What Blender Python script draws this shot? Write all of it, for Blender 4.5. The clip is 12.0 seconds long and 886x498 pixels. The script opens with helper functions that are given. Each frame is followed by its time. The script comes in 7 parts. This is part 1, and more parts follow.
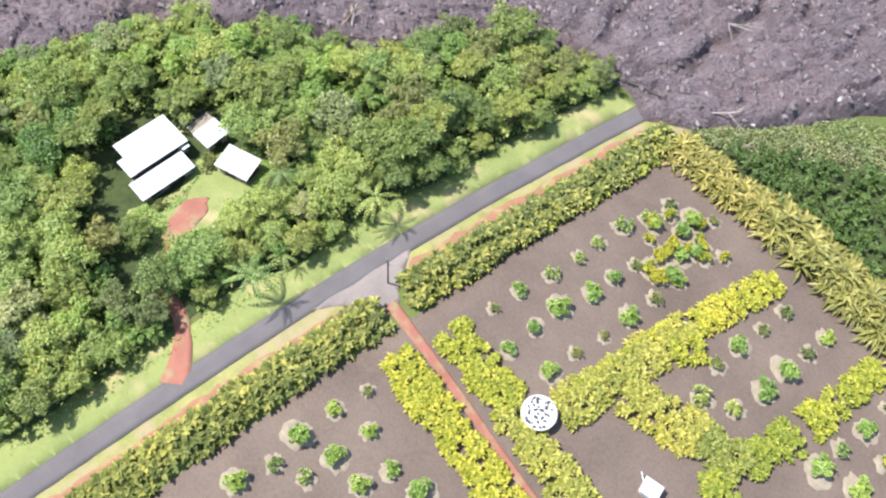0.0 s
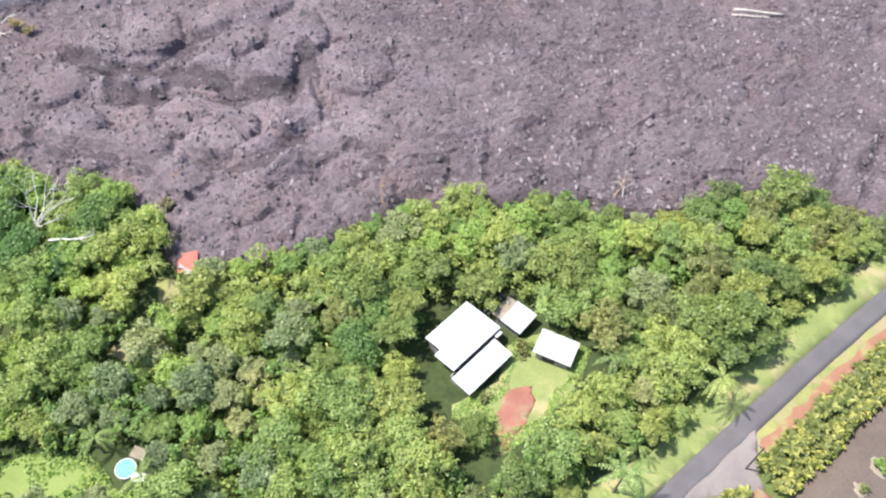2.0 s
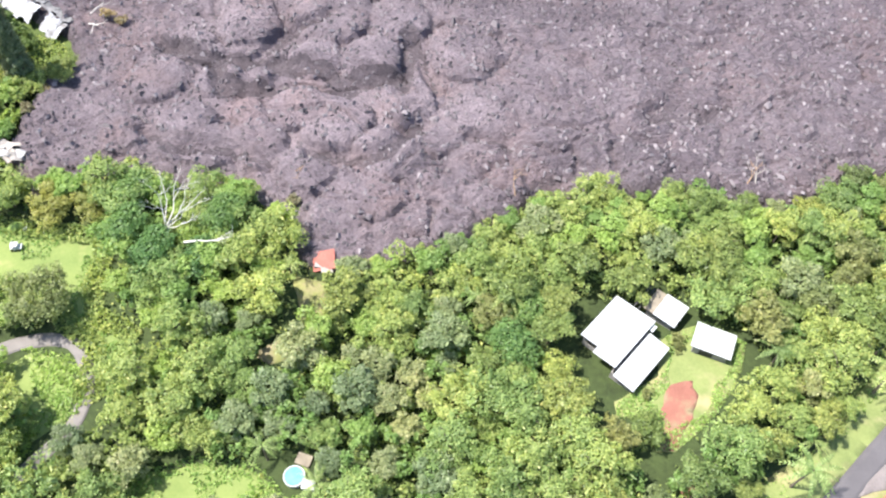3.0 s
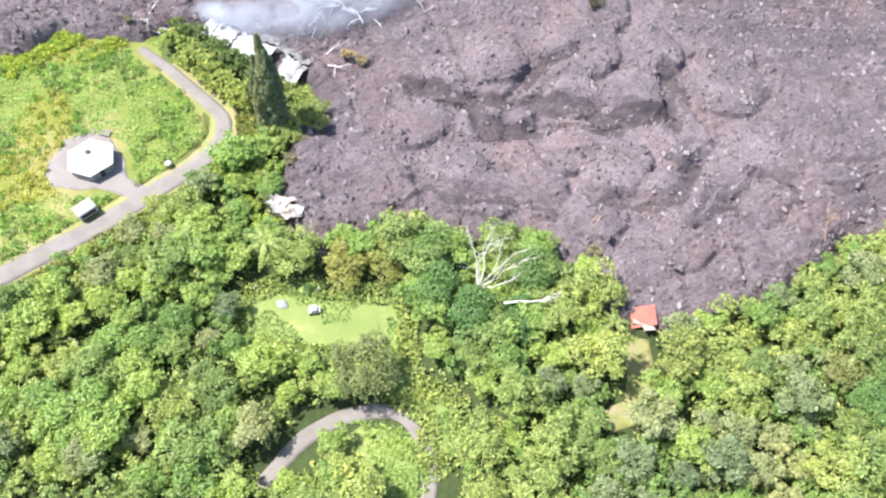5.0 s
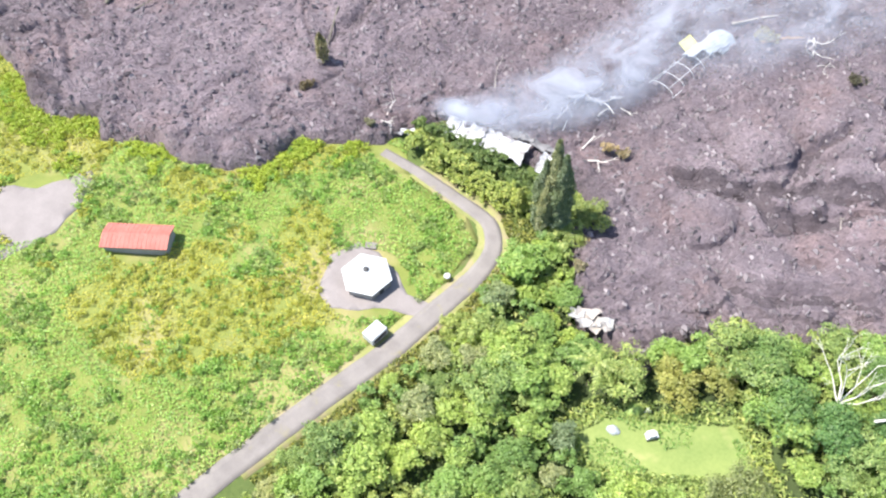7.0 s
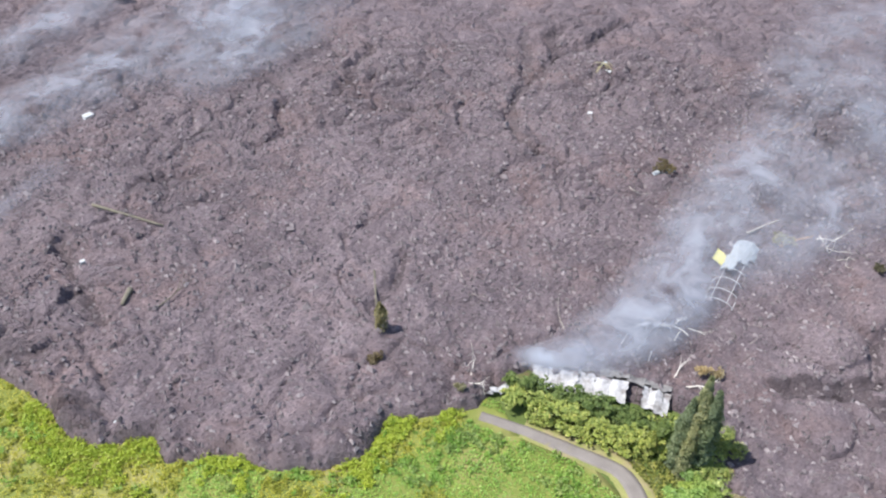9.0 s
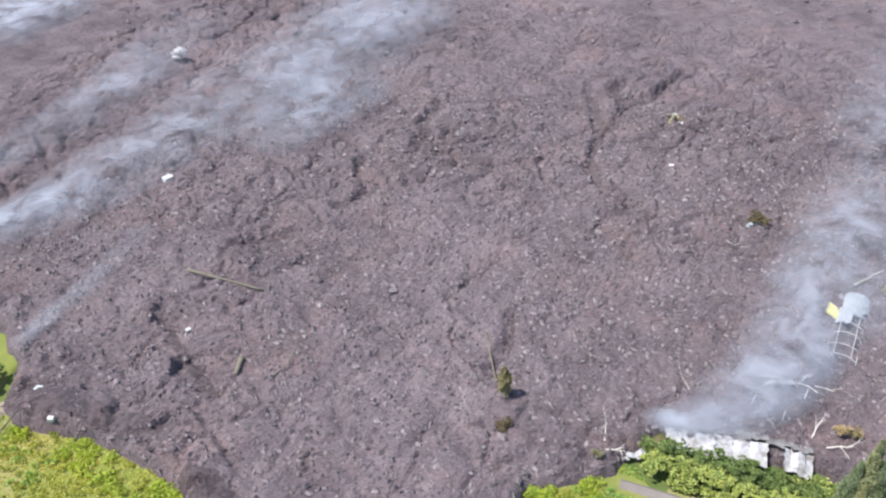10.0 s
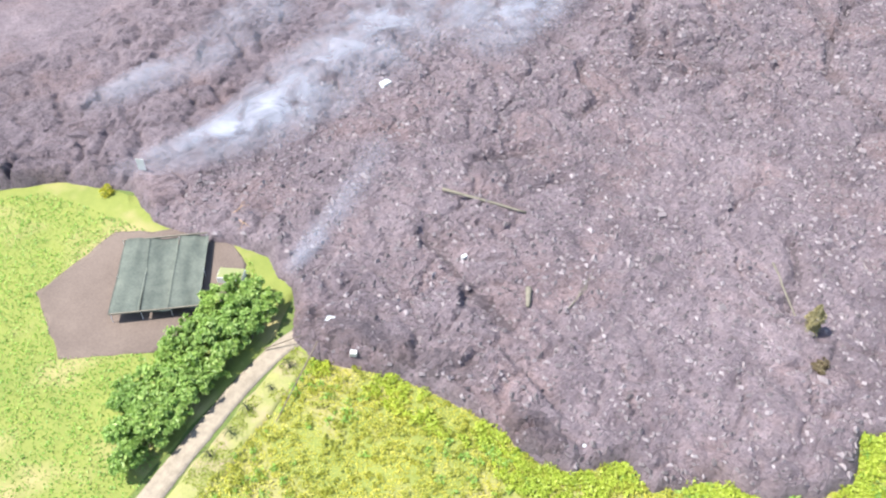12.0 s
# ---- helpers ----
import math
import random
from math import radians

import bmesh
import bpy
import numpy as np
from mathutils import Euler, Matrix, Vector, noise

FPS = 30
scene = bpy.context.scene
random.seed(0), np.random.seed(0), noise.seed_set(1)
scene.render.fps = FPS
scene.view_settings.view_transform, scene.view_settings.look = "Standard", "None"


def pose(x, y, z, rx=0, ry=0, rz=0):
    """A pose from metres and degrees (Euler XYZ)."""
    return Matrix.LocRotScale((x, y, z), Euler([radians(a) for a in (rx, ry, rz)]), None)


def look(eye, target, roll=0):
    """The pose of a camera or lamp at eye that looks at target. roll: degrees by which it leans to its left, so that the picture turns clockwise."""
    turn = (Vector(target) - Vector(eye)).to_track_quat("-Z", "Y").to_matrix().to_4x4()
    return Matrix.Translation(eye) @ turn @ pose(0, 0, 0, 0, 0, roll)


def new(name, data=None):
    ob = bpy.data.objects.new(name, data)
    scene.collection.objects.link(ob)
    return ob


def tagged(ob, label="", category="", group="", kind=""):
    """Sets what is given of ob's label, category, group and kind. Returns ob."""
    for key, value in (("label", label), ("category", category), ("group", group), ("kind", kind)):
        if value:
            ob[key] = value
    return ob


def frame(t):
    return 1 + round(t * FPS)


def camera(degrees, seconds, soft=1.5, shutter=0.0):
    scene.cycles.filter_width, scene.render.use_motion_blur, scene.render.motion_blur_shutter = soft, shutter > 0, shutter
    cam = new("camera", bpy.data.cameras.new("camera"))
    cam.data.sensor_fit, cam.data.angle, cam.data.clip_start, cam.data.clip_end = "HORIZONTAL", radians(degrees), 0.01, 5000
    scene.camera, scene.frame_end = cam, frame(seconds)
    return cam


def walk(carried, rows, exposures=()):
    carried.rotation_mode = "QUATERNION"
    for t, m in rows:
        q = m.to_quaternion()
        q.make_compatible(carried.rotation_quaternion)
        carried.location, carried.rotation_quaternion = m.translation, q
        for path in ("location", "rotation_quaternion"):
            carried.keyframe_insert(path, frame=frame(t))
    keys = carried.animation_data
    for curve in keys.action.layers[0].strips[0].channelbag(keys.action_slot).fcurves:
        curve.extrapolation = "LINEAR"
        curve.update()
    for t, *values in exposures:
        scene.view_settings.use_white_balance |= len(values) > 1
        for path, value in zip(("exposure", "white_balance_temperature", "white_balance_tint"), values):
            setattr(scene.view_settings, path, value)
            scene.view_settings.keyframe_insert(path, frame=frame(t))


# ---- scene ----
cam = camera(56.4, 12.0, soft=2.2)
# length of the flight, height of the first eye, and the turn that levels the land
METRES, EYE, TILT, LEAN, TURN = 360.0, 135.7, -3.33, 8.02, 31.18
ROWS = [
    (0.0, 0.0, 0.0, 0.0, 21.64, -62.69, -11.82),
    (0.5, -0.0392, -0.0082, -0.0059, 18.62, -61.16, -12.65),
    (1.0, -0.0795, -0.0138, -0.0129, 18.86, -57.17, -12.52),
    (1.5, -0.1208, -0.0203, -0.0193, 19.34, -54.15, -11.76),
    (2.0, -0.1622, -0.0261, -0.0264, 18.4, -53.5, -10.37),
    (2.5, -0.2036, -0.0312, -0.0327, 17.39, -54.15, -10.41),
    (3.0, -0.2446, -0.0356, -0.0395, 16.77, -55.41, -10.45),
    (3.2, -0.2619, -0.0367, -0.0423, 16.98, -55.94, -10.61),
    (4.8, -0.3947, -0.0444, -0.0639, 15.26, -55.99, -9.92),
    (5.0, -0.4104, -0.0439, -0.0658, 15.4, -55.7, -9.57),
    (5.5, -0.4515, -0.0437, -0.0736, 15.5, -54.15, -8.8),
    (6.0, -0.4921, -0.0429, -0.0812, 15.11, -52.78, -8.32),
    (6.5, -0.5326, -0.0404, -0.0875, 14.42, -52.44, -7.99),
    (7.0, -0.573, -0.0376, -0.0933, 13.46, -52.28, -7.49),
    (7.2, -0.5889, -0.0359, -0.0973, 12.97, -51.99, -7.14),
    (8.8, -0.7178, -0.015, -0.1106, 0.4, -40.69, -8.76),
    (9.0, -0.7343, -0.0138, -0.112, -2.12, -35.73, -8.9),
    (9.5, -0.7747, -0.0033, -0.1185, -4.82, -28.81, -8.51),
    (10.0, -0.815, 0.0054, -0.1225, -3.53, -32.4, -8.44),
    (10.5, -0.8546, 0.0186, -0.1289, -2.08, -37.54, -8.01),
    (11.0, -0.8943, 0.0305, -0.1329, -1.53, -40.06, -7.89),
    (11.5, -0.9339, 0.0431, -0.1385, -1.3, -40.9, -8.03),
    (12.0, -0.9735, 0.0577, -0.1436, -1.79, -40.99, -8.25),
]
EXPOSURES = [(0.0, 1.08), (0.5, 0.85), (1.0, 0.78), (2.0, 1.08), (3.2, 1.3), (5.5, 1.34), (7.2, 1.25), (8.8, 0.78), (9.5, 0.58), (10.5, 0.97), (12.0, 1.38)]
walk(cam, [(t, pose(0, 0, EYE, TILT, LEAN, TURN) @ pose(METRES * x, METRES * y, METRES * z, 90 + pitch, roll, yaw)) for t, x, y, z, yaw, pitch, roll in ROWS], EXPOSURES)

# ---- light ----
SUN_FROM = Vector((-0.80, -0.60, 0)).normalized()
SUN_UP = radians(61)
world = bpy.data.worlds.new("sky")
scene.world = world
world.use_nodes = True
wn = world.node_tree
sky = wn.nodes.new("ShaderNodeTexSky")
sky.sky_type = "NISHITA"
sky.sun_disc = False
sky.sun_elevation = SUN_UP
sky.sun_rotation = math.atan2(SUN_FROM.x, SUN_FROM.y)
wn.nodes["Background"].inputs["Strength"].default_value = 0.14
wn.links.new(sky.outputs["Color"], wn.nodes["Background"].inputs["Color"])
sun_data = bpy.data.lights.new("sun", "SUN")
sun_data.energy = 4.8
sun_data.angle = radians(0.6)
sun_data.color = (1.0, 0.955, 0.9)
sun = new("sun", sun_data)
sun_dir = SUN_FROM * math.cos(SUN_UP) + Vector((0, 0, math.sin(SUN_UP)))
sun.matrix_world = look(sun_dir * 400 + Vector((-200, 0, 0)), Vector((-200, 0, 0)))


# ---- land form ----
BUMPS = [(-45, 30, 45, 5.83), (-245, -40, 60, -4.27), (-390, -60, 70, 1.5), (-100, 110, 60, -2.56)]


def ground(x, y):
    """Height of the land; takes numbers or arrays."""
    z = 0.94
    for a, b, s, h in BUMPS:
        z = z + h * np.exp(-((x - a) ** 2 + (y - b) ** 2) / (2 * s * s))
    return z


def lattice(ix, iy, seed):
    h = (ix.astype(np.int64) * 374761393 + iy.astype(np.int64) * 668265263 + seed * 1442695041) & 0x7FFFFFFF
    h = ((h ^ (h >> 13)) * 1274126177) & 0x7FFFFFFF
    return ((h ^ (h >> 16)) & 0xFFFF) / 65535.0


def vnoise(x, y, size, seed=0):
    """Smooth value noise, 0 to 1."""
    x, y = np.asarray(x, float) / size, np.asarray(y, float) / size
    ix, iy = np.floor(x), np.floor(y)
    fx, fy = x - ix, y - iy
    fx, fy = fx * fx * (3 - 2 * fx), fy * fy * (3 - 2 * fy)
    a, b = lattice(ix, iy, seed), lattice(ix + 1, iy, seed)
    c, d = lattice(ix, iy + 1, seed), lattice(ix + 1, iy + 1, seed)
    return (a * (1 - fx) + b * fx) * (1 - fy) + (c * (1 - fx) + d * fx) * fy


def fbm(x, y, size, octaves=4, seed=0, gain=0.5):
    total, amp, norm = 0.0, 1.0, 0.0
    for k in range(octaves):
        total = total + amp * vnoise(x + 17.3 * k, y - 9.1 * k, size / 2 ** k, seed + k)
        norm += amp
        amp *= gain
    return total / norm


def cells(x, y, size, seed=0):
    """Distances to the nearest and second nearest scattered point, in cell sizes."""
    x, y = np.asarray(x, float) / size, np.asarray(y, float) / size
    ix, iy = np.floor(x), np.floor(y)
    f1, f2 = np.full(x.shape, 9.0), np.full(x.shape, 9.0)
    for i in (-1, 0, 1):
        for j in (-1, 0, 1):
            px = ix + i + lattice(ix + i, iy + j, seed)
            py = iy + j + lattice(ix + i, iy + j, seed + 91)
            d = np.hypot(px - x, py - y)
            f2 = np.minimum(f2, np.maximum(f1, d))
            f1 = np.minimum(f1, d)
    return f1, f2


def inside(x, y, poly):
    x, y = np.asarray(x, float), np.asarray(y, float)
    hit = np.zeros(x.shape, bool)
    for (ax, ay), (bx, by) in zip(poly, poly[1:] + poly[:1]):
        if ay == by:
            continue
        hit ^= ((ay > y) != (by > y)) & (x < (bx - ax) * (y - ay) / (by - ay) + ax)
    return hit


def edge_distance(x, y, line, closed=True):
    x, y = np.asarray(x, float), np.asarray(y, float)
    best = np.full(x.shape, 1e9)
    pairs = zip(line, line[1:] + line[:1]) if closed else zip(line, line[1:])
    for (ax, ay), (bx, by) in pairs:
        dx, dy = bx - ax, by - ay
        t = np.clip(((x - ax) * dx + (y - ay) * dy) / (dx * dx + dy * dy + 1e-9), 0, 1)
        best = np.minimum(best, np.hypot(ax + t * dx - x, ay + t * dy - y))
    return best


# the rim of the lava, from the east end of the road round to the west, then closed far to the north
RIM_EAST = [(260, 520), (60, 232), (0, 170), (-26, 138), (-30, 128), (-36, 117), (-44, 106), (-51, 99), (-58, 101), (-67, 99),
            (-78, 96), (-85, 92), (-91, 81), (-91, 71), (-95, 62), (-101, 58), (-110, 52), (-116, 43), (-123, 37), (-130, 29)]
RIM_MIDDLE = [(-129, 18), (-132, 5), (-137, -5), (-141, -13), (-147, -17), (-152, -17), (-157, -11), (-165, -15), (-173, -15), (-179, -24),
              (-191, -31), (-197, -42), (-196, -49), (-201, -48), (-211, -48), (-217, -43), (-221, -39), (-227, -32), (-226, -24), (-235, -21)]
RIM_WEST = [(-249, -24), (-262, -27), (-268, -26), (-272, -36), (-272, -42), (-276, -45.5), (-280, -50), (-286, -54), (-285, -66), (-290, -71),
            (-297, -75.5), (-308, -78.5), (-316, -86.5), (-323, -82), (-330, -90), (-337, -91), (-343, -89), (-349, -87.5), (-358, -88), (-372, -89)]
RIM_FAR = [(-383, -93), (-391, -91), (-399, -81), (-410, -75), (-430, -78), (-440, -79.5), (-452, -73), (-470, -80), (-520, -120), (-900, -200),
           (-900, 700), (260, 700)]
LAVA = RIM_EAST + RIM_MIDDLE + RIM_WEST + RIM_FAR


def lava_depth(x, y):
    """Metres inside the rim (negative outside), the rim broken up into lobes."""
    d = edge_distance(x, y, LAVA)
    d = np.where(inside(x, y, LAVA), d, -d)
    return d + 2.6 * (fbm(x, y, 7.0, 3, 5) - 0.5)


# sunken channels between the lobes of the flow
CHANNELS = [[(-339, 122), (-322, 88), (-316, 63), (-308, 52), (-294, 48)], [(-329, 126), (-319, 104), (-322, 88)], [(-310, 150), (-319, 104)],
            [(-380, 31), (-366, 18), (-372, 8)], [(-400, 45), (-385, 38)], [(-379, 82), (-368, 41), (-345, 50)], [(-385, -22), (-377, -10)],
            [(-383, -52), (-370, -60), (-352, -66)], [(-312, -12), (-304, -28)], [(-166, 2), (-158, 10), (-160, 22)], [(-150, 27), (-143, 30)], [(-218, -7.5), (-207, -1), (-199, 6), (-192, 15), (-185, 20), (-177, 23), (-170, 28)],
            [(-207, -2), (-197, -2.5), (-190, 3), (-185, 12), (-178, 20)], [(-181, 38), (-176, 33), (-171, 29)], [(-199, 6), (-202, 18), (-198, 27)],
            [(-194, -24), (-184, -16), (-172, -8)], [(-176, 38), (-165, 33)], [(-130, 62), (-122, 80)], [(-70, 108), (-76, 124)], [(-62, 104), (-56, 118), (-58, 140)]]


# swollen domes of crust between the channels: place, radius and height
DOMES = [(-200, 29, 10, 2.4), (-191, 18, 6, 1.6), (-212, 13, 8, 2.0), (-192, -17, 8, 2.0), (-184, -15, 6.5, 1.8), (-181, 6.5, 7.5, 2.0), (-182.5, 27, 7, 2.0),
         (-195, 4.5, 4.5, 1.4), (-200, -3, 6, 1.6), (-209, -12, 7, 1.8), (-178.5, -7, 7, 1.8), (-172.5, 9, 8, 2.0), (-167, 25, 7, 1.8), (-200, -28, 6, 1.5),
         (-187, -3, 5, 1.5), (-166, -4, 6, 1.5), (-158, 12, 8, 1.8), (-150, 2, 6, 1.4), (-212, 0, 5, 1.3), (-188, 40, 8, 1.8), (-205, 42, 7, 1.6), (-170, 44, 9, 1.8)]


def dome_height(x, y):
    """Rounded swellings with a broken rim, the highest one winning."""
    wx, wy = x + 3.4 * (fbm(x, y, 6, 3, 71) - 0.5), y + 3.4 * (fbm(x, y, 6, 3, 72) - 0.5)
    z = 0.0
    for a, b, r, h in DOMES:
        q = np.clip(1 - ((wx - a) ** 2 + (wy - b) ** 2) / (r * r), 0, 1)
        z = np.maximum(z, 1.5 * h * q ** 0.38)
    return z


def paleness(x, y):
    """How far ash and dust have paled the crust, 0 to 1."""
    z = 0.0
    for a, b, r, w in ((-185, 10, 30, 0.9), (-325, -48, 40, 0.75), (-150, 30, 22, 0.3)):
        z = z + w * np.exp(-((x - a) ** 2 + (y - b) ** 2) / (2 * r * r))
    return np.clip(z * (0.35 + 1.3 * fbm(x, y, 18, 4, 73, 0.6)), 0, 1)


def winding(x, y):
    """Places shifted so that straight lines wind."""
    return x + 10 * (fbm(x, y, 15, 3, 63) - 0.5), y + 10 * (fbm(x, y, 15, 3, 67) - 0.5)


def lava_height(x, y, depth=None):
    if depth is None:
        depth = lava_depth(x, y)
    wx, wy = x + 8 * fbm(x, y, 16, 3, 3) + 3 * vnoise(x, y, 4.0, 6), y + 8 * fbm(x, y, 16, 3, 4) + 3 * vnoise(x, y, 4.0, 7)
    f1, f2 = cells(wx, wy, 12.0, 8)
    g1, g2 = cells(wx * 1.3, wy * 0.8, 4.2, 9)
    mounds = np.sqrt(np.clip(1.15 - f1, 0, 1)) * np.clip((f2 - f1) * 4.0, 0, 1)
    lobes = np.sqrt(np.clip(1.1 - g1, 0, 1)) * np.clip((g2 - g1) * 4.0, 0, 1)
    heave = np.exp(-((x + 205) ** 2 / 2000 + (y + 5) ** 2 / 1500))
    rough = np.clip((fbm(x, y, 60, 3, 21) - 0.33) * 2.2, 0.25, 0.85) * (1 - 0.6 * heave)
    h1, h2 = cells(wx + 40, wy, 15.0, 14)
    domes = np.clip(1.15 - h1, 0, 1) ** 0.8 * (1 - (1 - np.clip((h2 - h1) * 2.2, 0, 1)) ** 2)
    rise = np.clip((depth + 0.4) / 3.6, 0, 1)
    rise = rise * (2 - rise)
    rough = rough + 0.4 * np.exp(-np.clip(depth, 0, 99) / 14)
    crag = 1 - np.abs(2 * vnoise(wx, wy, 2.3, 39) - 1)
    patchy = np.clip(fbm(x, y, 13, 3, 43) * 2.2 - 0.35, 0.35, 1.15)
    clinker = patchy * (0.42 * crag ** 2 + 0.34 * (lattice(np.floor(wx / 0.8), np.floor(wy / 0.8), 38) - 0.5) + 0.3 * (vnoise(x, y, 1.3, 37) - 0.5))
    calm = np.exp(-(((x + 186) / 34) ** 4 + ((y - 8) / 42) ** 4))
    z = 1.0 + rough * (1 - 0.85 * calm) * (2.6 * mounds + 0.9 * lobes) + 2.2 * (1 - 0.6 * calm) * (fbm(x, y, 34, 3, 11) - 0.4)
    z = z + (1 - calm) * 1.2 * heave * domes + dome_height(x, y) + (1 - 0.45 * calm) * clinker + 1.6 * (1 - 0.75 * calm) * (fbm(x, y, 4.5, 3, 31, 0.62) - 0.5)
    seam = np.clip(1 - np.abs(fbm(wx, wy, 42, 3, 51) - 0.5) / 0.016, 0, 1) * np.clip((fbm(x, y, 46, 2, 57) - 0.45) * 9, 0, 1)
    cut = 0.45 * seam
    ragged = fbm(x, y, 5, 2, 61) - 0.5
    qx, qy = winding(x, y)
    for line in CHANNELS:
        d = edge_distance(qx, qy, line, False) + 1.6 * ragged
        cut = np.maximum(cut, np.clip(1.35 - d / 2.2, 0, 1))
    z = rise * np.maximum(z + 0.5 - 2.2 * cut, 0.45)
    return ground(x, y) + np.where(depth < -0.4, -0.8, z - 0.25)


# ---- materials ----
def material(name, rough=0.8, metal=0.0):
    m = bpy.data.materials.new(name)
    m.use_nodes = True
    b = m.node_tree.nodes["Principled BSDF"]
    b.inputs["Roughness"].default_value = rough
    b.inputs["Metallic"].default_value = metal
    b.inputs["Specular IOR Level"].default_value = 0.3
    return m, m.node_tree.nodes, m.node_tree.links, b


def noise_node(n, l, scale, detail=4, rough=0.6, vector=None, kind="ShaderNodeTexNoise"):
    t = n.new(kind)
    t.inputs["Scale"].default_value = scale
    if kind == "ShaderNodeTexNoise":
        t.inputs["Detail"].default_value = detail
        t.inputs["Roughness"].default_value = rough
    if vector is None:
        geo = n.new("ShaderNodeNewGeometry")
        vector = geo.outputs["Position"]
    l.new(vector, t.inputs["Vector"])
    return t


def ramp_node(n, l, source, stops):
    r = n.new("ShaderNodeValToRGB")
    e = r.color_ramp.elements
    while len(e) < len(stops):
        e.new(0.5)
    for k, (p, c) in zip(e, stops):
        k.position = p
        k.color = (*c, 1)
    l.new(source, r.inputs["Fac"])
    return r.outputs["Color"]


def mix_node(n, l, fac, a, b, mode="MIX"):
    m = n.new("ShaderNodeMix")
    m.data_type = "RGBA"
    m.blend_type = mode
    for value, socket in ((fac, m.inputs[0]), (a, m.inputs[6]), (b, m.inputs[7])):
        if isinstance(value, (int, float)):
            socket.default_value = value
        elif isinstance(value, tuple):
            socket.default_value = (*value, 1)
        else:
            l.new(value, socket)
    return m.outputs[2]


def bump_node(n, l, b, height, strength, distance):
    k = n.new("ShaderNodeBump")
    k.inputs["Strength"].default_value = strength
    k.inputs["Distance"].default_value = distance
    l.new(height, k.inputs["Height"])
    l.new(k.outputs["Normal"], b.inputs["Normal"])
    return k


def mottled(name, dark, light, big=0.1, small=2.0, rough=0.85, bump=0.4, depth=0.1, extra=None):
    """Two scales of mottling between two colours, with relief."""
    m, n, l, b = material(name, rough)
    a = noise_node(n, l, big, 3)
    c = noise_node(n, l, small, 5, 0.7)
    mid = tuple((p + q) / 2 for p, q in zip(dark, light))
    col1 = ramp_node(n, l, a.outputs["Fac"], [(0.32, dark), (0.68, light)])
    col2 = ramp_node(n, l, c.outputs["Fac"], [(0.3, dark), (0.5, mid), (0.72, light)])
    col = mix_node(n, l, 0.5, col1, col2)
    if extra:
        colour, scale, low, high = extra
        d = noise_node(n, l, scale, 3)
        fac = ramp_node(n, l, d.outputs["Fac"], [(low, (0, 0, 0)), (high, (1, 1, 1))])
        col = mix_node(n, l, fac, col, colour)
    l.new(col, b.inputs["Base Color"])
    bump_node(n, l, b, c.outputs["Fac"], bump, depth)
    return m


def lava_material(name="lava_crust", tone=1.0, gloss=0.82):
    m, n, l, b = material(name, gloss)
    big = noise_node(n, l, 0.022, 5, 0.65)
    mid = noise_node(n, l, 0.13, 5, 0.62)
    fine = noise_node(n, l, 1.4, 6, 0.8)
    grit = noise_node(n, l, 2.4, kind="ShaderNodeTexVoronoi")

    def c(r, g, u):
        return (r * tone * 1.09, g * tone * 1.02, u * tone * 1.055)
    col = ramp_node(n, l, big.outputs["Fac"], [(0.36, c(0.080, 0.068, 0.076)), (0.5, c(0.140, 0.120, 0.130)), (0.66, c(0.195, 0.168, 0.176))])
    col2 = ramp_node(n, l, mid.outputs["Fac"], [(0.34, c(0.088, 0.074, 0.081)), (0.5, c(0.142, 0.122, 0.130)), (0.68, c(0.205, 0.178, 0.186))])
    col = mix_node(n, l, 0.5, col, col2)
    rust = noise_node(n, l, 0.05, 4, 0.65)
    fac = ramp_node(n, l, rust.outputs["Fac"], [(0.50, (0, 0, 0)), (0.74, (0.6, 0.6, 0.6))])
    col = mix_node(n, l, fac, col, c(0.200, 0.148, 0.138))
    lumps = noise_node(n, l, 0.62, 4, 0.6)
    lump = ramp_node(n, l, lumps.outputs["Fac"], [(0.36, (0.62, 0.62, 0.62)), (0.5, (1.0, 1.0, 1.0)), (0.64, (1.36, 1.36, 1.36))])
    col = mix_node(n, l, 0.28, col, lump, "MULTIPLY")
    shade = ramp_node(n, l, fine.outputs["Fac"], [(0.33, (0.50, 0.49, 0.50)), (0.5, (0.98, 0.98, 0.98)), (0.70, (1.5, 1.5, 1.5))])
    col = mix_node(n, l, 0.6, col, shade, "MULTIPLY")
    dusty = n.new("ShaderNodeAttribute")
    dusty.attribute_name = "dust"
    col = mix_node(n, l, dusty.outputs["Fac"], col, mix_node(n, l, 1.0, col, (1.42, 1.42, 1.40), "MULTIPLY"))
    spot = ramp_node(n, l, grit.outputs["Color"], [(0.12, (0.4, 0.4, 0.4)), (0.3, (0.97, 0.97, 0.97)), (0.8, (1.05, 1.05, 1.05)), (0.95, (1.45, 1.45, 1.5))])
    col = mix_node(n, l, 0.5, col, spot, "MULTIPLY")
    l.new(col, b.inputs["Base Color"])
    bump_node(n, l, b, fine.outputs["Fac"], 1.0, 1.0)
    return m


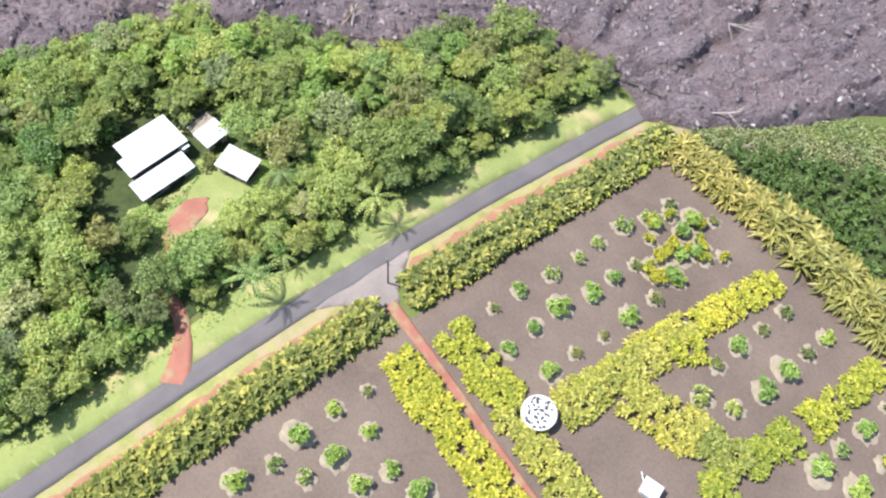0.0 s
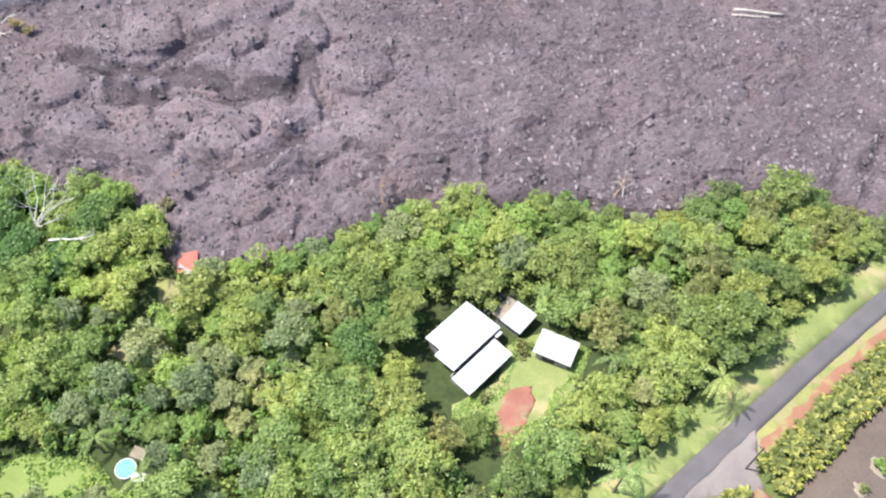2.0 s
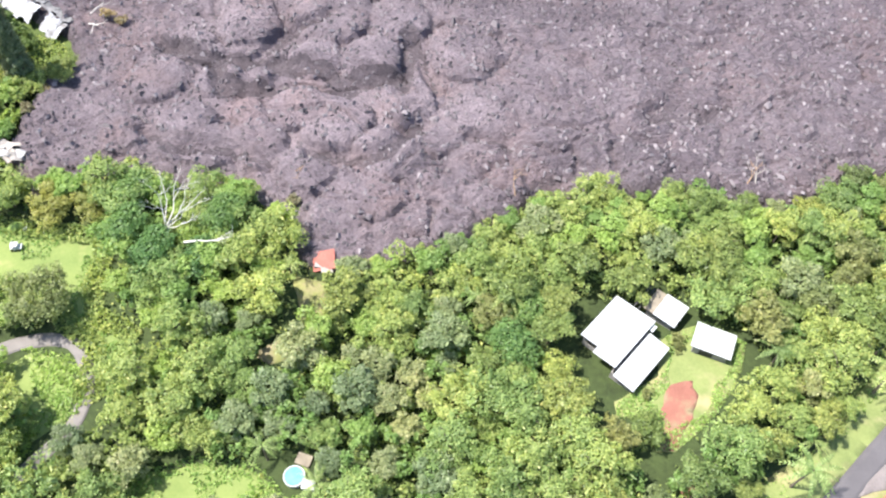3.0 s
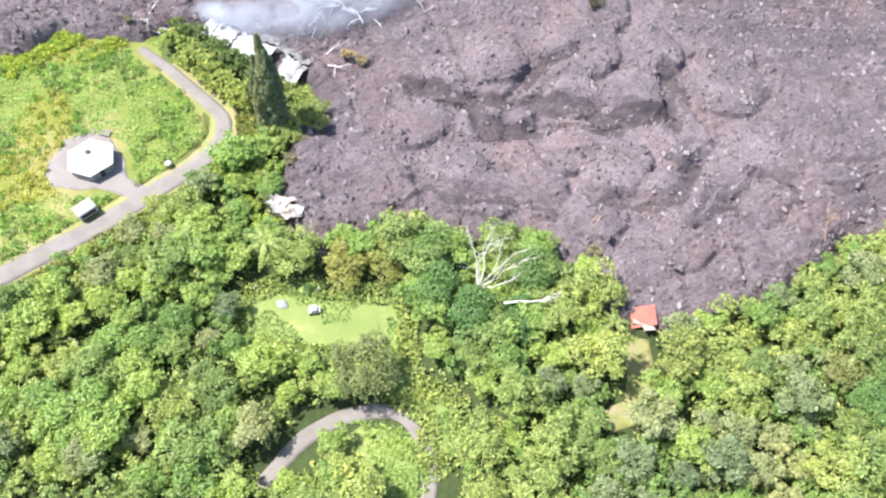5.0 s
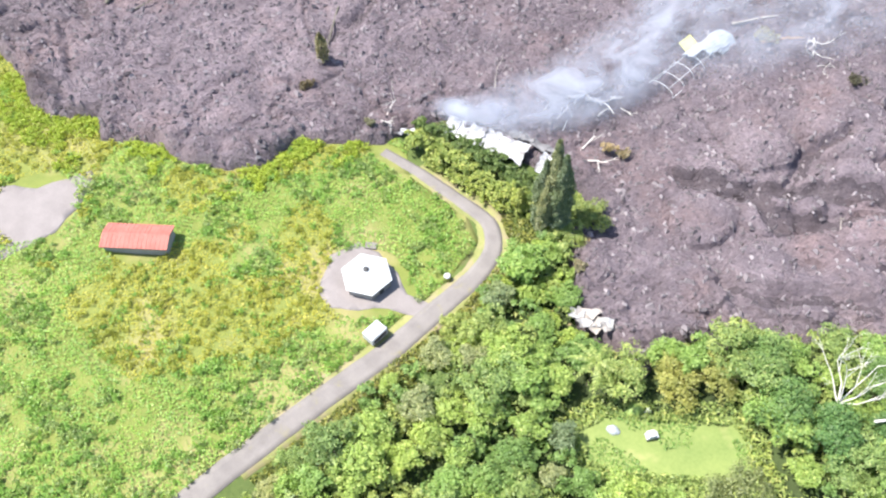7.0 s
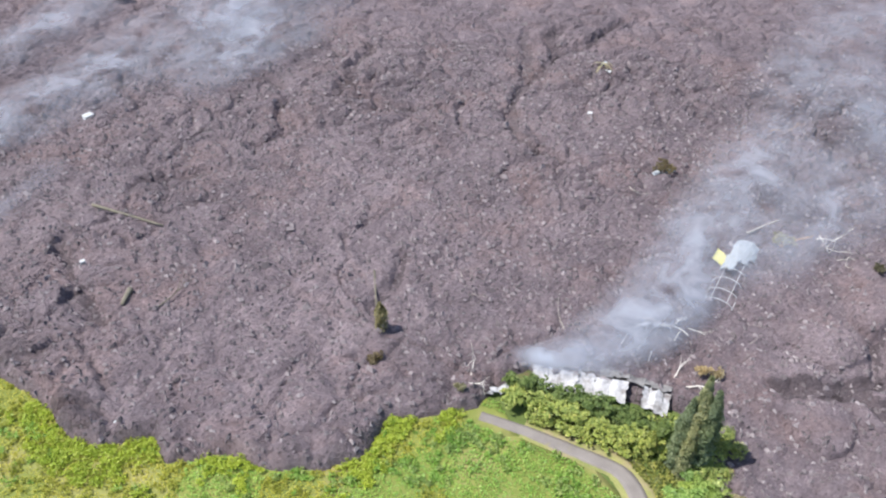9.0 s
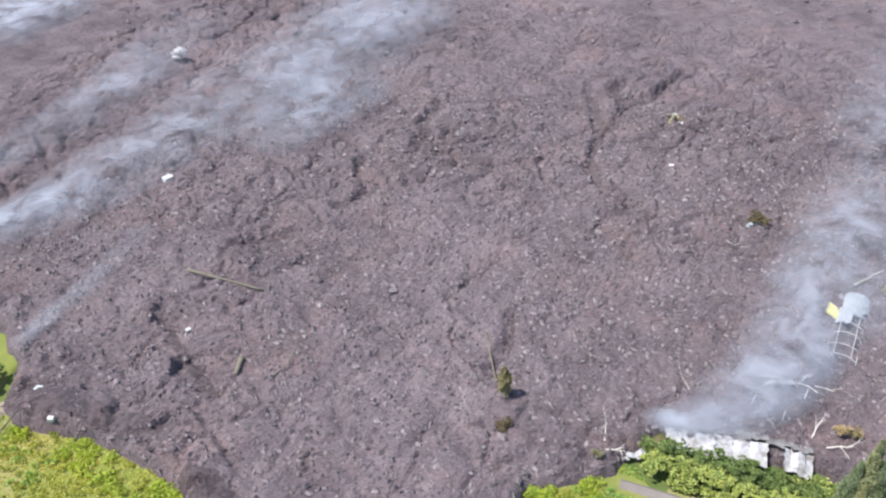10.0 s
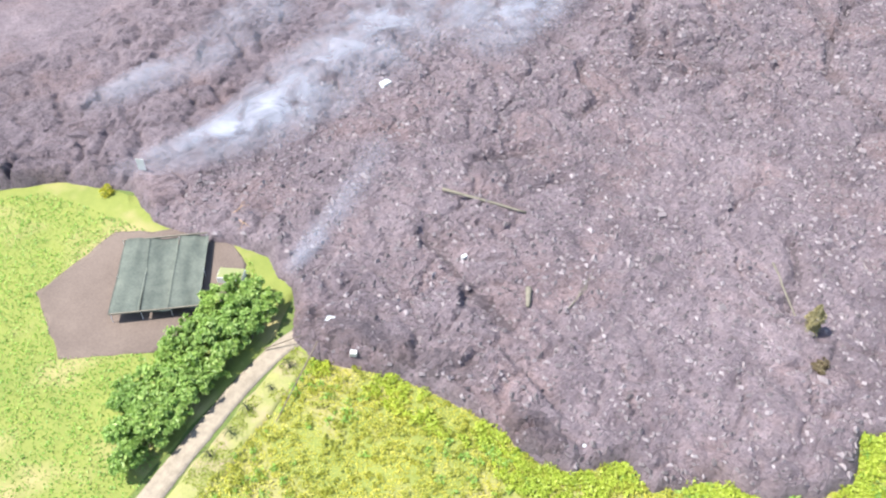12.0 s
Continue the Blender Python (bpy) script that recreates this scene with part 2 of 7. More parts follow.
def leaf_material(name, dark, light, accent, share=0.12, shine=0.45):
    """Foliage: each leaf its own tone, each plant its own tint, some light coming through."""
    dark, light, accent = ((1.06 * r, g, u) for r, g, u in (dark, light, accent))
    m, n, l, b = material(name, shine)
    geo = n.new("ShaderNodeNewGeometry")
    info = n.new("ShaderNodeObjectInfo")
    isl = geo.outputs["Random Per Island"]
    mid = tuple((p + q) / 2 for p, q in zip(dark, light))
    col = ramp_node(n, l, isl, [(0.0, tuple(0.75 * p + 0.25 * q for p, q in zip(dark, mid))), (0.45, mid), (1.0 - share, light), (1.0, tuple((p + q) / 2 for p, q in zip(light, accent)))])
    tint = ramp_node(n, l, info.outputs["Random"], [(0.0, (0.62, 0.72, 0.72)), (0.3, (0.90, 0.98, 0.92)), (0.7, (1.14, 1.08, 0.98)), (1.0, (1.36, 1.22, 1.05))])
    col = mix_node(n, l, 0.8, col, tint, "MULTIPLY")
    patch = noise_node(n, l, 0.09, 3)
    tint2 = ramp_node(n, l, patch.outputs["Fac"], [(0.3, (0.78, 0.86, 0.85)), (0.5, (1.0, 1.0, 1.0)), (0.7, (1.16, 1.1, 0.92))])
    col = mix_node(n, l, 0.7, col, tint2, "MULTIPLY")
    l.new(col, b.inputs["Base Color"])
    t = n.new("ShaderNodeBsdfTranslucent")
    l.new(mix_node(n, l, 1.0, col, (1.12, 1.18, 0.74), "MULTIPLY"), t.inputs["Color"])
    s = n.new("ShaderNodeMixShader")
    s.inputs[0].default_value = 0.42
    l.new(b.outputs[0], s.inputs[1])
    l.new(t.outputs[0], s.inputs[2])
    l.new(s.outputs[0], n["Material Output"].inputs["Surface"])
    return m


def painted_metal(name, colour, stain, rib_scale, along, rough=0.35, metal=0.0):
    m, n, l, b = material(name, rough, metal)
    a = noise_node(n, l, 0.7, 5, 0.7)
    c = noise_node(n, l, 7.0, 4)
    col = mix_node(n, l, ramp_node(n, l, a.outputs["Fac"], [(0.45, (0, 0, 0)), (0.8, (0.6, 0.6, 0.6))]), colour, stain)
    l.new(col, b.inputs["Base Color"])
    bump_node(n, l, b, c.outputs["Fac"], 0.1, 0.01)
    return m


MAT_LAVA = lava_material()
# darkened crust colour that stands in for shade in the sunken cracks
MAT_LAVA_SHADE = lava_material("shade_dark_lava", 0.72, 0.8)
MAT_LAVA_FRONT = lava_material("dark_lava_front", 0.76, 0.75)
MAT_GROUND = mottled("rough_grass_ground", (0.050, 0.075, 0.020), (0.115, 0.150, 0.040), 0.05, 1.2, 0.95, 0.8, 0.25, ((0.13, 0.10, 0.055), 0.12, 0.6, 0.75))
# litter under the crowns, their shade put into its dark colour
MAT_SHADE_LITTER = mottled("shade_dark_litter", (0.018, 0.026, 0.010), (0.060, 0.085, 0.026), 0.09, 1.0, 0.95, 0.8, 0.3)
MAT_LAWN = mottled("mown_grass", (0.125, 0.160, 0.052), (0.230, 0.255, 0.092), 0.12, 2.0, 0.9, 0.5, 0.08, ((0.29, 0.25, 0.13), 0.16, 0.52, 0.7))
MAT_VERGE = mottled("dry_verge_grass", (0.120, 0.145, 0.042), (0.270, 0.255, 0.100), 0.2, 2.5, 0.9, 0.4, 0.05, ((0.24, 0.20, 0.12), 0.25, 0.45, 0.65))
MAT_MEADOW = mottled("meadow_grass", (0.110, 0.142, 0.030), (0.190, 0.208, 0.050), 0.05, 0.7, 0.9, 0.6, 0.25, ((0.270, 0.225, 0.105), 0.06, 0.5, 0.72))
MAT_CAMP = mottled("bright_mown_grass", (0.115, 0.165, 0.044), (0.215, 0.255, 0.080), 0.12, 1.6, 0.9, 0.4, 0.06, ((0.30, 0.28, 0.12), 0.14, 0.66, 0.84))
MAT_ASH = mottled("ash_white_twigs", (0.52, 0.51, 0.50), (0.82, 0.81, 0.80), 0.8, 4.0, 0.9, 0.2, 0.02)
MAT_ASPHALT = mottled("worn_asphalt", (0.076, 0.070, 0.075), (0.122, 0.113, 0.117), 0.15, 6.0, 0.9, 0.2, 0.01)
MAT_GRAVEL = mottled("pale_gravel", (0.135, 0.122, 0.114), (0.220, 0.200, 0.186), 0.3, 5.0, 0.95, 0.4, 0.03, ((0.20, 0.18, 0.11), 0.4, 0.6, 0.75))
MAT_RED = mottled("red_cinder", (0.185, 0.075, 0.056), (0.285, 0.125, 0.092), 0.3, 4.0, 0.95, 0.4, 0.03, ((0.22, 0.19, 0.11), 0.35, 0.5, 0.72))
MAT_EDGE = mottled("faded_cinder_and_grass", (0.200, 0.095, 0.064), (0.285, 0.155, 0.098), 0.3, 4.0, 0.95, 0.4, 0.03, ((0.25, 0.23, 0.10), 0.3, 0.52, 0.70))
MAT_SOIL = mottled("bare_cinder_soil", (0.070, 0.053, 0.046), (0.154, 0.121, 0.100), 0.06, 2.2, 0.95, 0.4, 0.04)
MAT_MULCH = mottled("pale_mulch", (0.150, 0.125, 0.098), (0.290, 0.250, 0.190), 0.8, 5.0, 0.95, 0.6, 0.05)
MAT_CONCRETE = mottled("concrete_pad", (0.165, 0.145, 0.138), (0.240, 0.215, 0.205), 0.25, 4.0, 0.9, 0.2, 0.01)
MAT_WHITE_ROOF = painted_metal("white_painted_metal_roof", (0.44, 0.45, 0.455), (0.27, 0.26, 0.25), 3, "x", 0.4)
MAT_GREY_ROOF = painted_metal("grey_metal_roof", (0.46, 0.48, 0.48), (0.32, 0.30, 0.28), 3, "x", 0.5)
MAT_WALL = mottled("weathered_board_wall", (0.20, 0.19, 0.18), (0.34, 0.32, 0.30), 0.5, 4.0, 0.85, 0.2, 0.01)
MAT_PALE_WALL = mottled("pale_painted_wall", (0.50, 0.50, 0.48), (0.66, 0.66, 0.63), 0.5, 4.0, 0.8, 0.15, 0.01)
MAT_DARK = mottled("dark_trim", (0.025, 0.025, 0.028), (0.06, 0.06, 0.06), 0.8, 5.0, 0.6, 0.1, 0.01)
MAT_RED_ROOF = mottled("rusty_red_roof", (0.25, 0.075, 0.058), (0.40, 0.145, 0.115), 0.4, 3.0, 0.7, 0.2, 0.02)
MAT_TARP = mottled("pale_blue_grey_sheeting", (0.22, 0.24, 0.26), (0.42, 0.45, 0.47), 0.6, 2.5, 0.55, 0.4, 0.05)
MAT_YELLOW = mottled("yellow_sheeting", (0.62, 0.56, 0.16), (0.78, 0.72, 0.30), 0.8, 3.0, 0.6, 0.2, 0.02)
MAT_STEEL = mottled("bare_steel_tube", (0.38, 0.39, 0.40), (0.58, 0.58, 0.58), 0.8, 5.0, 0.45, 0.1, 0.01)
MAT_BARK = mottled("tree_bark", (0.075, 0.060, 0.045), (0.17, 0.14, 0.11), 0.8, 6.0, 0.9, 0.5, 0.03)
MAT_DEAD = mottled("bleached_dead_wood", (0.24, 0.21, 0.185), (0.44, 0.40, 0.36), 0.8, 5.0, 0.85, 0.4, 0.02)
MAT_GREYWOOD = mottled("weathered_greenish_wood", (0.090, 0.084, 0.064), (0.190, 0.172, 0.135), 0.8, 5.0, 0.9, 0.4, 0.02)
MAT_WHITEWOOD = mottled("sun_bleached_wood", (0.42, 0.39, 0.35), (0.68, 0.65, 0.60), 0.8, 5.0, 0.85, 0.3, 0.02)
MAT_DULL = mottled("dull_grey_sheet_metal", (0.20, 0.20, 0.20), (0.36, 0.35, 0.34), 0.6, 2.5, 0.6, 0.3, 0.03)
MAT_SCORCH = mottled("scorched_brown_wood", (0.26, 0.16, 0.10), (0.42, 0.29, 0.19), 0.8, 5.0, 0.9, 0.4, 0.02)
MAT_CHAR = mottled("charred_wood", (0.03, 0.028, 0.026), (0.09, 0.08, 0.07), 0.8, 5.0, 0.9, 0.4, 0.02)
LEAF_DEEP = leaf_material("deep_green_leaves", (0.095, 0.144, 0.050), (0.295, 0.372, 0.125), (0.524, 0.522, 0.214))
LEAF_MID = leaf_material("mid_green_leaves", (0.121, 0.196, 0.064), (0.361, 0.455, 0.158), (0.615, 0.590, 0.268))
LEAF_LIME = leaf_material("light_green_leaves", (0.150, 0.242, 0.062), (0.345, 0.485, 0.150), (0.550, 0.575, 0.250))
LEAF_GREY = leaf_material("grey_green_leaves", (0.130, 0.180, 0.090), (0.335, 0.395, 0.205), (0.540, 0.545, 0.370))
LEAF_OLIVE = leaf_material("olive_brown_leaves", (0.105, 0.132, 0.055), (0.270, 0.320, 0.135), (0.420, 0.430, 0.220))
LEAF_YELLOW = leaf_material("yellow_green_leaves", (0.150, 0.205, 0.028), (0.390, 0.415, 0.065), (0.600, 0.560, 0.120), 0.2)
LEAF_GOLD = leaf_material("yellowing_broad_leaves", (0.160, 0.190, 0.060), (0.335, 0.380, 0.130), (0.420, 0.440, 0.190), 0.2)
LEAF_GARDEN = leaf_material("yellow_green_garden_leaves", (0.150, 0.190, 0.040), (0.385, 0.400, 0.100), (0.580, 0.540, 0.170), 0.2)
LEAF_THICKET = leaf_material("dark_thicket_leaves", (0.040, 0.085, 0.028), (0.120, 0.205, 0.066), (0.26, 0.33, 0.13))
LEAF_DRY = leaf_material("dry_straw_leaves", (0.185, 0.162, 0.095), (0.390, 0.350, 0.235), (0.580, 0.545, 0.430))
LEAF_MEADOW = leaf_material("meadow_weeds", (0.105, 0.225, 0.045), (0.205, 0.375, 0.090), (0.320, 0.420, 0.140), 0.2)
LEAF_MEADOW_GOLD = leaf_material("yellow_meadow_weeds", (0.215, 0.250, 0.040), (0.335, 0.365, 0.070), (0.430, 0.420, 0.120), 0.2)
LEAF_RIM = leaf_material("lime_green_weeds", (0.270, 0.340, 0.040), (0.450, 0.520, 0.080), (0.560, 0.570, 0.150), 0.2)
LEAF_STRAP = leaf_material("dull_yellow_strap_leaves", (0.120, 0.135, 0.040), (0.330, 0.330, 0.110), (0.520, 0.480, 0.200), 0.2)
LEAF_HEDGE = leaf_material("olive_hedge_leaves", (0.085, 0.115, 0.034), (0.280, 0.300, 0.090), (0.620, 0.560, 0.160), 0.3)
LEAF_SPIRE = leaf_material("half_burnt_needles", (0.120, 0.120, 0.070), (0.310, 0.300, 0.180), (0.46, 0.44, 0.30))
LEAF_FEATHER = leaf_material("feathery_deep_green_leaves", (0.070, 0.140, 0.050), (0.190, 0.320, 0.105), (0.36, 0.44, 0.19))
LEAF_DARK = leaf_material("dark_palm_leaves", (0.020, 0.034, 0.014), (0.050, 0.070, 0.026), (0.090, 0.110, 0.040))
LEAF_BURNT = leaf_material("burnt_brown_leaves", (0.058, 0.052, 0.036), (0.165, 0.150, 0.100), (0.31, 0.28, 0.20), 0.2)
MAT_DUSTY = mottled("dusty_drive", (0.140, 0.122, 0.120), (0.225, 0.195, 0.185), 0.2, 3.0, 0.95, 0.3, 0.02)


# ---- building tools ----
def mesh_from(name, verts, faces, mats, smooth=False, slots=None):
    """A mesh from arrays; faces is a list of index arrays (n, 3) or (n, 4)."""
    me = bpy.data.meshes.new(name)
    verts = np.asarray(verts, np.float32)
    faces = [np.asarray(f, np.int32) for f in (faces if isinstance(faces, list) else [faces]) if len(f)]
    sizes = np.concatenate([np.full(len(f), f.shape[1], np.int32) for f in faces])
    loops = np.concatenate([f.ravel() for f in faces])
    me.vertices.add(len(verts))
    me.vertices.foreach_set("co", verts.ravel())
    me.loops.add(len(loops))
    me.loops.foreach_set("vertex_index", loops)
    me.polygons.add(len(sizes))
    me.polygons.foreach_set("loop_start", np.concatenate([[0], np.cumsum(sizes)[:-1]]).astype(np.int32))
    me.polygons.foreach_set("loop_total", sizes)
    for m in mats if isinstance(mats, (list, tuple)) else [mats]:
        me.materials.append(m)
    me.polygons.foreach_set("use_smooth", np.full(len(sizes), smooth, bool))
    if slots is not None:
        me.polygons.foreach_set("material_index", np.asarray(slots, np.int32))
    me.update(calc_edges=True)
    me.validate()
    return me


def attach(name, me, parent=None, label=""):
    ob = new(name, me)
    ob.parent = parent
    if label:
        tagged(ob, label)
    return ob


def part(name, bm, mat, parent, label=""):
    me = bpy.data.meshes.new(name)
    bm.normal_update()
    bm.to_mesh(me)
    bm.free()
    me.materials.append(mat)
    return attach(name, me, parent, label)


def thing(name, x, y, z, turn, label, category, group=""):
    ob = new(name)
    ob.empty_display_size = 0.5
    ob.matrix_world = pose(x, y, z, 0, 0, turn)
    return tagged(ob, label, category, group)


def box(bm, x0, y0, z0, x1, y1, z1, bevel=0.0):
    m = Matrix.Translation(((x0 + x1) / 2, (y0 + y1) / 2, (z0 + z1) / 2)) @ Matrix.Diagonal((x1 - x0, y1 - y0, z1 - z0, 1))
    made = bmesh.ops.create_cube(bm, size=1, matrix=m)
    if bevel:
        edges = {e for v in made["verts"] for e in v.link_edges}
        bmesh.ops.bevel(bm, geom=list(edges), offset=bevel, segments=1, affect="EDGES")
    return made["verts"]


def beam(bm, a, b, size, sides=5, size2=None):
    """A round bar from a to b."""
    a, b = Vector(a), Vector(b)
    d = b - a
    m = Matrix.Translation((a + b) / 2) @ d.to_track_quat("Z", "Y").to_matrix().to_4x4()
    bmesh.ops.create_cone(bm, cap_ends=True, segments=sides, radius1=size, radius2=size if size2 is None else size2, depth=d.length, matrix=m)


def tube(points, radii, sides=6):
    """Vertices and quads of a bent tapering tube."""
    points = np.asarray(points, float)
    n = len(points)
    tang = np.gradient(points, axis=0)
    tang /= np.linalg.norm(tang, axis=1)[:, None] + 1e-9
    ref = np.where(np.abs(tang[:, 2:3]) > 0.8, [[1.0, 0, 0]], [[0, 0, 1.0]])
    u = np.cross(tang, ref)
    u /= np.linalg.norm(u, axis=1)[:, None] + 1e-9
    v = np.cross(tang, u)
    a = np.linspace(0, 2 * math.pi, sides, endpoint=False)
    r = np.asarray(radii, float)[:, None, None]
    V = points[:, None] + r * (np.cos(a)[None, :, None] * u[:, None] + np.sin(a)[None, :, None] * v[:, None])
    i, j = np.meshgrid(np.arange(n - 1), np.arange(sides), indexing="ij")
    k = (j + 1) % sides
    F = np.stack([i * sides + j, i * sides + k, (i + 1) * sides + k, (i + 1) * sides + j], -1).reshape(-1, 4)
    return V.reshape(-1, 3), F


def joined(pieces):
    V, F, base = [], [], 0
    for v, f in pieces:
        V.append(v)
        F.append(np.asarray(f) + base)
        base += len(v)
    return np.concatenate(V), np.concatenate(F)


def unit(v):
    return v / (np.linalg.norm(v, axis=-1, keepdims=True) + 1e-9)


def leaves(P, N, size, rng, long=1.7, fold=0.25):
    """Folded pointed leaf blades at P facing N: vertices and triangles."""
    n = len(P)
    size = np.broadcast_to(np.asarray(size, float), (n,))[:, None] * rng.uniform(0.65, 1.35, (n, 1))
    u = unit(np.cross(N, unit(rng.normal(size=(n, 3)))))
    u[:, 2] -= 0.25
    u = unit(u)
    w = unit(np.cross(N, u))
    a = P - u * size * long / 2
    c = P + u * size * long / 2 - N * size * 0.15
    b = P + w * size / 2 + N * size * fold
    d = P - w * size / 2 + N * size * fold
    V = np.stack([a, b, c, d], 1).reshape(-1, 3)
    k = np.arange(n)[:, None] * 4
    F = np.concatenate([k + [[0, 1, 2]], k + [[0, 2, 3]]], 1).reshape(-1, 3)
    return V, F


def flakes(P, N, size, rng, long=2.0):
    """Small three-cornered leaves at P facing N: vertices and triangles."""
    n = len(P)
    size = np.broadcast_to(np.asarray(size, float), (n,))[:, None] * rng.uniform(0.6, 1.4, (n, 1))
    u = unit(np.cross(N, unit(rng.normal(size=(n, 3)))))
    u[:, 2] -= 0.2
    u = unit(u)
    w = unit(np.cross(N, u))
    back = P - u * size * long * 0.4
    V = np.stack([back + w * size / 2, P + u * size * long * 0.6 - N * size * 0.2, back - w * size / 2], 1).reshape(-1, 3)
    return V, np.arange(3 * n).reshape(-1, 3)


def drape(name, poly, mat, lift=0.04, step=2.0, ragged=0.0, depth=0.25, label="", category="", kind="structure", seed=0):
    """A sheet over the land inside an outline, with a turned-down rim."""
    bm = bmesh.new()
    pts = []
    for (ax, ay), (bx, by) in zip(poly, poly[1:] + poly[:1]):
        k = max(1, int(math.hypot(bx - ax, by - ay) / step))
        pts += [(ax + (bx - ax) * i / k, ay + (by - ay) * i / k) for i in range(k)]
    if ragged:
        jit = [(float(vnoise(x, y, 2.2, seed + 3)) - 0.5, float(vnoise(x + 50, y, 2.2, seed + 4)) - 0.5) for x, y in pts]
        pts = [(x + 2 * ragged * a, y + 2 * ragged * b) for (x, y), (a, b) in zip(pts, jit)]
    bm.faces.new([bm.verts.new((x, y, 0)) for x, y in pts])
    bmesh.ops.triangulate(bm, faces=bm.faces[:])
    xs, ys = [p[0] for p in pts], [p[1] for p in pts]
    for axis, lo, hi in ((0, min(xs), max(xs)), (1, min(ys), max(ys))):
        c = lo + step
        while c < hi:
            co = (c, 0, 0) if axis == 0 else (0, c, 0)
            no = (1, 0, 0) if axis == 0 else (0, 1, 0)
            bmesh.ops.bisect_plane(bm, geom=bm.verts[:] + bm.edges[:] + bm.faces[:], plane_co=co, plane_no=no, dist=0.0001)
            c += step
    rim = [e for e in bm.edges if e.is_boundary]
    out = bmesh.ops.extrude_edge_only(bm, edges=rim)
    low = {g for g in out["geom"] if isinstance(g, bmesh.types.BMVert)}
    for v in bm.verts:
        v.co.z = float(ground(v.co.x, v.co.y)) + (lift - depth if v in low else lift)
    bmesh.ops.recalc_face_normals(bm, faces=bm.faces[:])
    ob = part(name, bm, mat, None)
    for f in ob.data.polygons:
        f.use_smooth = abs(f.normal.z) > 0.7
    return tagged(ob, label, category, kind=kind)


def ribbon(name, line, width, mat, lift=0.07, ragged=0.0, label="", category="", step=1.5, seed=0):
    """A road along a bent line; width is a number or one for each point."""
    pts = np.asarray(line, float)
    wid = np.broadcast_to(np.asarray(width, float), (len(pts),))
    d = np.concatenate([[0], np.cumsum(np.hypot(*np.diff(pts, axis=0).T))])
    s = np.linspace(0, d[-1], max(4, int(d[-1] / step)))
    x, y, w = (np.interp(s, d, a) for a in (pts[:, 0], pts[:, 1], wid))
    for _ in range(3):
        x[1:-1] = (x[:-2] + 2 * x[1:-1] + x[2:]) / 4
        y[1:-1] = (y[:-2] + 2 * y[1:-1] + y[2:]) / 4
    tx, ty = np.gradient(x), np.gradient(y)
    q = np.hypot(tx, ty)
    nx, ny = -ty / q, tx / q
    cross = np.array([-0.5, -0.5, -0.25, 0, 0.25, 0.5, 0.5])
    drop = np.array([-0.3, 0, 0.02, 0.035, 0.02, 0, -0.3])
    V = []
    for k, (c, z) in enumerate(zip(cross, drop)):
        ww = w + (ragged * 2 * (vnoise(s, s * 0 + 40 * np.sign(c), 1.8, seed) - 0.5) if abs(c) == 0.5 else 0)
        px, py = x + nx * c * ww, y + ny * c * ww
        V.append(np.stack([px, py, ground(px, py) + lift + z], -1))
    V = np.stack(V, 1)
    n, m = V.shape[:2]
    i, j = np.meshgrid(np.arange(n - 1), np.arange(m - 1), indexing="ij")
    F = np.stack([i * m + j, (i + 1) * m + j, (i + 1) * m + j + 1, i * m + j + 1], -1).reshape(-1, 4)
    ob = attach(name, mesh_from(name, V.reshape(-1, 3), F, mat, True))
    return tagged(ob, label, category, kind="structure")


# ---- ground and lava ----
def grid_sheet(xs, ys, height, keep=None):
    X, Y = np.meshgrid(xs, ys, indexing="ij")
    Z = height(X, Y)
    V = np.stack([X, Y, Z], -1).reshape(-1, 3)
    m = len(ys)
    i, j = np.meshgrid(np.arange(len(xs) - 1), np.arange(m - 1), indexing="ij")
    F = np.stack([i * m + j, (i + 1) * m + j, (i + 1) * m + j + 1, i * m + j + 1], -1).reshape(-1, 4)
    if keep is not None:
        ok = keep(X, Y).reshape(-1)
        F = F[ok[F].any(1)]
        used = np.unique(F)
        remap = np.full(len(V), -1)
        remap[used] = np.arange(len(used))
        V, F = V[used], remap[F]
    return V, F


def spaced(lo, hi, step, far):
    """Even steps between lo and hi, growing ones out to far on both sides."""
    out = []
    c, s = hi, step
    while c < far:
        s *= 1.5
        c += s
        out.append(c)
    c, s, back = lo, step, []
    while c > -far:
        s *= 1.5
        c -= s
        back.append(c)
    return np.array(back[::-1] + list(np.arange(lo, hi + 0.01, step)) + out)


gV, gF = grid_sheet(spaced(-560, 80, 4.0, 4500), spaced(-240, 300, 4.0, 4500), ground)
floor_sheet = attach("ground", mesh_from("ground", gV, gF, MAT_GROUND, True))
tagged(floor_sheet, "gently rolling ground covered in rough green grass", "ground", kind="structure")


def lava_mask(X, Y):
    d = lava_depth(X, Y)
    return d > -1.5


FINE = (-520.0, 40.0, -110.0, 200.0)
step = 0.76
lx, ly = np.arange(FINE[0], FINE[1] + 0.1, step), np.arange(FINE[2], FINE[3] + 0.1, step)
near_parts = [grid_sheet(lx, ly, lava_height, lava_mask)]


def outside_fine(X, Y):
    core = (X > FINE[0] + 4) & (X < FINE[1] - 4) & (Y > FINE[2] + 4) & (Y < FINE[3] - 4)
    return (lava_depth(X, Y) > -1.5) & ~core


